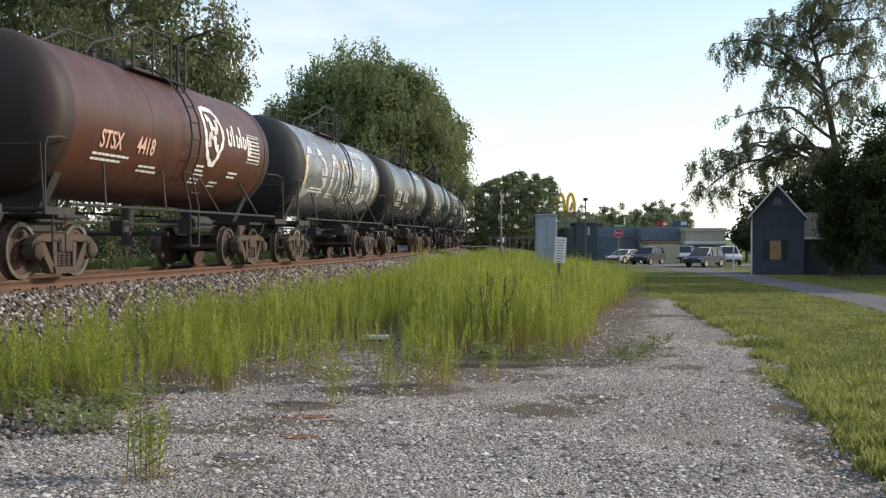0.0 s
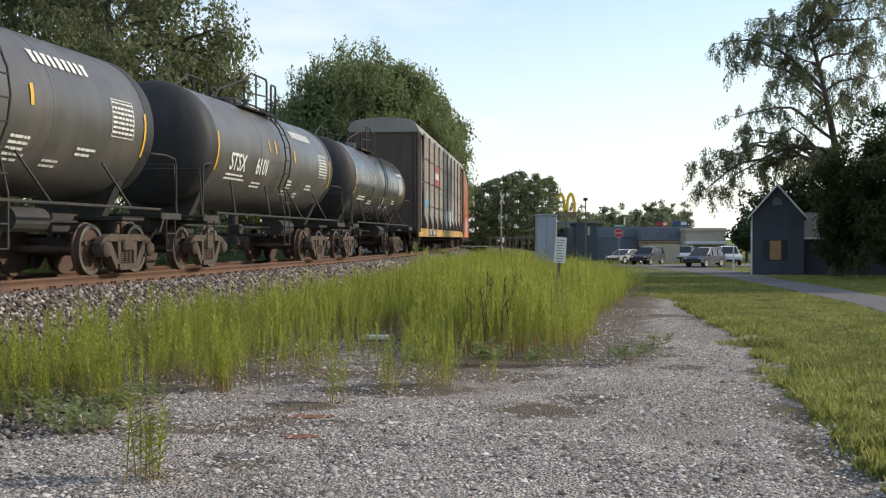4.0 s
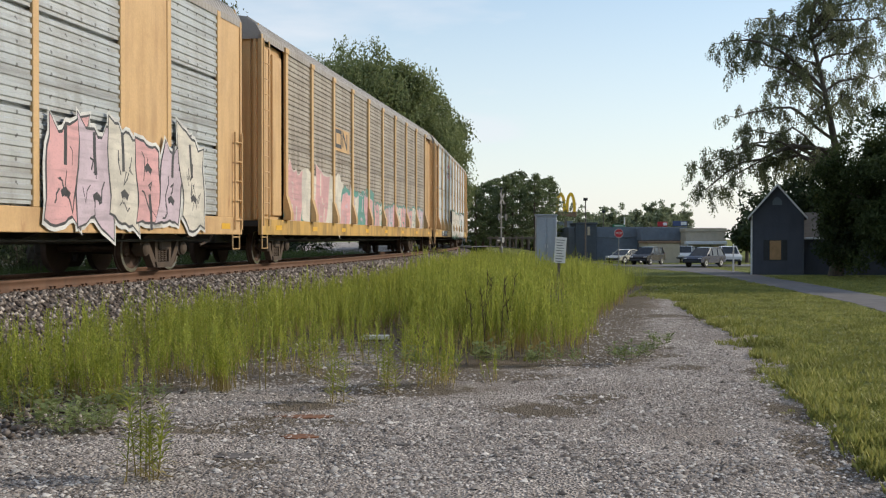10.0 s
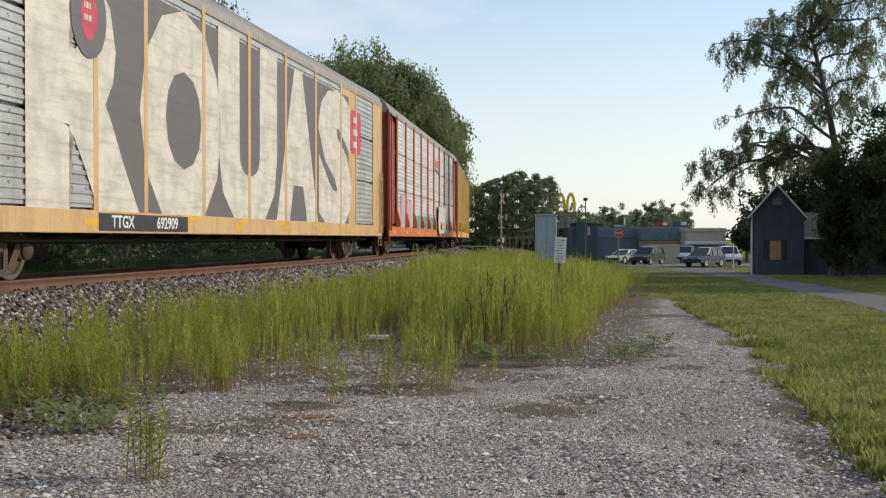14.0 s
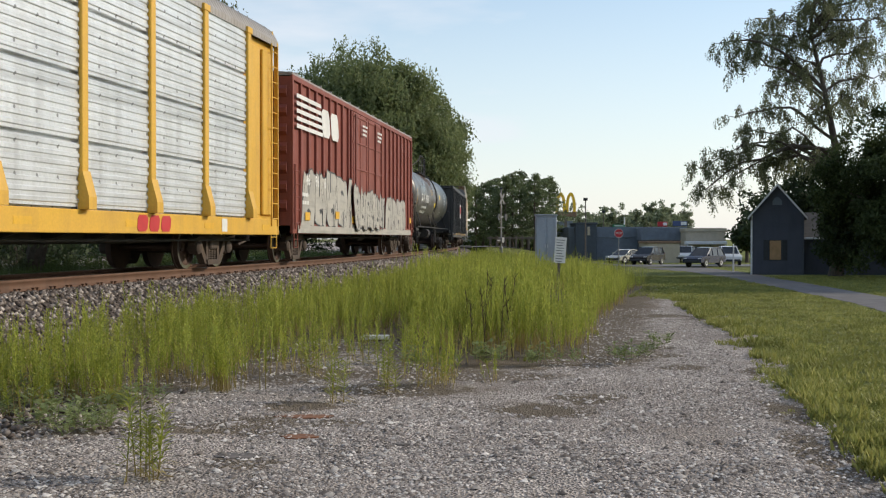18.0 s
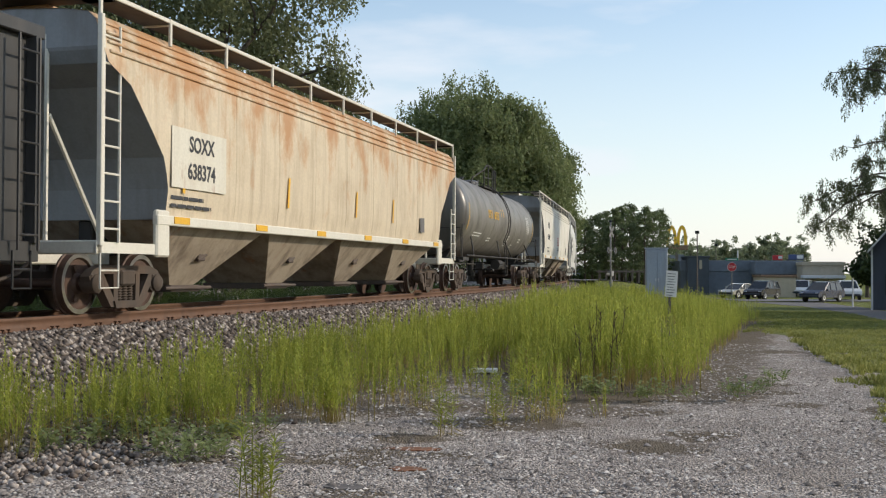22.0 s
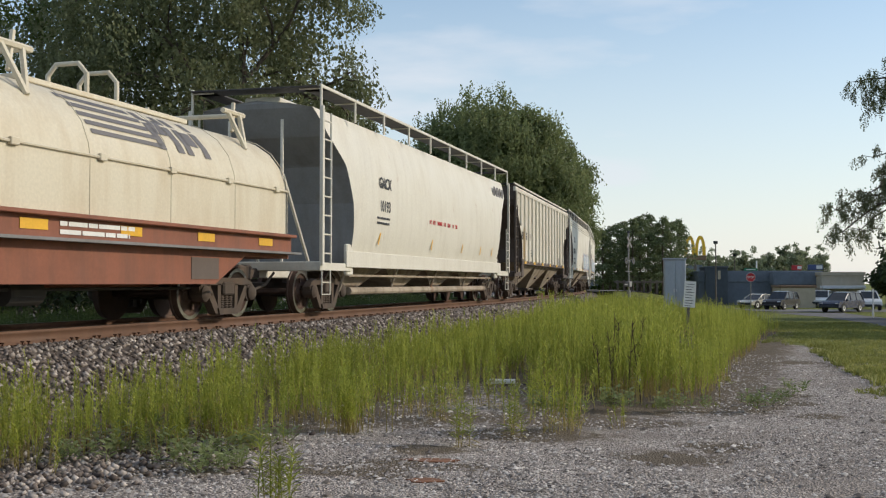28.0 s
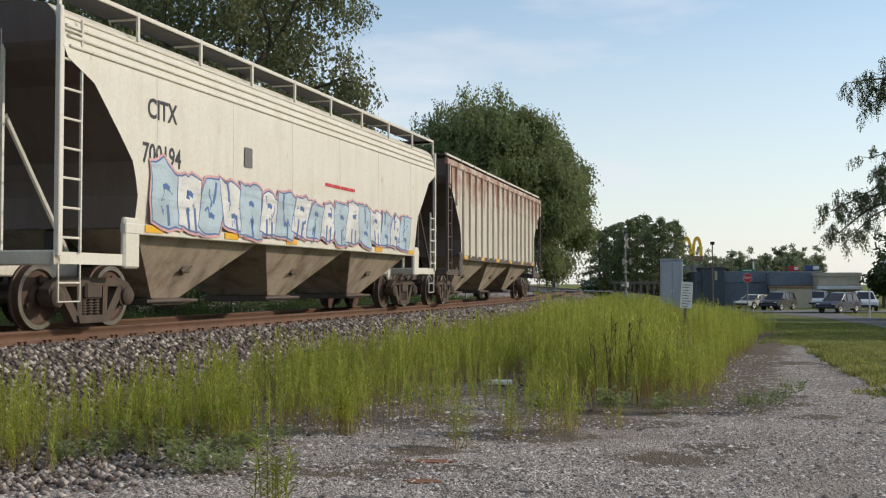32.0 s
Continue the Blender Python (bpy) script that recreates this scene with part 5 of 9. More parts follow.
P_GREYTANK = paint("grey_black_tank", (0.085, 0.08, 0.074), (0.16, 0.14, 0.12), 0.8, 0.34)
P_UTLX = paint("stained_grey_tank", (0.2, 0.185, 0.16), (0.045, 0.04, 0.036), 0.95, 0.5, streak=1.3)
P_TAUPE = paint("weathered_taupe_panel", (0.36, 0.325, 0.275), (0.13, 0.105, 0.085), 0.85, 0.6, bolts=(0.5, 0.36))
# brown of dark posts; on hopper end sheets it stands for their shade
P_POSTSHADE = paint("dark_brown_post_and_end_shade", (0.12, 0.09, 0.075), (0.06, 0.045, 0.035), 0.5, 0.6)
P_SILVER = paint("galvanised_panel", (0.5, 0.52, 0.52), (0.24, 0.22, 0.2), 0.75, 0.42, metal=0.35, bolts=(0.46, 0.34))
P_PALE = paint("pale_panel", (0.76, 0.78, 0.79), (0.38, 0.38, 0.37), 0.6, 0.35, metal=0.35, bolts=(0.6, 0.48))
P_BEIGEPANEL = paint("brownish_panel", (0.4, 0.355, 0.3), (0.14, 0.11, 0.085), 0.85, 0.55, metal=0.15, bolts=(0.42, 0.3))
P_ORANGE = paint("orange_paint", (0.64, 0.165, 0.04), (0.25, 0.08, 0.035), 0.6, 0.5)
P_TAN = paint("faded_yellow_paint", (0.62, 0.4, 0.19), (0.3, 0.17, 0.08), 0.65, 0.55, rust=0.1)
P_YELLOWPOST = paint("yellow_paint", (0.7, 0.4, 0.045), (0.35, 0.2, 0.06), 0.4, 0.5)
P_YELLOWSILL = paint("dirty_yellow_sill", (0.56, 0.34, 0.09), (0.07, 0.05, 0.035), 1.0, 0.65, rust=0.25)
P_FADEDINK = paint("faded_pink_lettering_paint", (0.72, 0.46, 0.36), (0.4, 0.2, 0.14), 0.5, 0.6)
P_REDPAINT = paint("dark_red_paint", (0.3, 0.05, 0.03), (0.12, 0.04, 0.025), 0.5, 0.55)
P_BOXRED = paint("boxcar_red", (0.25, 0.062, 0.04), (0.1, 0.035, 0.028), 0.6, 0.6, streak=1.3)
P_GONBLACK = paint("gondola_black", (0.022, 0.021, 0.021), (0.07, 0.062, 0.055), 0.6, 0.5)
P_CREAM = paint("cream_hopper", (0.68, 0.645, 0.555), (0.36, 0.3, 0.22), 0.26, 0.5, rust=0.05)
P_RUSTCREAM = paint("rust_streaked_cream", (0.62, 0.52, 0.38), (0.3, 0.22, 0.14), 0.7, 0.6, rust=0.66, rust_col=(0.42, 0.2, 0.07), streak=1.6, high=(2.0, 4.2))
P_WHITEGREY = paint("white_grey_hopper", (0.55, 0.54, 0.5), (0.33, 0.31, 0.27), 0.3, 0.5)
# grey that paints the shade on cream and white hoppers' end sheets
P_ENDSHADE = paint("grey_end_shade", (0.24, 0.25, 0.26), (0.12, 0.1, 0.09), 0.5, 0.6)
P_RIBBED = paint("ribbed_off_white", (0.67, 0.63, 0.53), (0.34, 0.24, 0.15), 0.42, 0.55, rust=0.1)
P_RUSTY = paint("rusted_white", (0.6, 0.55, 0.46), (0.25, 0.17, 0.12), 0.7, 0.6, rust=0.42, rust_col=(0.26, 0.09, 0.045), streak=2.0, high=(2.2, 3.8))
P_CHUTE = paint("dusty_tan_chute", (0.4, 0.33, 0.25), (0.09, 0.06, 0.042), 0.95, 0.75, rust=0.2)
P_FRAMEBROWN = paint("brown_black_frame", (0.085, 0.065, 0.055), (0.16, 0.11, 0.08), 0.5, 0.7)
P_HOOD = paint("cream_hood", (0.62, 0.56, 0.43), (0.4, 0.29, 0.16), 0.45, 0.55)
P_DECK = paint("brown_red_deck", (0.25, 0.085, 0.045), (0.1, 0.05, 0.035), 0.6, 0.6)


# ---------------------------------------------------------------- emblems, spray paint and lettering on the cars
def sprayed(name, col, metal=0.0):
    """Spray paint: thin and dusty in places, fuller in others, with faint level wear from the sheet below."""
    m, n, l, b = nodes_of(name)
    tc = n.new("ShaderNodeTexCoord").outputs["Object"]
    drift = noise_node(n, l, tc, 1.6, 5, 0.6)
    wear = noise_node(n, l, tc, 1.0, 4, 0.6, (0.8, 0.8, 9.0))
    speck = noise_node(n, l, tc, 30, 3)
    thin = tuple(0.62 * v + 0.05 for v in col)
    c = mix_node(n, l, ramp_node(n, l, drift, 0.42, 0.62, 0.0, 0.75), col, thin)
    c = mix_node(n, l, ramp_node(n, l, wear, 0.5, 0.7, 0.0, 0.6), c, tuple(0.45 * v + 0.04 for v in col))
    c = mix_node(n, l, ramp_node(n, l, speck, 0.55, 0.75, 0.0, 0.35), c, (0.16, 0.14, 0.12))
    l.new(c, b.inputs["Base Color"])
    b.inputs["Roughness"].default_value, b.inputs["Metallic"].default_value = 0.6, metal
    bump_node(n, l, b, wear, 0.3, 0.01)
    return m


G_WHITE = sprayed("spray_white", (0.68, 0.67, 0.64), 0.0)
G_CREAM = sprayed("spray_cream", (0.66, 0.61, 0.52), 0.0)
G_SILVER = sprayed("spray_silver", (0.62, 0.62, 0.61), 0.4)
G_BLACK = sprayed("spray_black", (0.035, 0.035, 0.04), 0.0)
G_GREY = sprayed("spray_grey", (0.13, 0.12, 0.12), 0.0)
G_BLUE = sprayed("spray_blue", (0.09, 0.36, 0.62), 0.0)
G_NAVY = sprayed("spray_navy", (0.06, 0.14, 0.34), 0.0)
G_TEAL = sprayed("spray_teal", (0.1, 0.3, 0.25), 0.0)
G_GREEN = sprayed("spray_green", (0.04, 0.2, 0.12), 0.0)
G_PINK = sprayed("spray_pink", (0.66, 0.36, 0.36), 0.0)
G_LILAC = sprayed("spray_lilac", (0.55, 0.44, 0.5), 0.0)
G_PALEBLUE = sprayed("spray_pale_blue", (0.42, 0.52, 0.58), 0.0)
G_OLDCREAM = sprayed("spray_old_cream", (0.46, 0.43, 0.37))
M_RED = plain("red_marking", (0.5, 0.03, 0.035), 0.55, vary=0.1)
M_PANELRED = paint("red_panel", (0.36, 0.04, 0.04), (0.16, 0.05, 0.04), 0.5, 0.55)
M_DARKNAVY = plain("dark_navy_marking", (0.03, 0.045, 0.08), 0.6)
M_CNRED = plain("faded_red", (0.5, 0.06, 0.09), 0.6)


def blocks(car, n, x0, x1, z0, z1, y, mat, slant=0.0, name="emblem", thick=0.004, gap=0.16):
    """A brand's lettering as a row of plain blocks."""
    w = (x1 - x0) / n
    for k in range(n):
        a, b, c = x0 + k * w + w * gap / 2, x0 + (k + 1) * w - w * gap / 2, slant * (z1 - z0)
        q = (b - a) * 0.16
        prof = [(a + q, z0), (b - q, z0), (b, z0 + q), (b + c, z1 - q), (b - q + c, z1), (a + q + c, z1), (a + c, z1 - q), (a, z0 + q)]
        part(name, Geo().prism(prof, "y", y - thick, y), mat, car)


def ribbon(car, pts, width, y, mat, name="emblem"):
    """A broad painted line through (x, z) points, one unbroken strip."""
    left, right = [], []
    closed = pts[0] == pts[-1]
    n = len(pts)
    for i, (x, z) in enumerate(pts):
        p = pts[i - 1] if i else (pts[-2] if closed else pts[0])
        q = pts[i + 1] if i < n - 1 else (pts[1] if closed else pts[-1])
        d0, d1 = Vector((x - p[0], z - p[1])), Vector((q[0] - x, q[1] - z))
        d0, d1 = (d0.normalized() if d0.length > 1e-6 else d1.normalized()), (d1.normalized() if d1.length > 1e-6 else d0.normalized())
        m = d0 + d1
        m = m.normalized() if m.length > 0.2 else d0
        k = width / 2 / max(m.dot(d0), 0.45)
        left.append((x - m.y * k, y, z + m.x * k))
        right.append((x + m.y * k, y, z - m.x * k))
    return part(name, Geo().strip(right, left), mat, car)


def fitted(body, bold):
    key = ("tag", body, bold)
    if key not in FONTS:
        cu = bpy.data.curves.new("writing", "FONT")
        cu.body, cu.size, cu.offset = body, 1.0, bold
        cu.align_x, cu.align_y, cu.resolution_u, cu.space_character = "CENTER", "CENTER", 3, 1.06
        ob = bpy.data.objects.new("writing", cu)
        FONTS[key] = bpy.data.meshes.new_from_object(ob)
        bpy.data.objects.remove(ob)
    return FONTS[key]


def sprayed_word(car, body, x0, x1, z0, z1, y, fill, edge, halo=None, fat=0.05, rim=0.055):
    """A painted word in fat letters with a dark edge, letter by letter."""
    n = len(body)
    w = (x1 - x0) / n
    r = random.Random(body)
    for i, ch in enumerate(body):
        base = fitted(ch, fat)
        xs, ys = [v.co.x for v in base.vertices], [v.co.y for v in base.vertices]
        sx, sy = w * 1.0 / (max(xs) - min(xs)), (z1 - z0) / (max(ys) - min(ys))
        cx, cy = (max(xs) + min(xs)) / 2, (max(ys) + min(ys)) / 2
        up, big = r.uniform(-0.03, 0.03) * (z1 - z0), r.uniform(0.97, 1.06)
        for layer, (mat, more) in enumerate(((halo, 0.2), (edge, rim), (fill, 0.0))):
            if mat is None:
                continue
            me = fitted(ch, fat + more).copy()
            me.materials.clear()
            me.materials.append(mat)
            for v in me.vertices:
                a, b = v.co.x - cx, v.co.y - cy
                v.co = (a * sx * big, 0, b * sy * big)
            put(("spray_halo", "spray_outline", "spray_fill")[layer], me, car, (x0 + w * (i + 0.5), y - layer * 0.0016, (z0 + z1) / 2 + up))


def scrawl(car, x0, x1, z0, z1, y, n, fill, edge, halo=None, seed=1, round_=True, spiky=0.3, inner=3):
    """Painted letters that nobody can read: fat leaning shapes, each with a dark edge, slots and a counter."""
    r = random.Random(seed)
    fills = fill if isinstance(fill, tuple) else (fill,)
    w, h = (x1 - x0) / n, z1 - z0
    k = 28
    rim = min(0.05, 0.035 * h)
    for i in range(n):
        cx, cz = x0 + w * (i + 0.5), (z0 + z1) / 2 + r.uniform(-0.04, 0.04) * h
        lean, big = r.uniform(-0.25, 0.3), r.uniform(0.86, 1.12)
        peaks = [r.uniform(0.0, 0.55) * spiky for _ in range(5)]
        wob = [(r.uniform(-1, 1) * spiky * 0.16, r.uniform(0, 6.28)) for _ in range(3)]
        body = []
        for j in range(k):
            a = 2 * math.pi * j / k
            c, q = math.cos(a), math.sin(a)
            sq = (abs(c) ** 4 + abs(q) ** 4) ** -0.25
            f = sq * (1 + sum(m * math.cos((d + 2) * a + ph) for d, (m, ph) in enumerate(wob)))
            if spiky > 0.36 and j % 7 == 3:
                f *= 1.0 + spiky * r.uniform(0.1, 0.6)
            tip = 1 + (peaks[int((c + 1) * 2.49)] if q > 0.25 else 0.3 * peaks[4 - int((c + 1) * 2.49)] if q < -0.25 else 0)
            body.append((c * f * w * 0.54 * big, q * f * h * 0.44 * big * tip))

        def ring(more):
            out = []
            for a, b in body:
                q = math.hypot(a, b)
                out.append((cx + a + a / q * more + lean * b, cz + b + b / q * more))
            return out
        for layer, (mat, more) in enumerate(((halo, rim * 2.4), (edge, rim), (fills[i % len(fills)], 0.0))):
            if mat is None:
                continue
            yy = y - (0.0, 0.001 + 0.0006 * i, 0.0013 + 0.0006 * i)[layer]
            g = Geo().add([(cx, yy, cz)] + [(a, yy, b) for a, b in ring(more)], [(0, 1 + j, 1 + (j + 1) % k) for j in range(k)])
            part(("spray_halo", "spray_outline", "spray_fill")[layer], g, mat, car)
        yy = y - 0.0015 - 0.0006 * i
        style = r.randrange(4)
        slots = ((0.0, 1),) if style == 0 else ((0.0, -1),) if style == 1 else ((-0.16, 1), (0.14, -1)) if style == 2 else ((-0.14, -1), (0.16, -1))
        for u, up in slots:
            b0, b1 = up * h * 0.5, up * h * r.uniform(0.05, 0.16)
            ribbon(car, [(cx + u * w + lean * b0, cz + b0), (cx + u * w + lean * (b0 + b1) / 2 + r.uniform(-0.03, 0.03) * w, cz + (b0 + b1) / 2), (cx + u * w + lean * b1, cz + b1)], min(0.1 * w, 0.11), yy, edge, "spray_stroke")
        for _ in range(inner - 1):           # loose thin strokes inside the letter
            u, b0 = r.uniform(-0.34, 0.34) * w, r.uniform(-0.3, 0.3) * h
            pts = [(cx + u + lean * b0, cz + b0)]
            for _ in range(3):
                pts.append((pts[-1][0] + r.uniform(-0.12, 0.14) * w, min(max(pts[-1][1] + r.uniform(-0.16, 0.16) * h, cz - 0.38 * h), cz + 0.38 * h)))
            ribbon(car, pts, r.uniform(0.015, 0.04), yy, edge, "spray_stroke")
        if inner > 3 or style < 2:
            b = -h * 0.18 * slots[0][1]
            ribbon(car, [(cx - 0.12 * w + lean * b, cz + b), (cx + lean * b, cz + b + 0.03 * h), (cx + 0.14 * w + lean * b, cz + b - 0.02 * h)], min(0.1 * h, 0.12), yy, edge, "spray_stroke")


def tag(car, x0, x1, z0, z1, y, mat, seed):
    """A quick thin scribble."""
    r = random.Random(seed)
    n = max(6, int((x1 - x0) / 0.16))
    pts = [(x0 + (x1 - x0) * i / n + r.uniform(-0.06, 0.06), (z0 if i % 2 else z1) + r.uniform(-0.3, 0.3) * (z1 - z0) * 0.6) for i in range(n + 1)]
    ribbon(car, pts, 0.03, y, mat, "spray_scribble")


def x_flower(car, r, zc, cyl):
    ring = [(1.35 + (0.5 + 0.06 * math.cos(3 * u)) * math.cos(u), 9 + (26 + 3 * math.sin(3 * u)) * math.sin(u)) for u in [6.2832 * k / 20 for k in range(21)]]
    tank_stroke(car, ring, 0.13, r, zc, M_WHITE, "white oval emblem outline")
    for k in range(4):
        u = 0.785 + 1.571 * k
        petal = [(1.35 + 0.06 * math.cos(u), 9 + 3 * math.sin(u)), (1.35 + 0.26 * math.cos(u - 0.45), 9 + 13 * math.sin(u - 0.45)), (1.35 + 0.36 * math.cos(u), 9 + 19 * math.sin(u))]
        tank_stroke(car, petal, 0.15, r, zc, M_WHITE if k % 2 else G_CREAM, "white petal of the emblem")
    x = 2.15
    for w, lo, top in ((0.36, 1, 17), (0.2, 1, 21), (0.3, 1, 13), (0.13, 1, 22), (0.28, 1, 13), (0.28, -4, 13)):
        tank_stroke(car, [(x + w * 0.25, top), (x + w * 0.2, (lo + top) / 2), (x + w * 0.3, lo)], 0.09, r, zc, M_WHITE)
        if w > 0.25:
            tank_stroke(car, [(x + w * 0.3, lo + 1), (x + w * 0.7, lo + 2), (x + w * 0.72, top - 2)], 0.08, r, zc, M_WHITE)
        x += w


def x_brand(car, r, zc, cyl):
    x = 1.35
    for k in range(9):
        g = Geo()
        w = 0.2 if k != 4 else 0.22
        on_tank(g, x, x + w - 0.085, 29, 39, r, zc, 0.016, 2)
        if k in (0, 2, 5, 8):
            on_tank(g, x - 0.02, x + w - 0.06, 37, 39, r, zc, 0.018, 1)
        part("emblem_letter", g, M_WHITE, car)
        x += w


def tank_stroke(car, pts, width, r, zc, mat, label=""):
    """A broad sprayed line over the shell through (along, degrees) points, rounded by extra steps."""
    fine = []
    for i in range(len(pts) - 1):
        p0, p1, p2, p3 = pts[max(i - 1, 0)], pts[i], pts[i + 1], pts[min(i + 2, len(pts) - 1)]
        for k in range(5):
            u = k / 5
            fine.append(tuple(0.5 * (2 * p1[j] + (p2[j] - p0[j]) * u + (2 * p0[j] - 5 * p1[j] + 4 * p2[j] - p3[j]) * u * u + (3 * p1[j] - p0[j] - 3 * p2[j] + p3[j]) * u ** 3) for j in (0, 1)))
    fine.append(pts[-1])
    rr, left, right = r + 0.012, [], []
    for i, (x, a) in enumerate(fine):
        (xa, aa), (xb, ab) = fine[max(i - 1, 0)], fine[min(i + 1, len(fine) - 1)]
        dx, da = xb - xa, radians(ab - aa) * rr
        q = math.hypot(dx, da) or 1
        w = width * (0.5 + 0.12 * math.sin(i * 0.9))
        for line, sg in ((left, 1), (right, -1)):
            xx, ang = x - sg * da / q * w, radians(a) + sg * dx / q * w / rr
            line.append((xx, -rr * math.cos(ang), zc + rr * math.sin(ang)))
    return part("spray_stroke", Geo().strip(right, left), mat, car, label)


def x_silver_tag(car, r, zc, cyl):
    x_brand(car, r, zc, cyl)
    shapes = ([[(0.75, 20), (0.2, 12), (0.05, -12), (0.3, -34), (0.85, -30)]], [[(0.1, 22), (0.6, 10), (0.8, -12), (0.5, -36)], [(0.3, -2), (0.9, -22)]],
              [[(0.1, -34), (0.3, 6), (0.7, 18), (0.9, -4), (0.7, -26)]], [[(0.2, 18), (0.1, -10), (0.4, -34)], [(0.5, 20), (0.9, -6), (0.8, -34)]])
    x = -cyl * 0.93
    for k in (0, 1, 2, 3, 1, 0, 2):
        for line in shapes[k]:
            tank_stroke(car, [(x + px_ * 1.05, a) for px_, a in line], 0.24, r, zc, G_SILVER, "stroke of silver spray paint")
        x += 1.42
    for a in (-12, 2, 13):
        tank_stroke(car, [(-cyl * 0.9, a), (-cyl * 0.3, a + 3), (cyl * 0.3, a - 2), (cyl * 0.62, a + 1)], 0.06, r, zc, P_SILVERED)


def x_syrup(car, r, zc, cyl):
    bent_on_tank(lettering("CORN", 0.2, M_WHITE, car, cyl * 0.70 + 0.1, 0, zc + 0.52, 0.9, 0.005), r, zc)
    bent_on_tank(lettering("SYRUP", 0.2, M_WHITE, car, cyl * 0.70 + 0.75, 0, zc + 0.52, 0.9, 0.005), r, zc)


def x_rack_a(car, W, B):
    y = -W - 0.028
    ew, bw = 2.1, (2 * B - 4.2) / 9
    x = -B + ew + 2 * bw
    part("emblem_panel", Geo().box(x + 0.1, x + bw - 0.1, y - 0.01, y, 3.36, 4.38), M_PANELRED, car, "red panel with white lettering shapes")
    blocks(car, 2, x + 0.45, x + 1.05, 3.7, 4.02, y - 0.014, M_WHITE, 0.1)
    blocks(car, 4, x + 1.2, x + 2.15, 3.7, 4.02, y - 0.014, M_WHITE, 0.1)
    g = [(x - 2 * bw + 1.3, 2.6), (x - 2 * bw + 1.35, 1.5), (x - 2 * bw + 1.2, 1.1)]
    x0 = x - 2 * bw + 0.6
    ribbon(car, [(x0 + 0.8, 3.0), (x0 + 0.8, 2.0), (x0 + 0.6, 1.5), (x0, 1.15)], 0.26, y, G_BLUE, "spray_stroke")
    ribbon(car, [(x0 + 0.1, 2.35), (x0 + 1.6, 2.35)], 0.3, y - 0.004, G_BLUE, "spray_stroke")
    ribbon(car, [(x0 + 0.8, 2.9), (x0 + 0.8, 2.6)], 0.4, y - 0.006, G_PALEBLUE, "spray_stroke")
    for k in range(5):
        tag(car, x + (2.2 + k * 0.85) * bw, x + (2.95 + k * 0.85) * bw, 1.35 + 0.1 * (k % 2), 2.15 - 0.1 * (k % 3), y - 0.01, G_WHITE, 60 + k)
        tag(car, x + (2.2 + k * 0.85) * bw, x + (2.9 + k * 0.85) * bw, 1.25, 1.75, y - 0.012, G_WHITE, 80 + k)
    scrawl(car, x + 2.6 * bw, x + 4.3 * bw, 1.3, 2.25, y - 0.014, 6, G_WHITE, G_GREY, None, 63, spiky=0.5, inner=5)
    tag(car, -B + 0.9, -B + 1.7, 2.9, 4.3, y - 0.05, G_WHITE, 12)


def x_rack_b(car, W, B):
    y = -W - 0.03
    scrawl(car, -B + 8.6, -B + 11.6, 1.0, 2.2, y, 3, G_LILAC, G_BLACK, None, 5, spiky=0.2)
    scrawl(car, -B + 12.2, -B + 23.6, 1.0, 2.25, y + 0.008, 7, G_BLUE, G_BLUE, None, 66, spiky=0.6, inner=1)
    scrawl(car, -B + 12.7, -B + 18.3, 0.8, 2.3, y - 0.004, 5, G_LILAC, G_BLACK, None, 6, spiky=0.18)
    scrawl(car, -B + 18.5, -B + 23.4, 0.85, 2.1, y - 0.004, 5, G_LILAC, G_BLACK, None, 7, spiky=0.18)
    scrawl(car, -B + 23.4, -B + 25.0, 1.0, 2.0, y - 0.004, 2, G_BLACK, G_GREY, None, 8)
    ribbon(car, [(-B + 17.4, 3.55), (-B + 19.7, 3.5)], 0.1, y - 0.01, G_BLACK, "emblem")
    ribbon(car, [(-B + 17.4, 3.76), (-B + 19.7, 3.7)], 0.26, y - 0.01, P_ORANGE, "emblem")
    tag(car, -B + 1.2, -B + 2.2, 1.9, 2.4, y - 0.01, G_WHITE, 9)
    tag(car, -B + 4.9, -B + 6.3, 1.6, 2.1, y - 0.01, G_WHITE, 10)


def x_rack_c(car, W, B):
    y = -W - 0.03
    scrawl(car, -B + 1.5, -B + 6.3, 1.3, 2.75, y + 0.008, 4, G_BLUE, G_BLUE, None, 67, spiky=0.4, inner=1)
    sprayed_word(car, "STR8", -B + 1.5, -B + 6.0, 0.78, 2.4, y, G_WHITE, G_BLACK, None, 0.05)
    scrawl(car, -B + 6.7, -B + 9.6, 0.95, 2.0, y, 3, G_CREAM, G_BLACK, None, 14)
    scrawl(car, -B + 12.4, -B + 16.2, 0.85, 2.0, y, 4, G_TEAL, G_BLACK, G_PALEBLUE, 15)
    scrawl(car, -B + 18.4, -B + 24.3, 0.85, 2.45, y - 0.05, 6, (G_PINK, G_LILAC, G_CREAM), G_BLACK, G_WHITE, 16, spiky=0.75, inner=6)
    # rounded ribbon emblem and a line of small print below
    x, z = -B + 4.9, 4.35
    ribbon(car, [(x + 0.75, z + 0.5), (x + 0.2, z + 0.5), (x + 0.1, z + 0.4), (x + 0.1, z + 0.1), (x + 0.2, z), (x + 0.75, z), (x + 0.75, z + 0.5)], 0.12, y - 0.006, M_WHITE)
    ribbon(car, [(x + 0.95, z), (x + 0.95, z + 0.5), (x + 1.35, z), (x + 1.35, z + 0.5)], 0.12, y - 0.006, M_WHITE)
    bars(car, x + 0.1, y - 0.006, z - 0.2, 1.4, 1, M_WHITE, 3, 0.16)


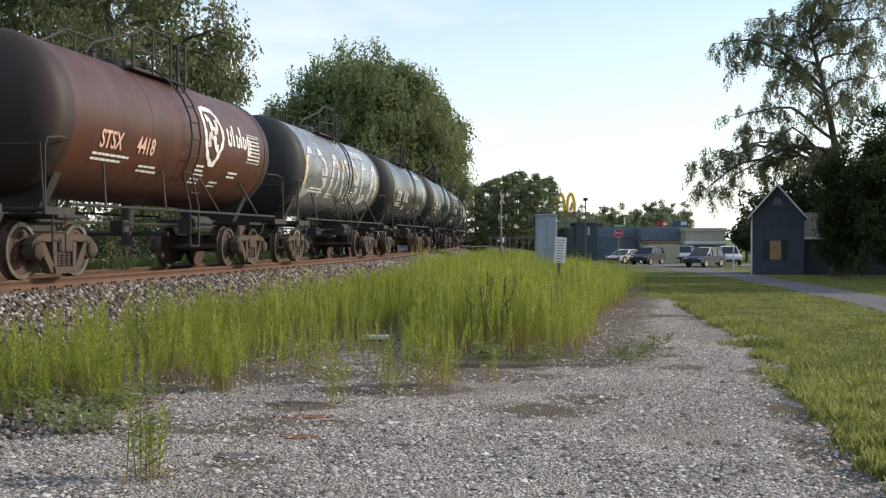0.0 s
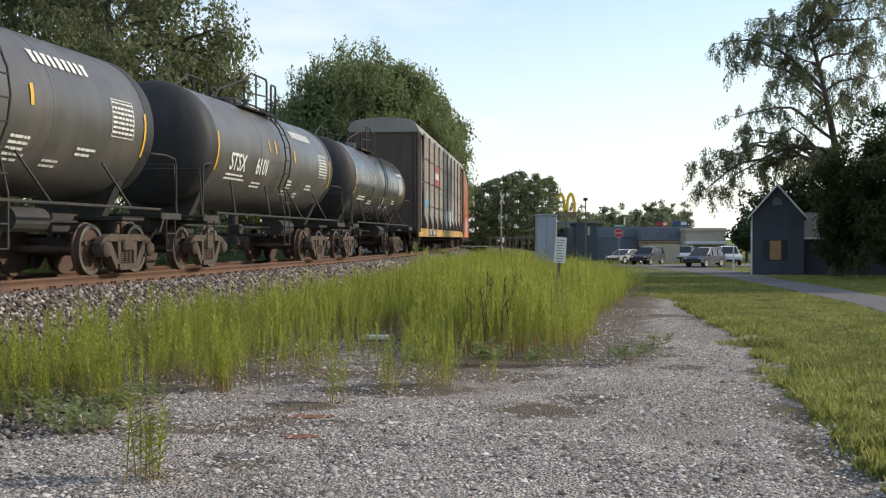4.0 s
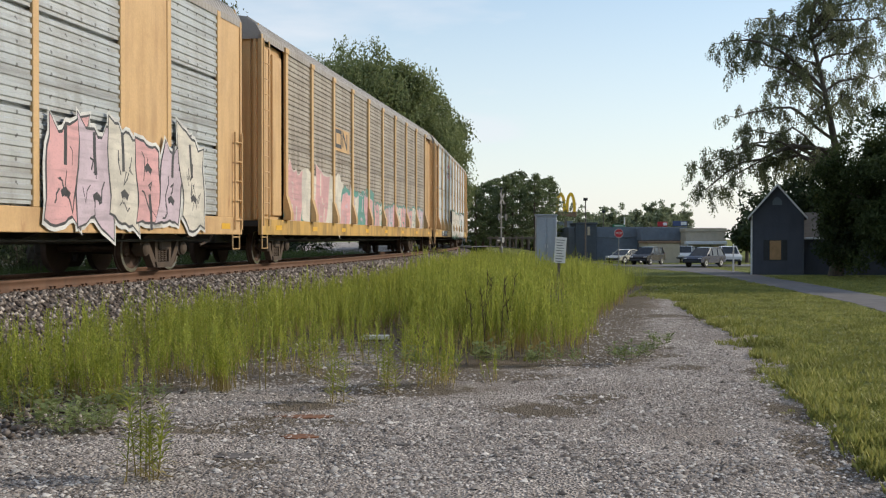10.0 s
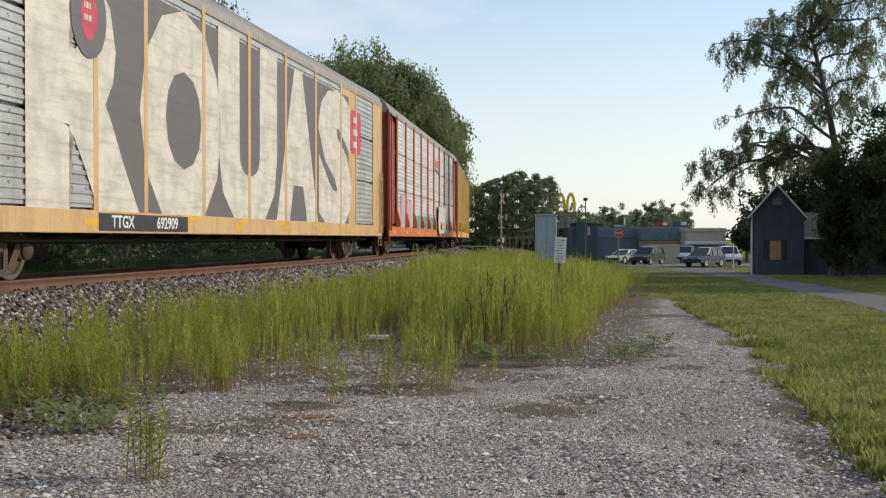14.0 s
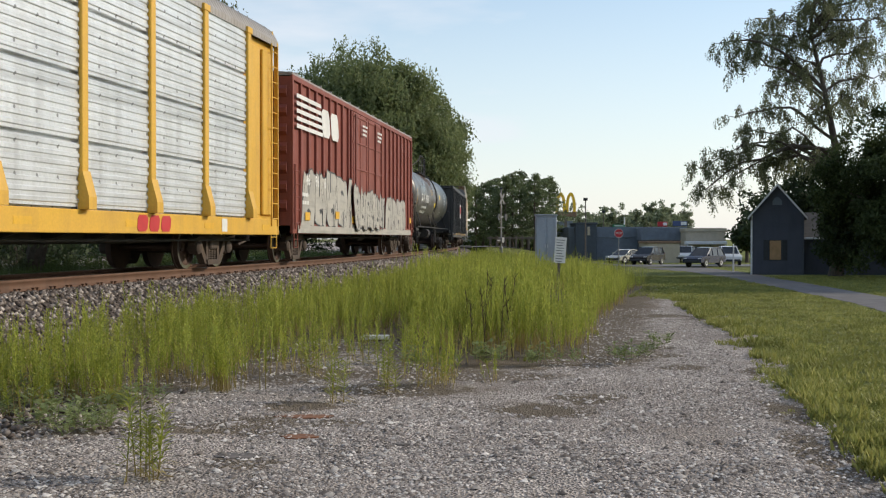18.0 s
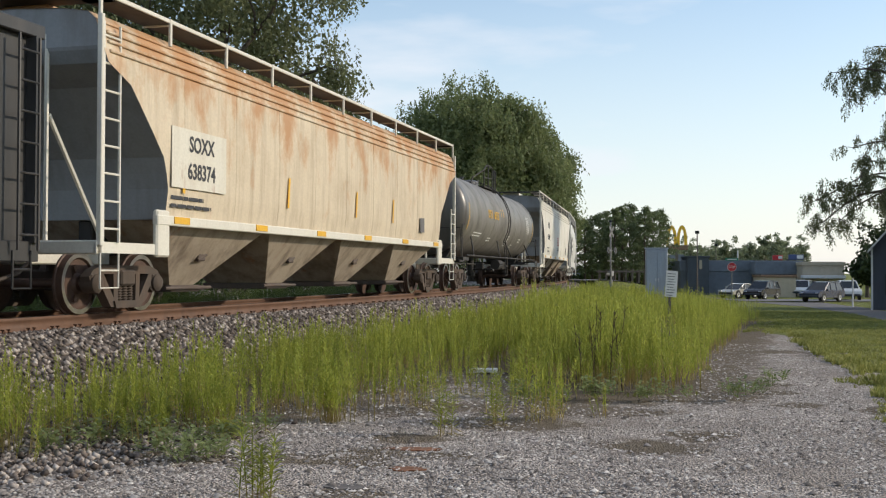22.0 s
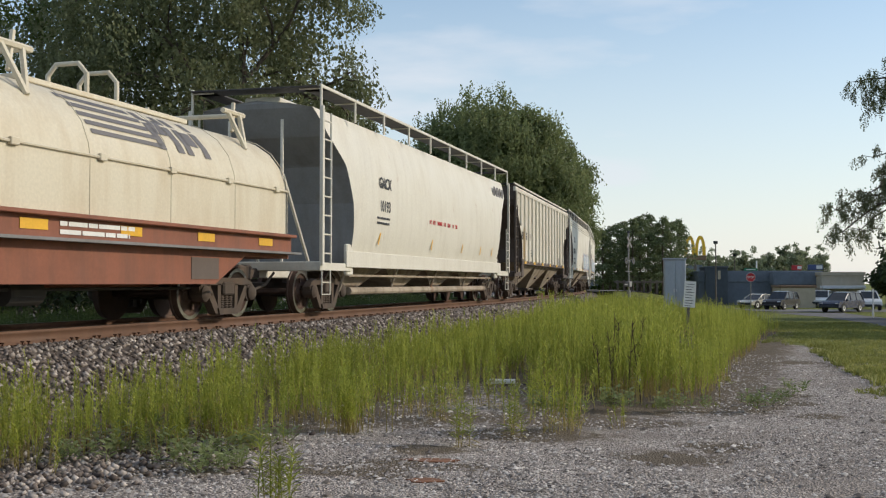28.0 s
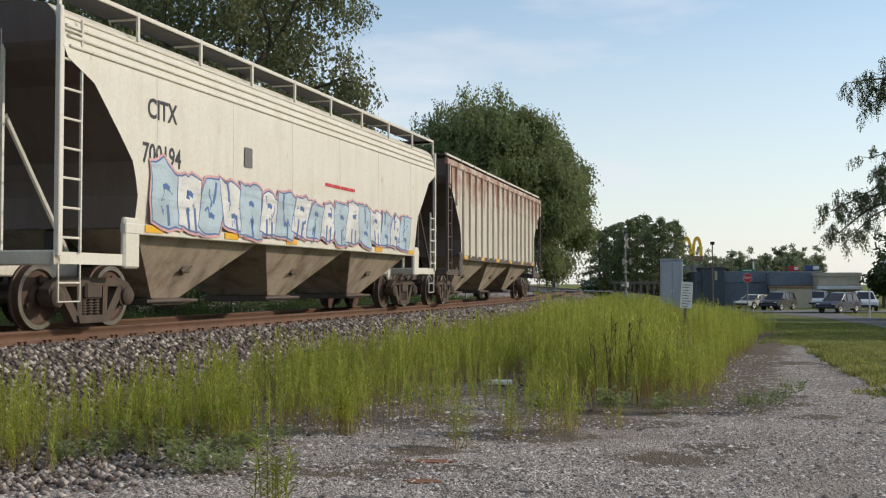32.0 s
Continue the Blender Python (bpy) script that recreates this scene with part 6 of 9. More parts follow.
def x_rack_d(car, W, B):
    y = -W - 0.03
    x, z = -B + 7.6, 3.5
    part("emblem_panel", Geo().box(x - 0.2, x + 1.9, y - 0.003, y, z - 0.15, z + 0.55), P_TAN, car)
    ribbon(car, [(x + 0.7, z + 0.45), (x, z + 0.45), (x, z), (x + 0.7, z), (x + 0.7, z + 0.45)], 0.12, y - 0.007, G_BLACK)
    ribbon(car, [(x + 0.95, z), (x + 0.95, z + 0.45), (x + 1.5, z), (x + 1.5, z + 0.45)], 0.12, y - 0.007, G_BLACK)
    scrawl(car, -B + 2.2, -B + 13.4, 1.1, 2.25, y + 0.008, 9, G_TEAL, G_TEAL, None, 68, spiky=0.5, inner=1)
    scrawl(car, -B + 2.2, -B + 8.2, 0.95, 2.5, y, 4, (G_PINK, G_CREAM), G_CREAM, None, 24, spiky=0.7)
    scrawl(car, -B + 8.4, -B + 13.2, 0.95, 2.0, y, 4, (G_PINK, G_CREAM, G_TEAL), G_LILAC, None, 25, spiky=0.7)
    scrawl(car, -B + 13.6, -B + 24.6, 0.95, 1.9, y, 12, (G_PINK, G_CREAM, G_PINK, G_LILAC), G_TEAL, G_TEAL, 26, spiky=0.5, inner=5)


def x_rack_e(car, W, B):
    y = -W - 0.03
    x, z = -B + 9.0, 4.2
    ribbon(car, [(x + 0.85, z + 0.62), (x + 0.1, z + 0.62), (x, z + 0.5), (x, z + 0.12), (x + 0.1, z), (x + 0.85, z), (x + 0.85, z + 0.62)], 0.13, y - 0.006, M_CNRED)
    ribbon(car, [(x + 1.05, z), (x + 1.05, z + 0.62), (x + 1.65, z), (x + 1.65, z + 0.62)], 0.13, y - 0.006, M_CNRED)
    scrawl(car, -B + 11.2, -B + 17.2, 0.8, 2.2, y - 0.1, 5, G_CREAM, G_BLACK, G_GREEN, 34, spiky=0.4, inner=5)
    scrawl(car, -B + 17.5, -B + 23.2, 1.2, 2.4, y - 0.09, 6, G_GREEN, G_GREEN, None, 69, spiky=0.3, inner=1)
    sprayed_word(car, "NOZIK", -B + 17.7, -B + 23.0, 0.78, 2.25, y - 0.1, G_WHITE, G_BLACK, None, 0.06)
    for k in range(3):
        tag(car, -B + 18.2 + k * 1.6, -B + 18.9 + k * 1.6, 1.2, 1.9, y - 0.116, G_BLUE, 36 + k)
    tag(car, -B + 23.4, -B + 25.0, 1.4, 2.0, y - 0.02, G_GREY, 40)
    tag(car, -B + 23.4, -B + 25.0, 1.2, 1.6, y - 0.02, G_GREY, 41)


def x_rack_f(car, W, B):
    y = -W - 0.03
    part("spray_halo", Geo().box(-B + 5.2, -B + 22.2, y + 0.002, y + 0.005, 0.9, 5.15), G_GREY, car, "dark grey sprayed background")
    sprayed_word(car, "ROUAS", -B + 3.0, -B + 22.6, 1.02, 5.2, y, G_CREAM, None, None, 0.07)
    for rad, mat, dy in ((0.62, G_GREY, 0.017), (0.36, M_CNRED, 0.02)):
        disc = [(-B + 4.9 + rad * math.cos(k * 0.3927) * (0.8 if dy > 0.018 else 1), 4.3 + rad * 1.15 * math.sin(k * 0.3927)) for k in range(16)]
        part("emblem_disc", Geo().prism(disc, "y", y - dy - 0.002, y - dy), mat, car)
    bars(car, -B + 4.72, y - 0.024, 4.5, 0.34, 2, G_CREAM, 31, 0.1, 0.2)
    for k in range(6):
        part("reflector", Geo().box(-B + 6 + k * 3, -B + 6.6 + k * 3, y - 0.016, y - 0.012, 1.0, 1.1), M_YELLOW, car)
    x = -B + 22.5
    part("emblem_panel", Geo().prism([(x + 0.1, 3.4), (x + 1.1, 3.4), (x + 1.3, 3.6), (x + 1.3, 4.6), (x + 1.1, 4.8), (x + 0.1, 4.8), (x - 0.1, 4.6), (x - 0.1, 3.6)], "y", y - 0.008, y - 0.004), M_CNRED, car)
    bars(car, x + 0.3, y - 0.009, 4.6, 0.6, 3, M_WHITE, 4, 0.2, 0.4)


def x_rack_g(car, W, B):
    y = -W - 0.03
    x = -B + 15.4
    blocks(car, 4, x, x + 2.3, 4.3, 4.75, y, P_ORANGE, 0.25)
    ribbon(car, [(x - 0.1, 4.2), (x + 2.2, 4.12)], 0.1, y, G_BLACK)
    scrawl(car, -B + 16.4, -B + 20.6, 0.85, 2.4, y - 0.1, 3, G_CREAM, G_BLACK, None, 44, spiky=0.35)
    tag(car, -B + 21.0, -B + 24.6, 1.3, 2.2, y - 0.02, G_CREAM, 45)
    scrawl(car, -B + 3.2, -B + 6.5, 1.0, 2.3, y, 4, G_LILAC, G_PINK, None, 46, spiky=0.45)
    scrawl(car, -B + 8.0, -B + 14.5, 0.9, 1.7, y, 6, G_TEAL, G_PALEBLUE, None, 47, spiky=0.45)


def x_rack_h(car, W, B):
    y = -W - 0.03
    blocks(car, 3, -B + 7.2, -B + 9.3, 3.4, 4.2, y, M_DARKNAVY, 0.0, gap=0.25)
    blocks(car, 3, -B + 19.2, -B + 20.7, 0.78, 1.08, -W - 0.046, M_RED, 0.1)
    part("placard", Geo().box(-B + 23.3, -B + 23.6, -W - 0.05, -W - 0.045, 0.8, 1.08), M_WHITE, car)


def x_box(car, W, B, z0, z1):
    y = -W - 0.02
    for k in range(5):
        z = 4.5 - k * 0.2
        part("emblem_bar", Geo().prism([(-B + 0.35 + 0.0 * k, z), (-B + 2.9 + 0.06 * k, z), (-B + 2.95 + 0.06 * k, z - 0.11), (-B + 0.35, z - 0.11)], "y", y - 0.004, y), M_WHITE, car)
    blocks(car, 2, -B + 3.0, -B + 5.2, 3.6, 4.4, y - 0.002, M_WHITE, -0.15, "emblem_letter")
    for k, t in enumerate(("46", "96", "60")):
        lettering(t, 0.42, M_WHITE, car, -B + 1.5 + k * 1.0, y, 2.25, 0.9, 0.01)
    bars(car, -B + 0.9, y, 1.9, 0.7, 2, M_WHITE, 5, 0.1, 0.22)
    scrawl(car, -B + 0.9, -B + 9.0, 0.85, 2.6, y, 6, G_OLDCREAM, G_BLACK, None, 51, spiky=0.4, inner=5)
    scrawl(car, -2.4, 2.5, 0.95, 2.2, y - 0.1, 6, G_OLDCREAM, G_BLACK, None, 52, spiky=0.5, inner=6)
    scrawl(car, 3.4, B - 1.8, 0.85, 2.2, y, 4, G_OLDCREAM, G_GREY, None, 53, spiky=0.4, inner=4)
    part("spray_halo", Geo().box(-B + 0.4, B - 0.6, y - 0.026, y - 0.022, 0.8, 1.0), G_OLDCREAM, car, "spray paint along the sill")
    for x in (-1.2, 1.3):
        bars(car, x, y - 0.1, 4.45, 0.8, 3, M_WHITE, 6, 0.07, 0.14)
    for x, z in ((-B + 1.1, 1.15), (-B + 4.6, 1.25), (-B + 6.9, 1.15), (B - 0.9, 1.3)):
        part("reflector", Geo().box(x, x + 0.5, y - 0.03, y - 0.025, z, z + 0.22), M_YELLOW, car)


def x_placards(car, r, zc, cyl):
    for x, a in ((2.6, 12), (0.35, -8)):
        g = Geo()
        on_tank(g, x, x + 0.45, a - 9, a, r, zc, 0.014, 2)
        part("placard", g, M_PLACARD, car, "yellow placard")
    rr = random.Random(8)
    for k in range(13):                  # paint-outs over old lettering
        x, a, w = rr.uniform(-cyl * 0.9, cyl * 0.8), rr.uniform(-36, 22), rr.uniform(0.5, 1.6)
        g = Geo()
        on_tank(g, x, x + w, a, a + rr.uniform(6, 16), r, zc, 0.006 + 0.0006 * k, 3)
        part("repainted_patch", g, P_REPAINT if k % 3 else P_BLACK, car)
    for x, a0, a1, w in ((-0.6, 28, 60, 0.34), (-0.2, 14, 62, 0.22), (0.5, 32, 60, 0.3), (-1.3, 36, 58, 0.5), (1.0, 40, 62, 0.2)):
        tank_stroke(car, [(x, a1), (x + 0.03, (a0 + a1) / 2), (x - 0.02, a0)], w, r, zc, P_SPILL, "brown spill running down from the hatch")


def x_gondola(car, W, B, z0, z1):
    y = -W - 0.045
    bay = (2 * B - 0.2) / 15
    for k, (a, b) in enumerate((("DJ", "40"), ("NX", "015"))):
        x = -B + 0.1 + bay * (1.56 + 0.94 * k)
        lettering(a, 0.42, M_WHITE, car, x, -W + 0.074, 3.0, 0.85, 0.01)
        lettering(b, 0.42, M_WHITE, car, x, -W + 0.074, 2.45, 0.85, 0.01)
    for k, t in enumerate(("LMT 212300", "WT  73700", "UFT  4000")):
        lettering(t, 0.14, M_WHITE, car, -B + 0.1 + bay * 2.5, -W + 0.074, 1.65 - k * 0.19, 0.8, 0.004)
    x = -0.55
    part("emblem_panel", Geo().box(x, x + 0.85, -W - 0.06, -W - 0.05, 2.0, 2.9), M_WHITE, car, "white panel with a red emblem")
    blocks(car, 2, x + 0.1, x + 0.75, 2.3, 2.75, -W - 0.062, M_RED, 0.05)
    for k in range(6):
        part("reflector", Geo().box(-B + 1.4 + k * 2.6, -B + 1.9 + k * 2.6, -W - 0.02, -W - 0.012, z0 - 0.12, z0 + 0.02), M_YELLOW, car)


def sheet_y(z, style="smooth"):
    """Just outside a hopper's side sheet at that height."""
    if style == "round":
        return -1.58 * (1 - (abs(z - 2.55) / 2.35) ** 2.4 * 0.42) - 0.006
    return -float(np.interp(z, [1.66, 1.9, 2.8, 3.8], [1.52, 1.55, 1.57, 1.555])) - 0.005


def car_mark(car, mark, number, x, y, z, size, mat=None, drop=0.62):
    lettering(mark, size, mat or M_DECALBLACK, car, x, y, z, 0.9, 0.008)
    lettering(number, size, mat or M_DECALBLACK, car, x, y, z - drop, 0.9, 0.008)


def seams(car, B, z0, z1, y, n, mat):
    for k in range(n):
        x = -B + 2.4 + (2 * B - 4.8) * k / (n - 1)
        g = Geo()
        line = [(z0 + 0.05, 1.50), (z0 + 0.2, 1.522), (1.9, 1.552), (2.8, 1.572), (z1 - 0.56, 1.557)]
        g.tube([(x, -w + 0.004, z) for z, w in line], 0.008, 5)
        part("weld_seam", g, mat, car)
    for a, b, lo in ((1.585, 1.5, 0.58), (1.555, 1.48, 0.44), (1.525, 1.44, 0.3), (1.46, 1.38, 0.16)):
        part("upper_rail", Geo().box(-B + 0.2, B - 0.2, -a, -b, z1 - lo, z1 - lo + 0.045, 0.01), mat, car)


def x_hop_rust(car, B, z0, z1):
    y = -1.585
    seams(car, B, z0, z1, y, 9, P_RUSTCREAM)
    part("patch", Geo().box(-B + 1.95, -B + 3.85, y - 0.002, y + 0.003, 1.98, 2.95), P_RIBBED, car, "repainted white patch behind the number")
    car_mark(car, "SOXX", "638374", -B + 2.95, -1.592, 2.7, 0.36, drop=0.44)
    bars(car, -B + 2.0, sheet_y(1.85), 1.85, 1.4, 2, M_DECALBLACK, 8, 0.06, 0.13)
    for k, x in enumerate((-B + 2.35, -B + 6.6, -B + 10.6, -B + 13.4)):
        ribbon(car, [(x, 1.9), (x + 0.06, 2.5)], 0.09, y, M_YELLOW, "reflective_stripe")
    part("placard", Geo().box(B - 4.1, B - 3.7, y - 0.004, y, 1.75, 2.15), G_GREY, car)


def x_hop_a(car, B, z0, z1):
    y = -1.585
    seams(car, B, z0, z1, y, 7, P_CREAM)
    car_mark(car, "SHPX", "464649", -B + 4.2, sheet_y(3.1), 3.1, 0.42)
    bars(car, -B + 3.4, sheet_y(1.95), 1.95, 1.2, 2, M_DECALBLACK, 9, 0.06, 0.18)
    bars(car, -0.4, sheet_y(2.6), 2.6, 0.9, 5, M_RED, 10, 0.05, 0.1)
    bars(car, -0.4, sheet_y(2.0), 2.0, 1.0, 2, M_DECALBLACK, 11, 0.04, 0.09)
    part("placard", Geo().box(B - 4.4, B - 4.0, y - 0.004, y, 1.7, 2.15), G_GREY, car)


def x_hop_b(car, B, z0, z1):
    y = -1.6
    car_mark(car, "NAHX", "323196", -B + 3.4, sheet_y(2.55, "round"), 2.95, 0.36, drop=0.5)
    bars(car, -B + 2.9, sheet_y(2.15, "round"), 2.15, 1.0, 3, M_DECALBLACK, 12, 0.05, 0.1)


def x_hop_c(car, B, z0, z1):
    bars(car, -B + 3.0, sheet_y(2.9, "round"), 2.9, 1.0, 3, M_DECALBLACK, 13, 0.1, 0.25)
    bars(car, -B + 4.6, sheet_y(2.6, "round"), 2.6, 0.7, 3, M_RED, 14, 0.08, 0.14)


def x_coil(car, B):
    def hood_y(z):
        return -0.012 - float(np.interp(z, [1.56, 2.35, 2.55, 2.85, 3.12, 3.32, 3.44], [1.5, 1.5, 1.47, 1.36, 1.15, 0.85, 0.45]))

    def painted(x0, x1, z0, z1, lean=0.0):
        g, n = Geo(), 6
        zs = [z0 + (z1 - z0) * k / n for k in range(n + 1)]
        g.strip([(x0 + lean * (z1 - z), hood_y(z), z) for z in zs], [(x1 + lean * (z1 - z), hood_y(z), z) for z in zs])
        return g
    for x0 in (2.1, -6.55):
        for k in range(5):
            z = 3.26 - k * 0.12
            part("emblem_bar", painted(x0 + 0.07 * k, x0 + 1.75 + 0.09 * k, z - 0.065, z), G_GREY, car)
        for k in range(2):
            a = x0 + 1.85 + k * 0.85
            g = painted(a, a + 0.2, 2.7, 3.27, 0.35)
            h = painted(a + 0.55, a + 0.75, 2.7, 3.27, 0.35)
            g.add(h.v, h.f)
            h = painted(a + 0.2, a + 0.55, 2.86 if k else 2.95, 3.08 if k else 3.18, 0.35)
            g.add(h.v, h.f)
            part("emblem_letter", g, G_GREY, car)
    lettering("KR", 0.34, M_WHITE, car, -B + 4.0, -1.49, 1.38, 1.0, 0.008)
    lettering("628549", 0.34, M_WHITE, car, -B + 5.6, -1.49, 1.38, 1.0, 0.008)
    bars(car, 1.6, -1.49, 1.45, 1.8, 2, M_WHITE, 15, 0.06, 0.11)
    part("stencil_frame", Geo().box(5.0, 5.9, -1.49, -1.485, 0.7, 1.05), P_POSTSHADE, car)


def x_hop_d(car, B, z0, z1):
    y = -1.6
    car_mark(car, "GACX", "10193", -B + 4.0, sheet_y(2.55, "round"), 3.0, 0.36, drop=0.55)
    bars(car, -B + 3.4, sheet_y(2.2, "round"), 2.2, 1.2, 2, M_DECALBLACK, 16, 0.05, 0.12)
    x = -1.5
    for t in ("DO", "NOT", "HAMMER", "ON", "SIDES", "OF", "CAR"):
        w = 0.112 * len(t)
        lettering(t, 0.16, M_RED, car, x + w / 2, sheet_y(2.3, "round"), 2.3, 0.85, 0.003)
        x += w + 0.08
    for x in (-B + 3.6, -1.2, 2.2, 4.6, 6.3):
        ribbon(car, [(x, 1.55), (x + 0.28, 2.0)], 0.07, y + 0.06, M_YELLOW, "reflective_stripe")
    blocks(car, 4, B - 2.5, B - 0.75, 3.5, 4.0, -1.46, G_GREY, 0.1, gap=0.28)


def x_hop_e(car, B, z0, z1):
    y = -1.515
    for k, t in enumerate(("AEX", "167", "89")):
        lettering(t, 0.42, M_DECALBLACK, car, -B + 1.9 + k * 0.95, y, 2.5, 0.75, 0.008)
    bars(car, -B + 4.1, y, 2.0, 0.6, 3, M_DECALBLACK, 17, 0.04, 0.11)
    ribbon(car, [(-B + 2.2, 1.6), (-B + 2.2, 2.8)], 0.1, y, M_YELLOW, "reflective_stripe")
    part("placard", Geo().box(B - 4.0, B - 3.6, y - 0.004, y, 1.4, 1.85), G_GREY, car)


def x_hop_f(car, B, z0, z1):
    y = -1.585
    seams(car, B, z0, z1, y, 6, P_CREAM)
    car_mark(car, "CEFX", "352448", -B + 2.85, sheet_y(3.05), 3.05, 0.42, drop=0.62)
    bars(car, -B + 2.6, sheet_y(2.05), 2.05, 1.2, 2, M_DECALBLACK, 18, 0.08, 0.25)
    bars(car, 1.2, sheet_y(2.35), 2.35, 1.6, 1, M_RED, 19, 0.08)
    scrawl(car, 1.6, 6.9, 1.5, 2.4, y, 8, (G_WHITE, G_PALEBLUE), G_NAVY, G_LILAC, 61, spiky=0.5, inner=4)


def x_hop_g(car, B, z0, z1):
    y = -1.585
    seams(car, B, z0, z1, y, 6, P_CREAM)
    car_mark(car, "CITX", "700194", -B + 2.55, sheet_y(3.25), 3.25, 0.42, drop=0.68)
    part("stencil_frame", Geo().box(-B + 5.3, -B + 5.6, y - 0.003, y, 2.7, 3.05), G_GREY, car)
    bars(car, 0.4, sheet_y(2.75), 2.75, 1.8, 1, M_RED, 20, 0.07)
    scrawl(car, -B + 2.3, B - 2.6, 1.5, 2.35, y, 17, (G_PALEBLUE, G_WHITE), G_NAVY, G_PINK, 62, spiky=0.5, inner=4)


M_PLACARD = plain("yellow_placard", (0.75, 0.55, 0.02), 0.5, vary=0.08)


def coupled(car, s0, s1):
    CARS.append((car, s1 - s0, (s0 + s1) / 2))


E_ = [1.6, 14.8, 27.7, 41.2, 54.2, 67.2, 80.8, 94.2, 107.2, 120.3, 148.5, 177.3, 205.2, 234.0, 262.6, 290.9, 319.3, 347.6, 367.8, 384.8, 401.9, 423.1, 441.6, 462.8,
      476.5, 490.4, 509.4, 529.3, 547.6, 566.2, 584.7, 603.2]


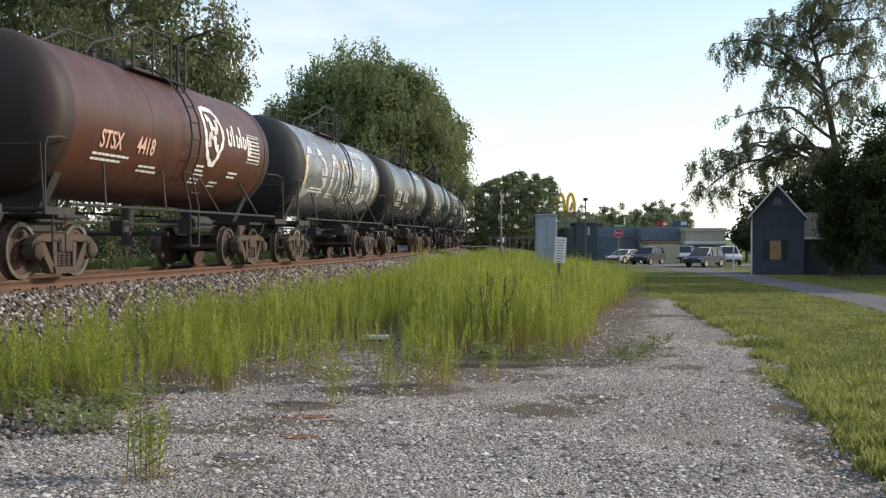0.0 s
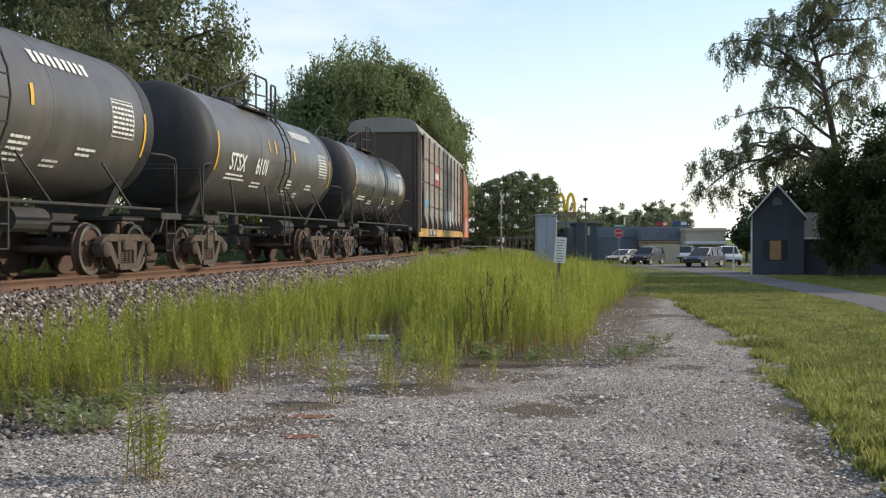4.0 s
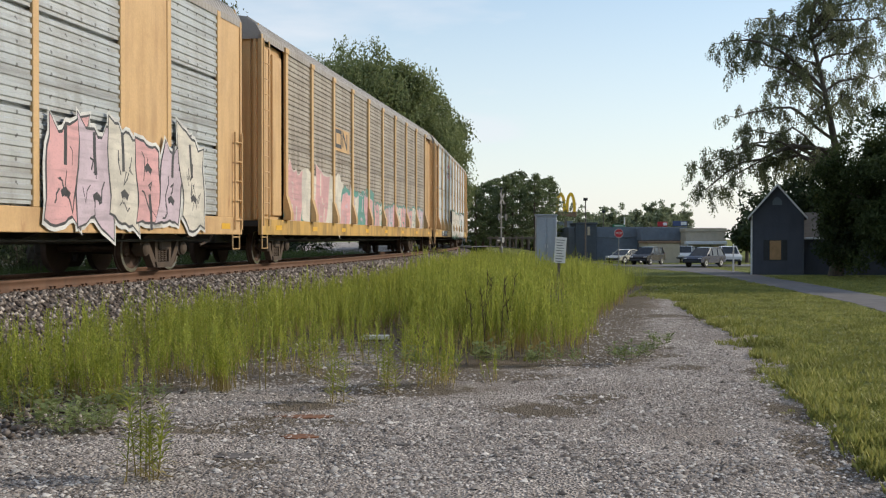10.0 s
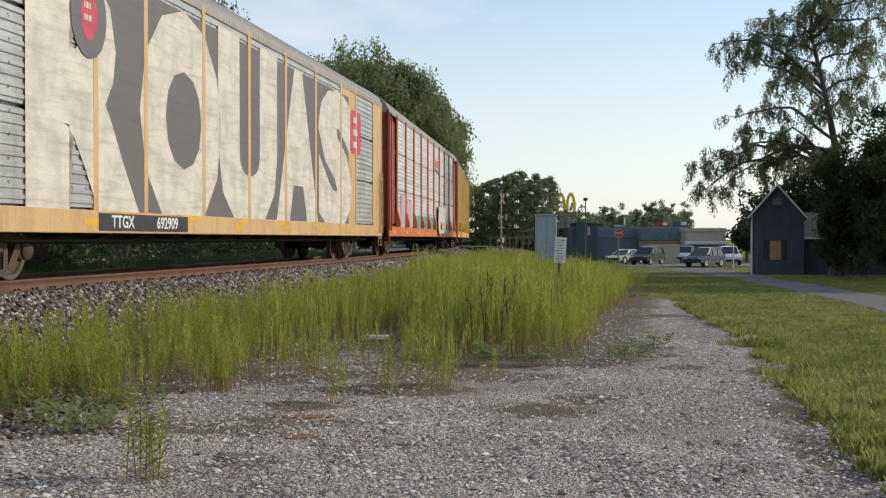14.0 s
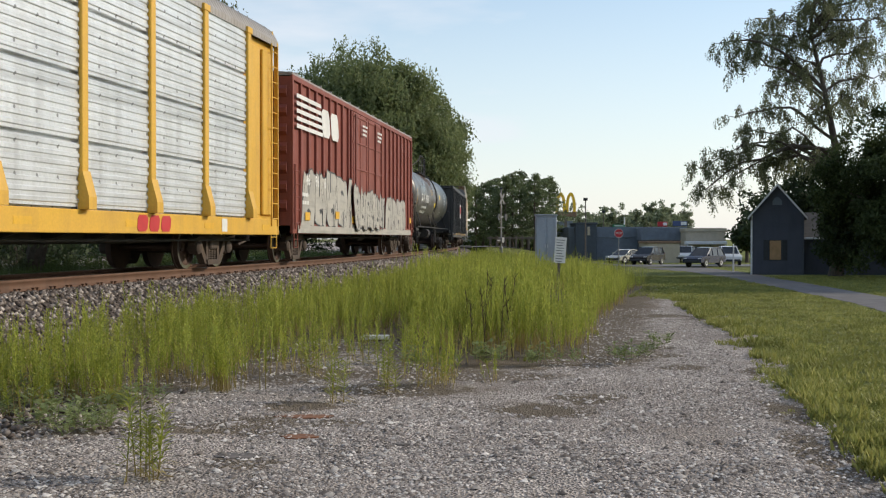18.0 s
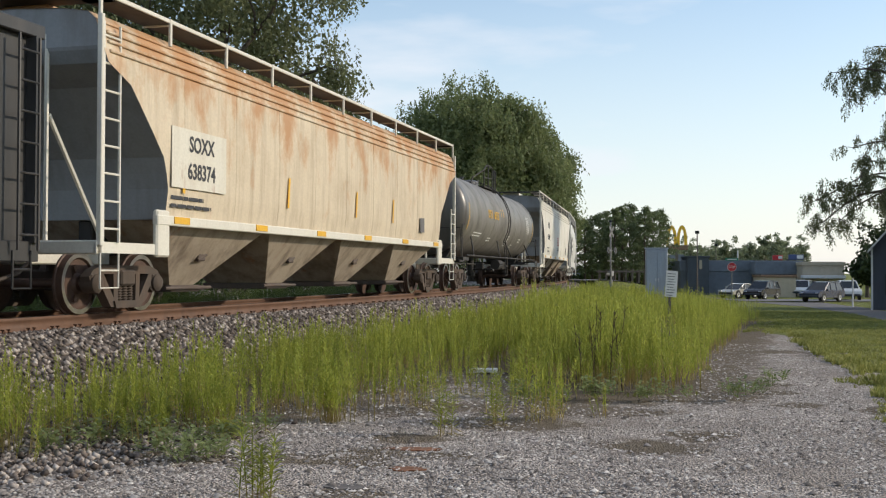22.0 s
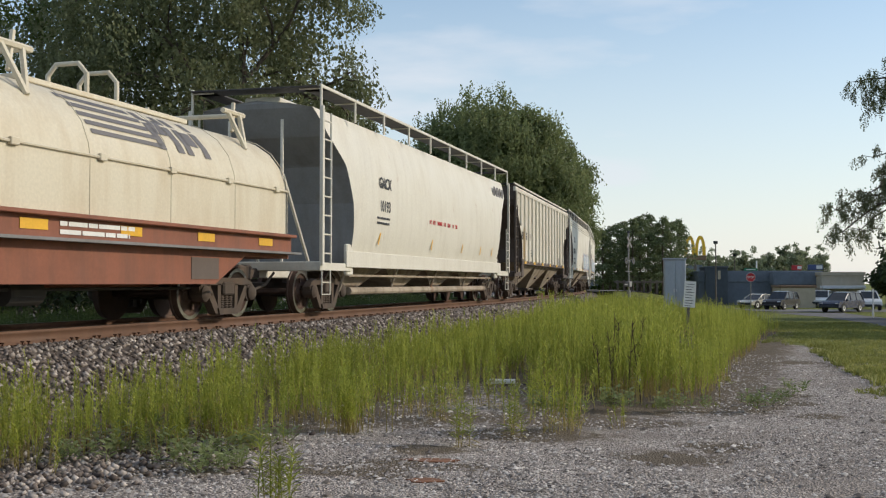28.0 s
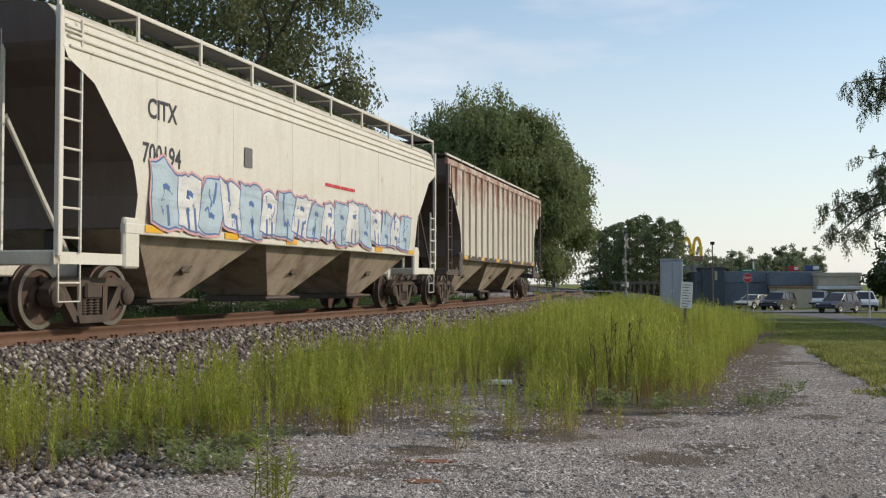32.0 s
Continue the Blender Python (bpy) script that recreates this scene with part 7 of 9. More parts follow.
def build_train():
    L = [b - a for a, b in zip(E_, E_[1:])]
    tank_label = "black tank car with white lettering and yellow stripes"
    cars = [
        tank_car("black tank car, dusty, leading the others past", L[0], P_BLACK, P_HEAD),
        tank_car("rust-brown tank car with faded pinkish markings and a white flower emblem", L[1], P_BROWN, P_BROWNHEAD, mark="STSX", number="4418", stripes=False, mark_x=-2.45, mark_size=0.44, mark_up=-0.36, ink=P_FADEDINK, extras=x_flower),
        tank_car("glossy black tank car with silver graffiti along its side", L[2], P_SILVERED, P_HEAD, extras=x_silver_tag),
        tank_car(tank_label, L[3], P_BLACK, P_HEAD, mark="STSX", number="61142", extras=x_brand),
        tank_car(tank_label, L[4], P_BLACK, P_HEAD, mark="STSX", number="61250", extras=x_brand),
        tank_car("newer black tank car with shiny flanks, white lettering and yellow stripes", L[5], P_GLOSS, P_HEAD, mark="STSX", number="70128", mark_size=0.47, mark_x=-2.5, lines=("LD LMT  221800  100600 KG", "LT WT  64200  29100 KG")),
        tank_car("dusty grey-black tank car with white lettering", L[6], P_GREYTANK, P_HEAD, mark="STSX", number="4190", extras=x_brand),
        tank_car(tank_label, L[7], P_GREYTANK, P_HEAD, mark="STSX", number="6101", extras=x_brand),
        tank_car(tank_label, L[8], P_BLACK, P_HEAD, extras=x_syrup),
        auto_rack("weathered taupe auto rack with dark posts and a red panel", L[9], P_TAUPE, P_POSTSHADE, P_YELLOWSILL, M_GALV, "posts", 4, 9, mark="TTGX   990806", extras=x_rack_a),
        auto_rack("orange auto rack with silver perforated panels and graffiti", L[10], P_SILVER, P_ORANGE, P_ORANGE, M_GALV, "flush", 3, 9, extras=x_rack_b, leaf=P_POSTSHADE),
        auto_rack("tan auto rack with silver panels and big graffiti letters", L[11], P_SILVER, P_TAN, P_TAN, M_GALV, "flush", 3, 9, mark="CTTX 691006", board=-2.6, extras=x_rack_c),
        auto_rack("brownish auto rack with yellow ends and pink graffiti", L[12], P_BEIGEPANEL, P_TAN, P_YELLOWSILL, M_GALV, "posts", 1, 34, end=P_TAN, extras=x_rack_d),
        auto_rack("pale grey auto rack with yellow posts and white block graffiti", L[13], P_PALE, P_TAN, P_YELLOWSILL, M_GALV, "posts", 4, 9, mark="TTGX   941464", end=P_TAN, extras=x_rack_e),
        auto_rack("tan auto rack covered end to end in cream graffiti letters", L[14], P_SILVER, P_TAN, P_TAN, M_GALV, "flush", 3, 9, mark="TTGX 692909", board=-6.4, extras=x_rack_f),
        auto_rack("silver auto rack with orange posts and red-brown ends", L[15], P_PALE, P_ORANGE, P_ORANGE, M_GALV, "posts", 3, 9, end=P_REDPAINT, extras=x_rack_g),
        auto_rack("pale silver auto rack with bright yellow posts", L[16], P_PALE, P_YELLOWPOST, P_YELLOWPOST, M_GALV, "posts", 4, 7, mark="TTGX  995456", extras=x_rack_h),
        box_car("red-brown box car with ribbed sides and graffiti", L[17], P_BOXRED, extras=x_box),
        tank_car("dusty grey-black tank car with white number and yellow placards", L[18], P_GREYTANK, P_GREYTANK, r=1.42, zc=2.68, mark="GATX", number="204328", mark_size=0.52, mark_up=-0.12, mark_x=-3.5, extras=x_placards, lines=("LD LMT 189400 LB 85900 KG", "LT WT 73600 LB 33380 KG")),
        gondola("black high-sided gondola with ribbed sides", L[19], P_GONBLACK, extras=x_gondola),
        hopper_car("cream covered hopper streaked with orange rust", L[20], P_RUSTCREAM, P_CREAM, "smooth", 4, end_mat=P_ENDSHADE, chute=P_CHUTE, extras=x_hop_rust),
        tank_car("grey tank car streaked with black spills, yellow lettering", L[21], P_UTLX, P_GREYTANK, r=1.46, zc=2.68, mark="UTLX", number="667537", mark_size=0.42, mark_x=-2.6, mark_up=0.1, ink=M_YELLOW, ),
        hopper_car("off-white covered hopper with its end coloured grey for shade", L[22], P_CREAM, P_CREAM, "smooth", 4, end_mat=P_ENDSHADE, chute=P_CHUTE, extras=x_hop_a),
        hopper_car("short grey-white round-sided covered hopper", L[23], P_WHITEGREY, P_WHITEGREY, "round", 2, end_mat=P_ENDSHADE, extras=x_hop_b),
        hopper_car("short grey-white round-sided covered hopper", L[24], P_WHITEGREY, P_WHITEGREY, "round", 2, end_mat=P_ENDSHADE, extras=x_hop_c),
        coil_car("red-brown coil car with two cream curved hoods", L[25], P_HOOD, P_DECK, extras=x_coil),
        hopper_car("clean off-white round-sided covered hopper", L[26], P_CREAM, P_CREAM, "round", 4, end_mat=P_ENDSHADE, chute=P_CHUTE, extras=x_hop_d),
        hopper_car("off-white covered hopper with vertical ribs", L[27], P_RIBBED, P_FRAMEBROWN, "ribbed", 3, z1=4.3, chute=P_CHUTE, end_mat=P_POSTSHADE, ribs=17, extras=x_hop_e),
        hopper_car("cream covered hopper with blue and white graffiti", L[28], P_CREAM, P_CREAM, "smooth", 3, end_mat=P_POSTSHADE, chute=P_CHUTE, extras=x_hop_f),
        hopper_car("cream covered hopper with long blue and pink graffiti", L[29], P_CREAM, P_CREAM, "smooth", 3, end_mat=P_POSTSHADE, chute=P_CHUTE, extras=x_hop_g),
        hopper_car("rust-stained off-white ribbed hopper at the end of the train", L[30], P_RUSTY, P_FRAMEBROWN, "ribbed", 3, z1=4.3, chute=P_CHUTE, end_mat=P_POSTSHADE, ribs=19),
    ]
    for car, a, b in zip(cars, E_, E_[1:]):
        coupled(car, a, b)


build_train()


# ---------------------------------------------------------------- beyond the lot: crossing, house, shops, parked cars
M_SIDING = paint("blue_grey_siding", (0.085, 0.094, 0.12), (0.05, 0.055, 0.065), 0.4, 0.9)
M_ROOF = plain("dark_shingle", (0.07, 0.068, 0.066), 0.9, vary=0.3, scale=5)
M_TRIM = plain("white_trim", (0.72, 0.73, 0.74), 0.6, vary=0.08)
M_PLY = plain("plywood", (0.42, 0.26, 0.13), 0.8, vary=0.15, scale=4)
M_SHUTTER = plain("dark_shutter", (0.03, 0.035, 0.04), 0.7)
M_CAB = paint("pale_blue_grey_steel", (0.34, 0.39, 0.45), (0.2, 0.2, 0.2), 0.7, 0.5)
M_GREYWALL = plain("grey_block_wall", (0.16, 0.19, 0.23), 0.8, vary=0.12, scale=2)
M_DARKWALL = plain("dark_grey_wall", (0.07, 0.085, 0.105), 0.8, vary=0.12, scale=2)
M_BEIGE = plain("beige_wall", (0.46, 0.4, 0.3), 0.8, vary=0.1, scale=2)
M_BROWNCAP = plain("brown_coping", (0.22, 0.14, 0.09), 0.8)
M_ARCH = plain("golden_yellow_sign", (0.85, 0.5, 0.02), 0.4, vary=0.06)
M_SIGNRED = plain("sign_red", (0.5, 0.03, 0.04), 0.5, vary=0.08)
M_SIGNGREEN = plain("sign_green", (0.02, 0.2, 0.1), 0.5, vary=0.08)
M_SIGNBLUE = plain("sign_blue", (0.06, 0.09, 0.22), 0.5, vary=0.08)
M_POLE = plain("weathered_pole", (0.13, 0.11, 0.095), 0.85)
M_GALVPOLE = plain("galvanised_pole", (0.24, 0.235, 0.23), 0.6, 0.4)
M_SIGNBACK = plain("weathered_sign_back", (0.17, 0.165, 0.16), 0.7)
M_WHITEBOARD = plain("faded_white_board", (0.7, 0.69, 0.65), 0.7, vary=0.12)
M_TYRE = plain("tyre", (0.03, 0.03, 0.03), 0.85)
M_GLASSDARK = plain("tinted_car_glass", (0.02, 0.024, 0.028), 0.1, vary=0.05)
M_CHROME = plain("bright_alloy", (0.55, 0.56, 0.57), 0.3, 0.8)


def crossing_signal(at, turn):
    t = thing("crossing_signal", "tall railway crossing mast with crossbuck and lamps", "crossing signal", at, turn)
    part("mast", Geo().bar((0, 0, 0), (0, 0, 5.5), 0.07, 10).bar((0, 0, 0), (0, 0, 0.6), 0.16, 10), M_GALVPOLE, t)
    for a in (45, -45):
        part("crossbuck_board", Geo().box(-0.62, 0.62, -0.1, -0.08, -0.11, 0.11, 0.005, Matrix.Translation((0, 0, 4.7)) @ Matrix.Rotation(radians(a), 4, "Y")), M_SIGNBACK, t)
    part("lamp_arm", Geo().bar((-0.75, 0, 3.1), (0.75, 0, 3.1), 0.04).bar((-0.6, 0, 2.2), (0.6, 0, 2.2), 0.035), M_GALVPOLE, t)
    for x in (-0.7, 0.7):
        for z in (3.1,):
            l = part("lamp", Geo().lathe([(-0.14, 0.3), (-0.1, 0.3), (-0.1, 0.12), (0.05, 0.1)], 18, "y", (x, 0, z)), M_SHUTTER, t, "black lamp target")
            put("lens", Geo().lathe([(-0.16, 0.1), (-0.14, 0.12), (-0.12, 0.12)], 14, "y", (x, 0, z)).mesh("lens", M_GLASSDARK), l)
    part("gate_mechanism", Geo().box(-0.25, 0.25, -0.2, 0.2, 0.9, 1.35, 0.03).box(-0.9, 0.3, -0.05, 0.05, 1.05, 1.15), M_GALVPOLE, t)
    part("bell", Geo().lathe([(5.5, 0.12), (5.6, 0.14), (5.68, 0.05)], 12, "z"), M_SHUTTER, t)
    return t


def relay_cabinet(at, w, d, h, label):
    t = thing("relay_cabinet", label, "cabinet", at)
    part("body", Geo().box(-w / 2, w / 2, -d / 2, d / 2, 0.1, h, 0.02), M_CAB, t)
    part("base", Geo().box(-w / 2 - 0.05, w / 2 + 0.05, -d / 2 - 0.05, d / 2 + 0.05, 0, 0.12, 0.02), M_ASPHALT, t)
    for s in (0, 1):
        dr = part("door", Geo().box(-w / 2 + 0.03 + s * w / 2, -0.02 + s * w / 2, -d / 2 - 0.025, -d / 2, 0.2, h - 0.1, 0.01), M_CAB, t)
        put("handle", Geo().box(-0.06 + s * 0.1, -0.03 + s * 0.1, -d / 2 - 0.06, -d / 2 - 0.025, h * 0.5, h * 0.5 + 0.15, 0.005).mesh("handle", M_CHROME), dr)
    part("roof_cap", Geo().box(-w / 2 - 0.04, w / 2 + 0.04, -d / 2 - 0.05, d / 2 + 0.04, h, h + 0.06, 0.015), M_CAB, t)
    return t


def notice(at, lean):
    t = thing("notice_sign", "narrow white notice board on a dark post among weeds", "sign", at)
    t.rotation_euler = (0, radians(lean), radians(12))
    part("post", Geo().box(-0.045, 0.045, -0.03, 0.03, -0.2, 1.5, 0.006), M_POLE, t)
    b = part("board", Geo().box(-0.2, 0.2, -0.05, -0.03, 0.98, 1.85, 0.004), M_WHITEBOARD, t)
    g = Geo()
    for k in range(9):
        g.box(-0.15, 0.13 - (k % 3) * 0.03, -0.054, -0.05, 1.74 - k * 0.09, 1.76 - k * 0.09)
    put("small_print", g.mesh("small_print", M_SHUTTER), b)
    return t


def arch_sign(at):
    t = thing("pylon_sign", "yellow double-arch sign on a tall dark pole", "sign", at)
    part("pole", Geo().box(-0.22, 0.22, -0.2, 0.2, 0, 7.2, 0.03), M_POLE, t)
    part("reader_board", Geo().box(-1.7, 1.7, -0.25, 0.25, 6.1, 6.85, 0.05), M_BROWNCAP, t)
    for s in (-1, 1):
        g, rows = Geo(), []
        n = 16
        for k in range(n):
            pts = []
            for a in (k, k + 1):
                u = math.pi * a / n
                pts.append([(s * 0.8 - math.cos(u) * r * 0.82, 6.85 + math.sin(u) ** 0.8 * h) for r, h in ((1.0, 3.1), (0.44, 2.5))])
            (o0, i0), (o1, i1) = pts
            v = [(o0[0], -0.2, o0[1]), (o1[0], -0.2, o1[1]), (i1[0], -0.2, i1[1]), (i0[0], -0.2, i0[1]), (o0[0], 0.2, o0[1]), (o1[0], 0.2, o1[1]), (i1[0], 0.2, i1[1]), (i0[0], 0.2, i0[1])]
            rows.append(v[:1] + v[3:5] + v[7:])
        rows.append([v[1], v[2], v[5], v[6]])
        for p, q in zip(rows, rows[1:]):
            g.add(p + q, [(0, 4, 5, 1), (2, 3, 7, 6), (0, 2, 6, 4), (1, 5, 7, 3)])
        me = g.mesh("arch", M_ARCH)
        bm = bmesh.new()
        bm.from_mesh(me)
        bmesh.ops.remove_doubles(bm, verts=bm.verts, dist=0.001)
        bm.to_mesh(me)
        bm.free()
        put("arch", me, t)
    return t


def stop_sign(at):
    t = thing("stop_sign", "red octagonal stop sign under a green street-name blade", "sign", at)
    part("post", Geo().bar((0, 0.03, 0), (0, 0.03, 3.7), 0.035, 8), M_GALVPOLE, t)
    oct_ = [(0.39 * math.cos(radians(22.5 + 45 * k)), 3.0 + 0.39 * math.sin(radians(22.5 + 45 * k))) for k in range(8)]
    ring = [(x * 1.07, 3.0 + (z - 3.0) * 1.07) for x, z in oct_]
    part("rim", Geo().prism(ring, "y", -0.012, -0.002), M_WHITEBOARD, t)
    part("face", Geo().prism(oct_, "y", -0.016, -0.012), M_SIGNRED, t)
    lettering("STOP", 0.27, M_WHITEBOARD, t, 0, -0.02, 3.0, 0.9, 0.004)
    n = part("street_blade", Geo().box(-0.55, 0.55, -0.02, 0.0, 3.55, 3.78, 0.004), M_SIGNGREEN, t)
    put("street_lettering", Geo().box(-0.4, 0.4, -0.025, -0.02, 3.63, 3.7).mesh("street_lettering", M_WHITEBOARD), n)
    return t


def pole(at, h, r, label, mat, arm=0.0):
    t = thing("light_pole", label, "pole", at)
    part("shaft", Geo().bar((0, 0, 0), (0, 0, h), r, 8, r * 0.7), mat, t)
    if arm:
        part("lamp_head", Geo().box(-arm, arm, -0.12, 0.12, h - 0.1, h + 0.08, 0.03).box(-arm, -arm + 0.3, -0.16, 0.16, h, h + 0.22, 0.03).box(arm - 0.3, arm, -0.16, 0.16, h, h + 0.22, 0.03), M_SHUTTER, t)
    return t


def house(at):
    t = thing("house", "small blue-grey gabled house with a boarded window", "house", at)
    w, e, p, dep = 3.25, 3.95, 5.85, 8.5
    part("wall", Geo().prism([(0, 0), (w, 0), (w, e), (w / 2, p), (0, e)], "y", 0, dep), M_SIDING, t)
    lap = Geo()
    for k in range(30):
        z = 0.15 + k * 0.19
        x0, x1 = (0.0, w) if z < e else ((z - e) / (p - e) * w / 2, w - (z - e) / (p - e) * w / 2)
        if x1 - x0 > 0.1:
            lap.prism([(-0.004, z), (-0.028, z), (-0.004, z + 0.18)], "x", x0 + 0.02, x1 - 0.02)
    part("clapboard", lap, M_SIDING, t)["kind"] = "stuff"
    for s in (0, 1):
        x0 = -0.06 if s == 0 else w - 0.06
        part("corner_trim", Geo().box(x0, x0 + 0.12, -0.05, 0.06, 0, e, 0.008), M_TRIM if s == 0 else M_SIDING, t)
        sg = 1 if s == 0 else -1
        a, b = (-0.25 if s == 0 else w + 0.25), w / 2
        za = e - 0.25 * (p - e) / (w / 2)
        rf = Geo().add([(a, -0.3, za), (b, -0.3, p), (b, dep + 0.3, p), (a, dep + 0.3, za), (a, -0.3, za + 0.14), (b, -0.3, p + 0.14), (b, dep + 0.3, p + 0.14), (a, dep + 0.3, za + 0.14)],
                       [(0, 1, 2, 3), (4, 7, 6, 5), (0, 4, 5, 1), (3, 2, 6, 7), (0, 3, 7, 4), (1, 5, 6, 2)])
        part("roof", rf, M_ROOF, t)
        part("rake_board", Geo().add([(a, -0.32, za - 0.02), (b, -0.32, p - 0.02), (b, -0.32, p + 0.15), (a, -0.32, za + 0.15)], [(0, 1, 2, 3)]), M_TRIM, t)
    wn_ = part("window", Geo().box(1.12, 1.9, -0.05, 0.02, 0.95, 2.3, 0.01), M_SHUTTER, t)
    put("plywood_board", Geo().box(1.15, 1.87, -0.075, -0.05, 1.0, 2.25, 0.005).mesh("plywood_board", M_PLY), wn_, label="raw plywood nailed over the window")
    for x in (0.76, 1.94):
        part("shutter", Geo().box(x, x + 0.32, -0.06, -0.02, 0.95, 2.3, 0.01), M_SHUTTER, t)
    v = part("gable_vent", Geo().prism([(1.32, 4.6), (1.92, 4.6), (1.92, 4.85), (1.8, 5.05), (1.62, 5.13), (1.45, 5.05), (1.32, 4.85)], "y", -0.05, -0.03), M_GREYWALL, t, "half-round attic vent")
    part("wing", Geo().box(w, w + 6.5, 1.2, dep, 0, 2.45), M_SIDING, t)
    part("wing_roof", Geo().prism([(0.8, 2.4), (dep + 0.3, 2.4), (dep / 2 + 0.6, 4.2)], "x", w + 0.02, w + 6.8), M_ROOF, t)
    part("gutter", Geo().box(w + 0.05, w + 6.8, 0.72, 0.84, 2.34, 2.46, 0.02), M_TRIM, t)
    return t


def flat_building(name, label, x0, x1, y, depth, z0, z1, mat, cap=None, cap_h=0.3, doors=()):
    t = thing(name, label, "building", (x0, y, z0))
    w, h = x1 - x0, z1 - z0
    part("wall", Geo().box(0, w, 0, depth, 0, h - cap_h), mat, t)
    part("parapet", Geo().box(-0.12, w + 0.12, -0.12, depth + 0.12, h - cap_h, h, 0.03), cap or mat, t)
    part("roof", Geo().box(0.2, w - 0.2, 0.2, depth - 0.2, h - 0.1, h + 0.02), M_ROOF, t)
    for a, b, c, d, m in doors:
        f = part("window", Geo().box(a - 0.06, b + 0.06, -0.06, 0.02, c - 0.06, d + 0.06, 0.01), M_TRIM if m is M_GLASSDARK else M_DARKWALL, t)
        put("pane", Geo().box(a, b, -0.075, -0.06, c, d).mesh("pane", m), f)
    return t


def parked_car(label, at, turn, paint_mat, kind="suv"):
    """A car in parts: lofted body, glasshouse, wheels, lamps. Its nose points along +x."""
    t = thing("parked_car", label, "car", at, radians(turn), group="parked cars")
    W = 0.92
    if kind == "suv":
        low = [(-2.3, 0.45), (-2.32, 0.95), (-2.2, 1.05), (1.1, 1.05), (2.05, 0.95), (2.3, 0.75), (2.3, 0.4), (-2.2, 0.38)]
        top = [(-2.2, 1.05), (-1.95, 1.66), (-0.6, 1.76), (0.25, 1.7), (1.15, 1.05)]
    elif kind == "pickup":
        low = [(-2.75, 0.55), (-2.78, 1.1), (0.0, 1.12), (1.5, 1.12), (2.55, 1.05), (2.75, 0.85), (2.75, 0.5), (-2.7, 0.5)]
        top = [(-0.95, 1.12), (-0.8, 1.75), (0.3, 1.82), (0.75, 1.76), (1.5, 1.12)]
    else:
        low = [(-2.25, 0.42), (-2.3, 0.85), (-2.1, 0.95), (1.0, 0.9), (1.9, 0.78), (2.25, 0.62), (2.25, 0.35), (-2.2, 0.35)]
        top = [(-1.75, 0.94), (-1.1, 1.36), (-0.2, 1.44), (0.35, 1.38), (1.15, 0.9)]
    b = Geo()
    n = len(low)
    rings = []
    for y, k in ((-W, 0.9), (-W * 0.985, 0.97), (-W * 0.9, 1.0), (W * 0.9, 1.0), (W * 0.985, 0.97), (W, 0.9)):
        rings.append([(x * (0.96 + 0.04 * k), y, 0.72 + (z - 0.72) * k) for x, z in low])
    for a, c in zip(rings, rings[1:]):
        for i in range(n):
            j = (i + 1) % n
            b.add([a[i], a[j], c[j], c[i]], [(0, 1, 2, 3)])
    b.add(rings[0], [tuple(range(n))]).add(rings[-1], [tuple(range(n))[::-1]])
    part("body", b, paint_mat, t, smooth=True)
    zb, zt = top[0][1], max(z for _, z in top)

    def half_width(z, k):
        return W * 0.94 - (z - zb) * 0.24 - k
    g, rf, m = Geo(), Geo(), len(top)
    for sy in (-1, 1):
        inner = [(x, sy * half_width(z, 0.02), z) for x, z in top]
        g.add(inner, [tuple(range(m)) if sy > 0 else tuple(range(m))[::-1]])
        outer = [(x, sy * half_width(z, 0.0), z) for x, z in top]
        for p, q in zip(outer, outer[1:]):                      # window frame, pillar by pillar
            rf.bar(p, q, 0.05, 6)
        for f in (0.36, 0.66):
            x = top[0][0] + (top[-1][0] - top[0][0]) * f
            rf.bar((x, sy * half_width(zb, 0.0), zb), (x - 0.08, sy * half_width(zt, 0.0), zt - 0.05), 0.04, 6)
        part("sill_trim", Geo().box(-1.0, 1.0, sy * W - 0.02, sy * W + 0.02, 0.36, 0.46, 0.01), M_SHUTTER, t)
    g.strip([(x, -half_width(z, 0.02), z) for x, z in top], [(x, half_width(z, 0.02), z) for x, z in top])
    part("glasshouse", g, M_GLASSDARK, t, "dark tinted windows")
    crown = [(x, z) for x, z in top if z > zt - 0.13]
    rf.strip([(x, -half_width(z, -0.02), z + 0.025) for x, z in crown], [(x, half_width(z, -0.02), z + 0.025) for x, z in crown])
    part("roof", rf, paint_mat, t)
    span = 1.4 if kind != "pickup" else 1.75
    for sx in (-1, 1):
        for sy in (-1, 1):
            y = sy * (W - 0.085)
            wh = part("wheel", Geo().lathe([(y - 0.12, 0.2), (y - 0.12, 0.34), (y - 0.08, 0.37), (y + 0.08, 0.37), (y + 0.12, 0.34), (y + 0.12, 0.2)], 20, "y", (sx * span, 0, 0.37)), M_TYRE, t, smooth=True)
            part("wheel_arch", Geo().lathe([(sy * (W + 0.004), 0.02), (sy * (W + 0.006), 0.43), (sy * (W - 0.1), 0.43)], 20, "y", (sx * span, 0, 0.39)), M_TYRE, t)
            put("rim", Geo().lathe([(y + sy * 0.115, 0.04), (y + sy * 0.13, 0.21), (y + sy * 0.10, 0.225)], 14, "y", (sx * span, 0, 0.37)).mesh("rim", M_CHROME), wh)
    x1 = max(x for x, _ in low)
    x0 = min(x for x, _ in low)
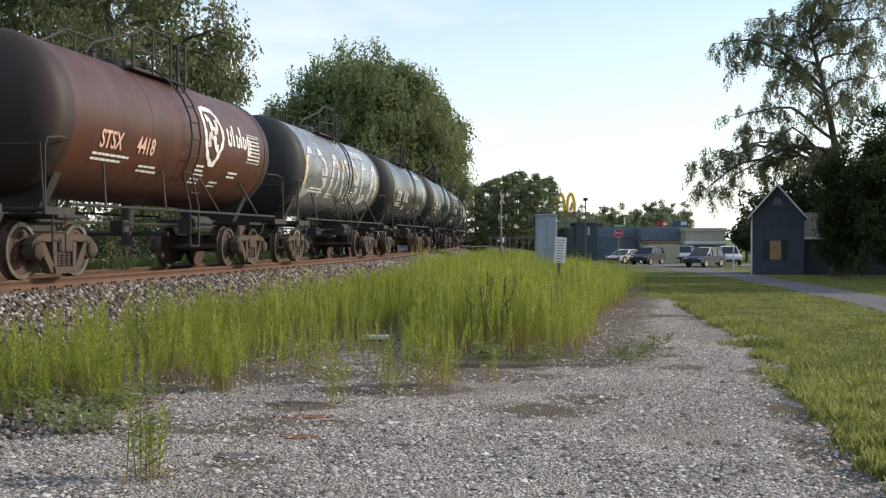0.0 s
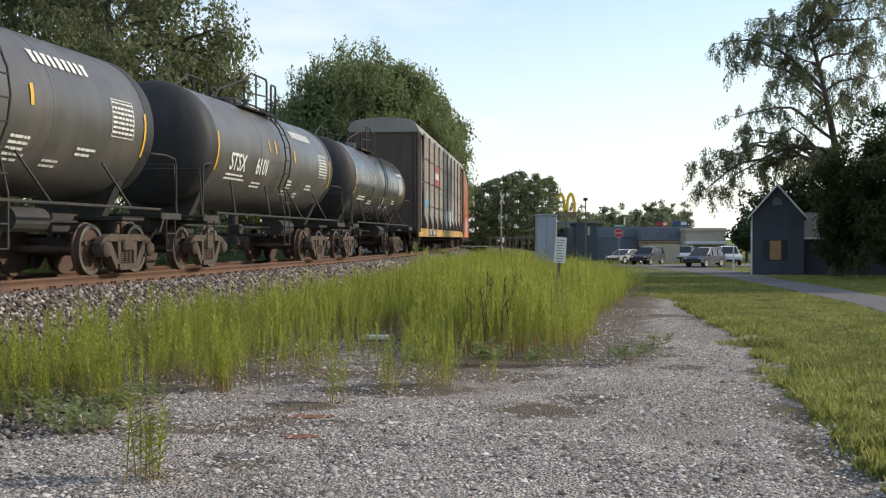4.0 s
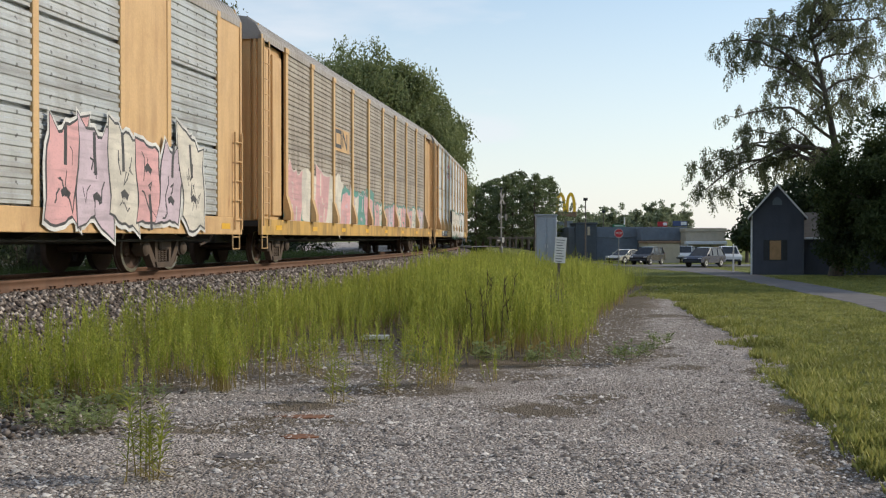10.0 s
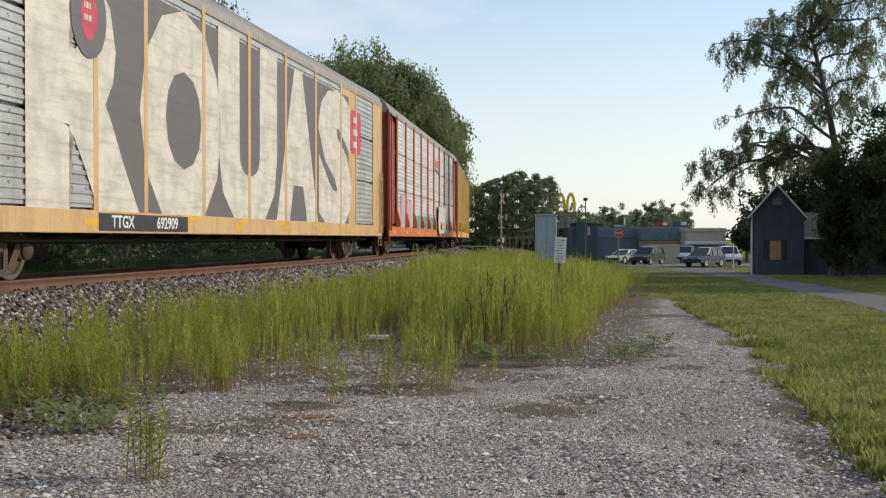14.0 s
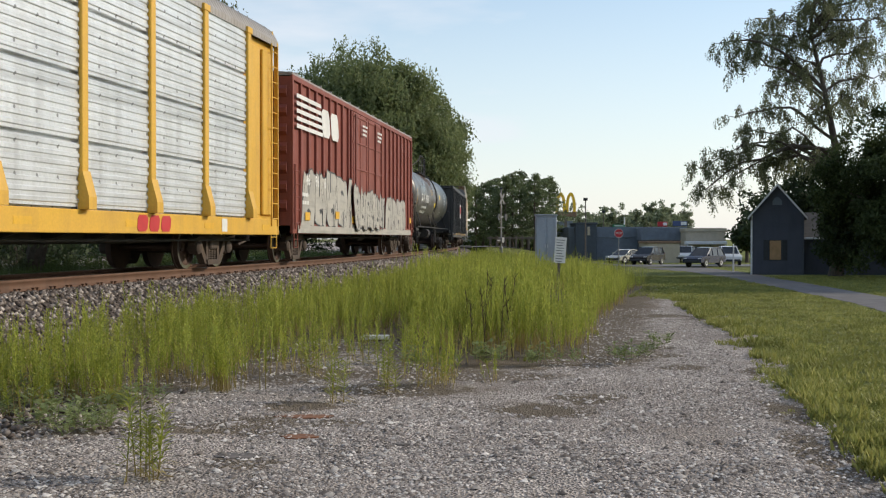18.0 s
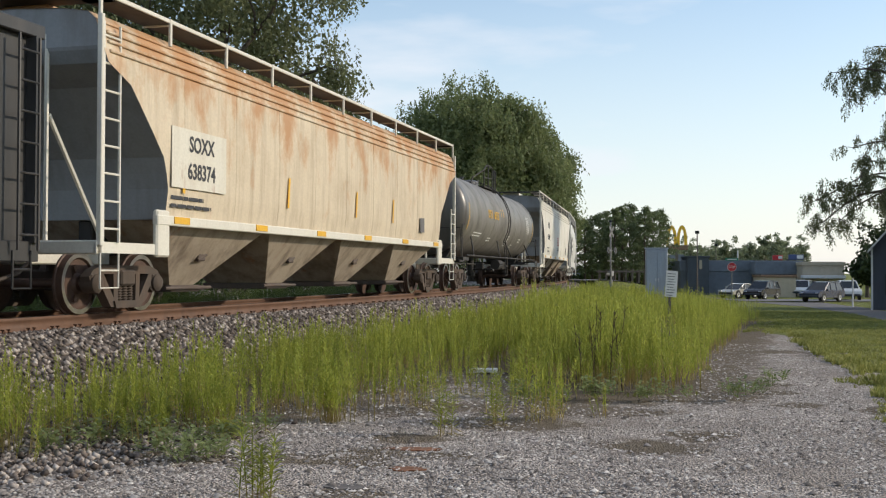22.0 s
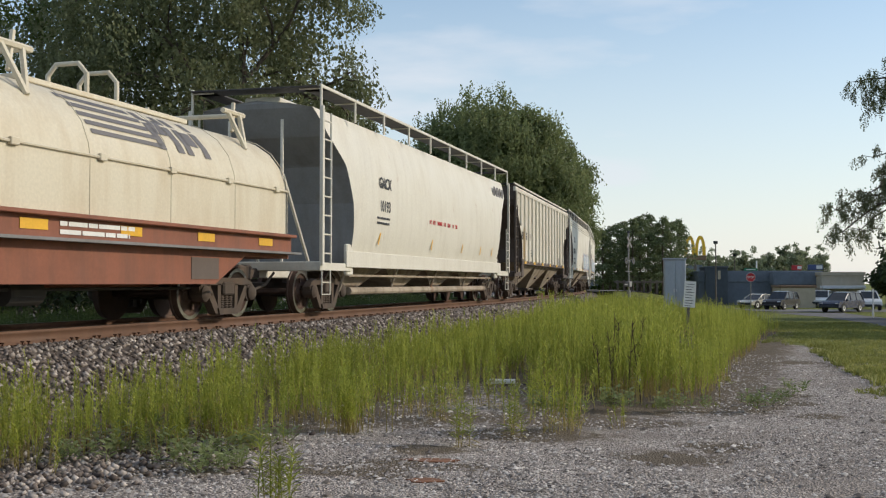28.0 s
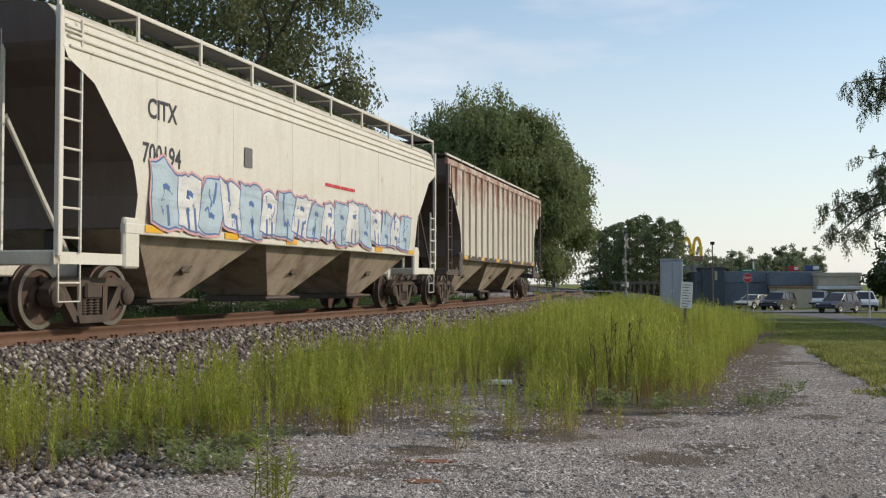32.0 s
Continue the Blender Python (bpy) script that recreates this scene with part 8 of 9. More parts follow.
    for sy in (-1, 1):
        part("headlight", Geo().box(x1 - 0.16, x1 - 0.01, sy * 0.72 - 0.16, sy * 0.72 + 0.16, 0.66, 0.82, 0.02), M_TRIM, t)
        part("tail_light", Geo().box(x0 - 0.01, x0 + 0.1, sy * 0.78 - 0.1, sy * 0.78 + 0.1, 0.8, 1.05, 0.02), M_SIGNRED, t)
        part("mirror", Geo().box(0.75, 0.92, sy * (W + 0.02) - 0.09, sy * (W + 0.02) + 0.09, 1.0, 1.16, 0.03), paint_mat, t)
    for a in (x1, x0):
        part("bumper", Geo().box(a - 0.06, a + 0.06, -W * 0.85, W * 0.85, 0.4, 0.6, 0.04), M_SHUTTER, t)
    return t


def car_paint(name, col):
    m = plain(name, col, 0.25, 0.0, vary=0.06, scale=1.5, bump=0.02)
    return m


def px(x, y):
    """The place at distance y that lies under that bearing."""
    return (x - 784) / 1950 * y


def build_beyond():
    crossing_signal((px(887, 95), 95.0, ground_z(px(887, 95), 95.0)), radians(62))
    crossing_signal((px(764, 112), 112.5, ground_z(px(764, 112), 112.5)), radians(242))
    relay_cabinet((px(966, 50), 50, ground_z(px(966, 50), 50)), 0.95, 0.35, 2.9, "tall pale grey-blue steel cabinet standing in weeds")
    relay_cabinet((px(824, 165), 165, ground_z(px(824, 165), 165)), 1.7, 1.2, 2.2, "grey steel signal cabinet beside the track")
    notice((px(986, 37.5), 37.5, ground_z(px(986, 37.5), 37.5)), 4)
    arch_sign((px(1001, 175), 175, -1.95))
    fence = thing("guard_fence", "low dark timber post-and-rail fence beside the crossing", "fence", (px(868, 100), 100, ground_z(px(905, 100), 100)))
    for k in range(8):
        part("post", Geo().box(k * 0.58 - 0.09, k * 0.58 + 0.09, -0.09, 0.09, -0.2, 1.05 + 0.05 * (k % 3), 0.02), M_POLE, fence)
    part("rail", Geo().box(-0.3, 4.4, -0.14, -0.09, 0.82, 0.98, 0.01), M_POLE, fence)
    stop_sign((px(1095, 98), 98, ground_z(px(1095, 98), 98)))
    pole((px(1036, 122), 122, -1.95), 6.9, 0.09, "dark parking-lot light pole", M_POLE, 0.22)
    pole((px(1068, 150), 150, -1.95), 6.2, 0.07, "dark parking-lot light pole", M_POLE, 0.2)
    pole((px(1105, 150), 150, -1.95), 5.5, 0.12, "short white pole behind the shops", M_TRIM)
    pole((px(1298, 84), 84, ground_z(px(1298, 84), 84)), 2.1, 0.07, "short white post beside the driveway", M_TRIM)
    house((px(1330, 73), 73, ground_z(px(1376, 73), 73))).rotation_euler = (0, 0, radians(-16.5))
    y = 132
    flat_building("shop_building", "long low grey commercial building with flat roof", px(1008, y), px(1214, y), y, 14, -1.95, 2.05, M_GREYWALL, M_GREYWALL, 1.3,
                  [(9.4, 10.6, 0.1, 2.1, M_DARKWALL)])
    flat_building("shop_block", "dark grey block above the shop roof", px(1020, y - 2), px(1056, y - 2), y - 2, 6, -1.95, 2.55, M_DARKWALL, M_DARKWALL, 0.2, [(1.3, 1.6, 3.0, 4.0, M_BEIGE)])
    flat_building("corner_shop", "blue-grey shop front with deep fascia", px(1136, y - 3), px(1213, y - 3), y - 3, 4, -1.95, 1.95, M_DARKWALL, M_GREYWALL, 1.5)
    flat_building("beige_annex", "low beige annex with a brown coping", px(1146, 119), px(1203, 119), 119, 5, -1.98, 0.4, M_BEIGE, M_BROWNCAP, 0.25)
    flat_building("beige_store", "beige store with a white canopy strip", px(1214, 126), px(1284, 126), 126, 12, -1.98, 1.85, M_BEIGE, M_BEIGE, 0.4,
                  [(0.3, 2.4, 0.3, 1.7, M_GLASSDARK), (2.8, 3.9, 0.2, 2.0, M_BEIGE)])
    c = thing("canopy", "white canopy strip along the store front", "canopy", (px(1214, 125), 125.3, 0.0))
    part("canopy_slab", Geo().box(0, 4.6, -0.6, 0.7, 0.0, 0.35, 0.03), M_TRIM, c)
    for x in (0.15, 4.4):
        part("post", Geo().box(x - 0.06, x + 0.06, -0.5, -0.38, -1.98, 0.0), M_TRIM, c)
    flat_building("restaurant", "small pale restaurant with a grey roof", px(984, 186), px(1012, 186), 186, 10, -1.95, 3.6, M_TRIM, M_GREYWALL, 1.2)
    for x0, x1, z0, z1, m, lab in ((1164, 1181, 2.3, 2.95, M_SIGNRED, "red and white roadside sign"), (1191, 1216, 2.35, 3.05, M_SIGNBLUE, "blue roadside sign on a pole")):
        s = thing("roadside_sign", lab, "sign", (px(x0, 150), 150, -1.95))
        w = px(x1, 150) - px(x0, 150)
        part("board", Geo().box(0, w, 0, 0.3, z0 + 1.95, z1 + 1.95, 0.04), m, s)
        part("panel", Geo().box(w * 0.55, w * 0.95, -0.02, 0, z0 + 2.1, z1 + 1.85), M_TRIM, s)
        part("post", Geo().bar((w / 2, 0.15, 0), (w / 2, 0.15, z0 + 2), 0.12, 8), M_GALVPOLE, s)
    black, silver, white, navy = car_paint("car_black", (0.015, 0.015, 0.018)), car_paint("car_champagne", (0.42, 0.4, 0.34)), car_paint("car_white", (0.75, 0.75, 0.74)), car_paint("car_navy", (0.02, 0.03, 0.06))
    for lab, x, y, turn, m, kind in (("pale champagne car parked by the annex", 1107, 114, 225, silver, "sedan"), ("black sport utility parked by the annex", 1146, 109, 236, black, "suv"),
                                     ("white car parked in front of the store", 1213, 121, 250, white, "suv"), ("dark navy sport utility parked on the drive", 1247, 101, 228, navy, "suv"),
                                     ("white pickup truck parked beside the house", 1288, 108, 264, white, "pickup"),
                                     ("white car beyond the tall weeds", 1011, 140, 190, white, "suv")):
        parked_car(lab, (px(x, y), y, ground_z(px(x, y), y) + 0.03), turn, m, kind)


build_beyond()


# ---------------------------------------------------------------- litter and stains on the lot
M_RUSTSTAIN = plain("rusty_plate", (0.2, 0.085, 0.04), 0.9, vary=0.3, scale=9)
M_MUD = plain("dark_mud", (0.06, 0.05, 0.042), 0.85, vary=0.3, scale=6)
M_OLDASPHALT = plain("broken_asphalt", (0.13, 0.115, 0.105), 0.9, vary=0.3, scale=7)


def patch(name, label, category, x, y, rx, ry, mat, seed, lift=0.012, kind=""):
    """A thin uneven slab or stain on the ground."""
    r = random.Random(seed)
    n = 22
    g = Geo()
    ring = [(rx * math.cos(6.283 * k / n) * r.uniform(0.7, 1.1), ry * math.sin(6.283 * k / n) * r.uniform(0.7, 1.1)) for k in range(n)]
    g.add([(0, 0, lift)] + [(a * 0.9, b * 0.9, lift) for a, b in ring] + [(a, b, -0.05) for a, b in ring],
          [(0, 1 + k, 1 + (k + 1) % n) for k in range(n)] + [(1 + k, 1 + n + k, 1 + n + (k + 1) % n, 1 + (k + 1) % n) for k in range(n)])
    ob = tagged(new(name, g.mesh(name, mat)), label, category, kind=kind)
    ob.location = (x, y, ground_z(x, y) + 0.03 * noise.noise((x * 0.6, y * 0.6, 0)) + 0.012 * noise.noise((x * 2.1, y * 2.1, 3)))
    return ob


def build_litter():
    t = thing("plank", "short weathered grey board lying at the weeds' edge", "plank", (px(664, 17.4), 17.4, ground_z(-1.07, 17.4) + 0.02))
    part("board", Geo().box(-0.22, 0.22, -0.12, 0.12, 0.0, 0.06, 0.006), M_WHITEBOARD, t)
    p = thing("paper_litter", "crumpled white paper cup caught in the weeds", "litter", (px(899, 16.6), 16.6, ground_z(0.98, 16.6)))
    g = Geo().lathe([(0, 0.05), (0.09, 0.075), (0.12, 0.06), (0.16, 0.07)], 9, "z", (0, 0, 0.12))
    part("cup", g, M_WHITEBOARD, p)
    for i, (x, y, rx, ry, m, lab) in enumerate([(-1.17, 9.0, 0.17, 0.12, M_RUSTSTAIN, "rust-red broken plate lying in the gravel"), (-1.25, 10.0, 0.3, 0.14, M_RUSTSTAIN, "rusty brown flake of packed dirt"),
                                                (-1.55, 8.2, 0.2, 0.12, M_OLDASPHALT, "flat piece of broken asphalt"), (-0.32, 8.7, 0.09, 0.05, M_OLDASPHALT, "flat piece of broken asphalt")]):
        patch("debris", lab, "debris", x, y, rx, ry, m, i, 0.008)


build_litter()


# ---------------------------------------------------------------- trees and weeds
M_BARK = plain("bark", (0.1, 0.08, 0.06), 0.9, vary=0.4, scale=8, bump=0.6)
M_LEAF_MID = leafy("leaves_mid", (0.08, 0.12, 0.03), (0.15, 0.19, 0.055))
M_LEAF_GREY = leafy("leaves_grey_green", (0.15, 0.17, 0.08), (0.25, 0.27, 0.14), sheer=0.5, deep=0.75)
M_LEAF_DARK = leafy("leaves_dark", (0.03, 0.048, 0.02), (0.07, 0.095, 0.036))
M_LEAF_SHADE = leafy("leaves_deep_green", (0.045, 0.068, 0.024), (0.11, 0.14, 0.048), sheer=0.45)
M_LEAF_PINE = leafy("needles", (0.12, 0.155, 0.075), (0.2, 0.24, 0.11), sheer=0.45, deep=0.8)
M_LEAF_FAR = leafy("far_grey_green_leaves", (0.2, 0.235, 0.14), (0.29, 0.32, 0.19), sheer=0.5, deep=0.9)
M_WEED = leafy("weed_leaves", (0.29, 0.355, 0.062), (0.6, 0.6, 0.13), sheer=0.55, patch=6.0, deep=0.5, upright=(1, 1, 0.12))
M_WEED_LOW = leafy("low_weed_leaves", (0.22, 0.27, 0.11), (0.36, 0.4, 0.17), sheer=0.45, deep=0.8)
M_WEED_DRY = leafy("dry_weed", (0.38, 0.31, 0.12), (0.6, 0.49, 0.21), sheer=0.35)
M_WEED_DEAD = plain("dead_stalk", (0.07, 0.045, 0.03), 0.9)
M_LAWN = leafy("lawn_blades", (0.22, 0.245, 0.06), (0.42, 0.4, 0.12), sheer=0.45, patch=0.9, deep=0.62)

LEAF_V = np.array([(0, 0, 0), (0.5, 0.28, 0.06), (1.0, 0, -0.05), (0.5, -0.28, 0.06)], float)
LEAF_F = np.array([(0, 1, 2, 3)])


def leaves_at(g, centres, radius, count, size, flat=0.75):
    """Leaves round twig ends: each a small bent blade, turned at random."""
    n = len(centres) * count
    c = np.repeat(centres, count, 0)
    off = g.normal(0, 1, (n, 3))
    off /= np.linalg.norm(off, axis=1, keepdims=True) + 1e-6
    off *= (g.random((n, 1)) ** 0.5) * np.repeat(radius, count)[:, None]
    off[:, 2] *= flat
    p = c + off
    q = g.normal(0, 1, (n, 3))
    q /= np.linalg.norm(q, axis=1, keepdims=True)
    r = np.cross(q, g.normal(0, 1, (n, 3)))
    r /= np.linalg.norm(r, axis=1, keepdims=True)
    nn = np.cross(q, r)
    s = (size * (0.6 + 0.8 * g.random(n)))[:, None, None]
    v = p[:, None] + s * (LEAF_V[None, :, :1] * q[:, None] + LEAF_V[None, :, 1:2] * r[:, None] + LEAF_V[None, :, 2:] * nn[:, None])
    f = (LEAF_F[None] + (np.arange(n) * 4)[:, None, None]).reshape(-1, 4)
    return v.reshape(-1, 3), f


def sprays_at(g, centres, radius, count, size, flat=0.75, drop=7):
    """Leaves in thin strands that hang from the twigs."""
    strands = max(1, count // drop)
    n = len(centres) * strands
    c = np.repeat(centres, strands, 0)
    off = g.normal(0, 1, (n, 3))
    off /= np.linalg.norm(off, axis=1, keepdims=True) + 1e-6
    off *= (g.random((n, 1)) ** 0.5) * np.repeat(radius, strands)[:, None]
    off[:, 2] *= flat
    top = c + off
    sway = g.normal(0, 0.28, (n, 2))
    step = size * (0.55 + 0.5 * g.random(n))
    p = np.repeat(top, drop, 0)
    k = np.tile(np.arange(drop), n)
    down = k * np.repeat(step, drop)
    p[:, 0] += down * np.repeat(sway[:, 0], drop)
    p[:, 1] += down * np.repeat(sway[:, 1], drop)
    p[:, 2] -= down
    m = n * drop
    q = g.normal(0, 0.55, (m, 3)) + np.array([0, 0, -0.8])
    q /= np.linalg.norm(q, axis=1, keepdims=True)
    r = np.cross(q, g.normal(0, 1, (m, 3)))
    r /= np.linalg.norm(r, axis=1, keepdims=True)
    nn = np.cross(q, r)
    s = (size * (0.6 + 0.8 * g.random(m)))[:, None, None]
    v = p[:, None] + s * (LEAF_V[None, :, :1] * q[:, None] + LEAF_V[None, :, 1:2] * r[:, None] + LEAF_V[None, :, 2:] * nn[:, None])
    f = (LEAF_F[None] + (np.arange(m) * 4)[:, None, None]).reshape(-1, 4)
    return v.reshape(-1, 3), f


def limb(geo, rng, p, d, length, r, depth, tips, spread=0.55, droop=0.0, gnarl=0.18):
    """A tapered, bending limb that forks."""
    n = 4
    pts, q = [Vector(p)], Vector(p)
    d = Vector(d).normalized()
    for k in range(n):
        d = (d + Vector((rng.gauss(0, gnarl), rng.gauss(0, gnarl), rng.gauss(0, gnarl) - droop))).normalized()
        q = q + d * length / n
        pts.append(q.copy())
    for k in range(n):
        ra, rb = r * (1 - 0.45 * k / n), r * (1 - 0.45 * (k + 1) / n)
        geo.bar(pts[k], pts[k + 1], ra, 7 if depth > 1 else 5, rb, cap=False)
    if depth <= 0:
        tips.append((tuple(pts[-1]), length))
        tips.append((tuple(pts[2]), length))
        return
    kids = 3 if depth > 1 else 3
    for k in range(kids):
        at = pts[2 + (k % 3)] if k < kids - 1 else pts[-1]
        a = d.orthogonal().normalized()
        a.rotate(Matrix.Rotation(rng.uniform(0, 6.28), 3, d))
        nd = (d + a * rng.uniform(spread * 0.6, spread * 1.4)).normalized()
        limb(geo, rng, at, nd, length * rng.uniform(0.6, 0.82), r * 0.55, depth - 1, tips, spread, droop, gnarl)


def tree(label, at, height, crown_r, crown_z, leaf_mat, leaf, count, seed, trunk_r=0.3, shape=None, clump=1.0, lean=(0, 0), category="tree", depth=3, droop=0.0, squash=1.0, boughs=7, hang=0, core=0):
    """Trunk, limbs and a crown of many leaves gathered round the twig ends."""
    rng, g = random.Random(seed), np.random.default_rng(seed)
    t = thing("tree", label, category, at)
    geo, tips = Geo(), []
    split = crown_z - crown_r * 0.75
    split = max(split, 0.8)
    p0, p1 = Vector((0, 0, -0.3)), Vector((lean[0], lean[1], split))
    geo.bar(p0, (0, 0, 0.3), trunk_r * 1.5, 9, trunk_r * 1.05, cap=False)
    geo.bar((0, 0, 0.3), p1, trunk_r * 1.05, 9, trunk_r * 0.8, cap=False)
    for k in range(boughs):
        a = 6.283 * k / boughs + rng.uniform(-0.4, 0.4)
        up = rng.uniform(0.35, 1.5)
        d = Vector((math.cos(a), math.sin(a), up)).normalized()
        reach = (height - split) * 0.42 if up > 0.8 else crown_r * 0.55
        limb(geo, rng, p1 - Vector((0, 0, rng.uniform(0, split * 0.25))), d, reach, trunk_r * 0.5, depth - 1, tips, droop=droop)
    limb(geo, rng, p1, (0, 0, 1), (height - split) * 0.42, trunk_r * 0.7, depth - 1, tips)
    pts = np.array([p for p, _ in tips])
    c = np.array([lean[0], lean[1], crown_z])
    span = np.array([crown_r, crown_r, (height - crown_z)])

    def held(q):
        d = np.linalg.norm((q - c) / span, axis=1, keepdims=True)
        return c + (q - c) / np.maximum(d, 1e-6) * np.where(d > 0.6, 0.6 + 0.4 * (1 - np.exp(-(d - 0.6) / 0.4)), d)
    gv = np.array(geo.v)
    up = np.clip(np.maximum((gv[:, 2:] - split * 0.9) / 1.5, np.hypot(gv[:, :1], gv[:, 1:2]) - trunk_r - 0.8), 0, 1)
    geo.v = [tuple(q) for q in gv * (1 - up) + held(gv) * up]
    part("trunk", geo, M_BARK, t, smooth=True)
    pts = held(pts)
    extra = g.normal(0, 1, (int(len(pts) * 0.8), 3))
    extra /= np.linalg.norm(extra, axis=1, keepdims=True)
    extra *= (0.45 + 0.5 * g.random((len(extra), 1)))
    if shape != "open":
        lumps = 1 + 0.16 * np.array([noise.noise((e[0] * 2.2 + seed, e[1] * 2.2, e[2] * 2.2)) for e in extra])[:, None]
        ext = c + extra * lumps * np.array([crown_r, crown_r, (height - crown_z)]) * np.where(extra[:, 2:] < 0, np.array([1, 1, squash]), 1.0)
        pts = np.concatenate([pts, ext])
    rad = clump * (0.7 + 0.6 * g.random(len(pts)))
    per = max(4, int(count / len(pts)))
    v, f = sprays_at(g, pts, rad, per, leaf, drop=hang) if hang else leaves_at(g, pts, rad, per, leaf)
    if core:                             # larger leaves that close the inside of the crown
        q = g.normal(0, 1, (core // 10, 3))
        q *= (0.82 * g.random((len(q), 1)) ** 0.4) / np.linalg.norm(q, axis=1, keepdims=True)
        q = c + q * span * np.where(q[:, 2:] < 0, np.array([1, 1, squash]), 1.0)
        v, f = joined([(v, f), leaves_at(g, q, np.full(len(q), clump), 10, leaf * 1.5)])
    put("crown", raw_mesh("crown", v, f, leaf_mat), t)
    return t


def spruce(at, height, r, seed, mat):
    """A dark conifer with drooping whorls."""
    g, rng = np.random.default_rng(seed), random.Random(seed)
    t = thing("tree", "dark green conifer with drooping boughs", "tree", at, group="conifers beyond the crossing")
    geo = Geo().bar((0, 0, -0.3), (0, 0, height * 0.95), r * 0.07, 7, 0.03)
    tips = []
    n = int(height * 5)
    for k in range(n):
        h = height * (0.24 + 0.74 * k / n)
        rr = r * (1 - (h / height) ** 2.2) * rng.uniform(0.75, 1.1) + 0.15
        a = rng.uniform(0, 6.28)
        e = (math.cos(a) * rr, math.sin(a) * rr, h - rr * 0.15)
        geo.bar((0, 0, h), e, 0.04, 4, 0.01, cap=False)
        for j in (0.35, 0.6, 0.85, 1.0):
            tips.append((e[0] * j, e[1] * j, h + (e[2] - h) * j))
    part("trunk", geo, M_BARK, t)
    pts = np.array(tips)
    v, f = leaves_at(g, pts, np.full(len(pts), r * 0.2), 22, 0.24, 0.45)
    put("crown", raw_mesh("crown", v, f, mat), t)
    return t


def weed_shape(rng, stems, h, spread, leaf, steep=(1.3, 3.2), ln=0.1, w=0.0065, bare=0.1):
    """One upright weed: thin straight stems with narrow leaves held close. Gives the green part and the tan stalks."""
    v, f, dv, df = [], [], [], []

    def blade(p, d, length, wide, bend, vv, ff):
        d = Vector(d).normalized()
        a = d.cross(Vector((0, 0, 1)))
        a = a.normalized() if a.length > 1e-3 else Vector((1, 0, 0))
        p = Vector(p)
        m, e = p + d * length * 0.5, p + d * length + Vector((0, 0, -bend))
        n = len(vv)
        vv.extend([tuple(p), tuple(m + a * wide), tuple(e), tuple(m - a * wide)])
        ff.append((n, n + 1, n + 2, n + 3))
    for s in range(stems):
        x, y = rng.uniform(-spread, spread), rng.uniform(-spread, spread)
        hh = h * rng.uniform(0.55, 1.0)
        tx, ty = x * rng.uniform(1.0, 1.5) + rng.uniform(-0.05, 0.05), y * rng.uniform(1.0, 1.5) + rng.uniform(-0.05, 0.05)
        q = rng.uniform(0.2, 0.5)
        for a in (0.4, 1.97):
            a += rng.uniform(-0.3, 0.3)
            dx, dy = math.cos(a) * 0.0042, math.sin(a) * 0.0042
            mx, my, mz = x + (tx - x) * q, y + (ty - y) * q, hh * q
            n = len(dv)
            dv.extend([(x - dx, y - dy, -0.02), (x + dx, y + dy, -0.02), (mx + dx, my + dy, mz), (mx - dx, my - dy, mz)])
            df.append((n, n + 1, n + 2, n + 3))
            n = len(v)
            v.extend([(mx - dx, my - dy, mz), (mx + dx, my + dy, mz), (tx + dx * 0.5, ty + dy * 0.5, hh), (tx - dx * 0.5, ty - dy * 0.5, hh)])
            f.append((n, n + 1, n + 2, n + 3))
        m = max(3, int(leaf * rng.uniform(0.8, 1.2)))
        for k in range(m):
            t = bare + (1 - bare) * (k / m) ** 0.8
            a = k * 2.4 + rng.uniform(-0.4, 0.4)
            size = ln * (1.2 - 0.55 * t) * rng.uniform(0.7, 1.3)
            low = t < q * 0.9 and rng.random() < 0.6
            blade((x + (tx - x) * t, y + (ty - y) * t, hh * t), (math.cos(a), math.sin(a), rng.uniform(*steep) * (-0.3 if low else 1)), size, w * rng.uniform(0.8, 1.3), size * 0.12,
                  dv if low else v, df if low else f)
    return np.array(v), np.array(f), np.array(dv), np.array(df)


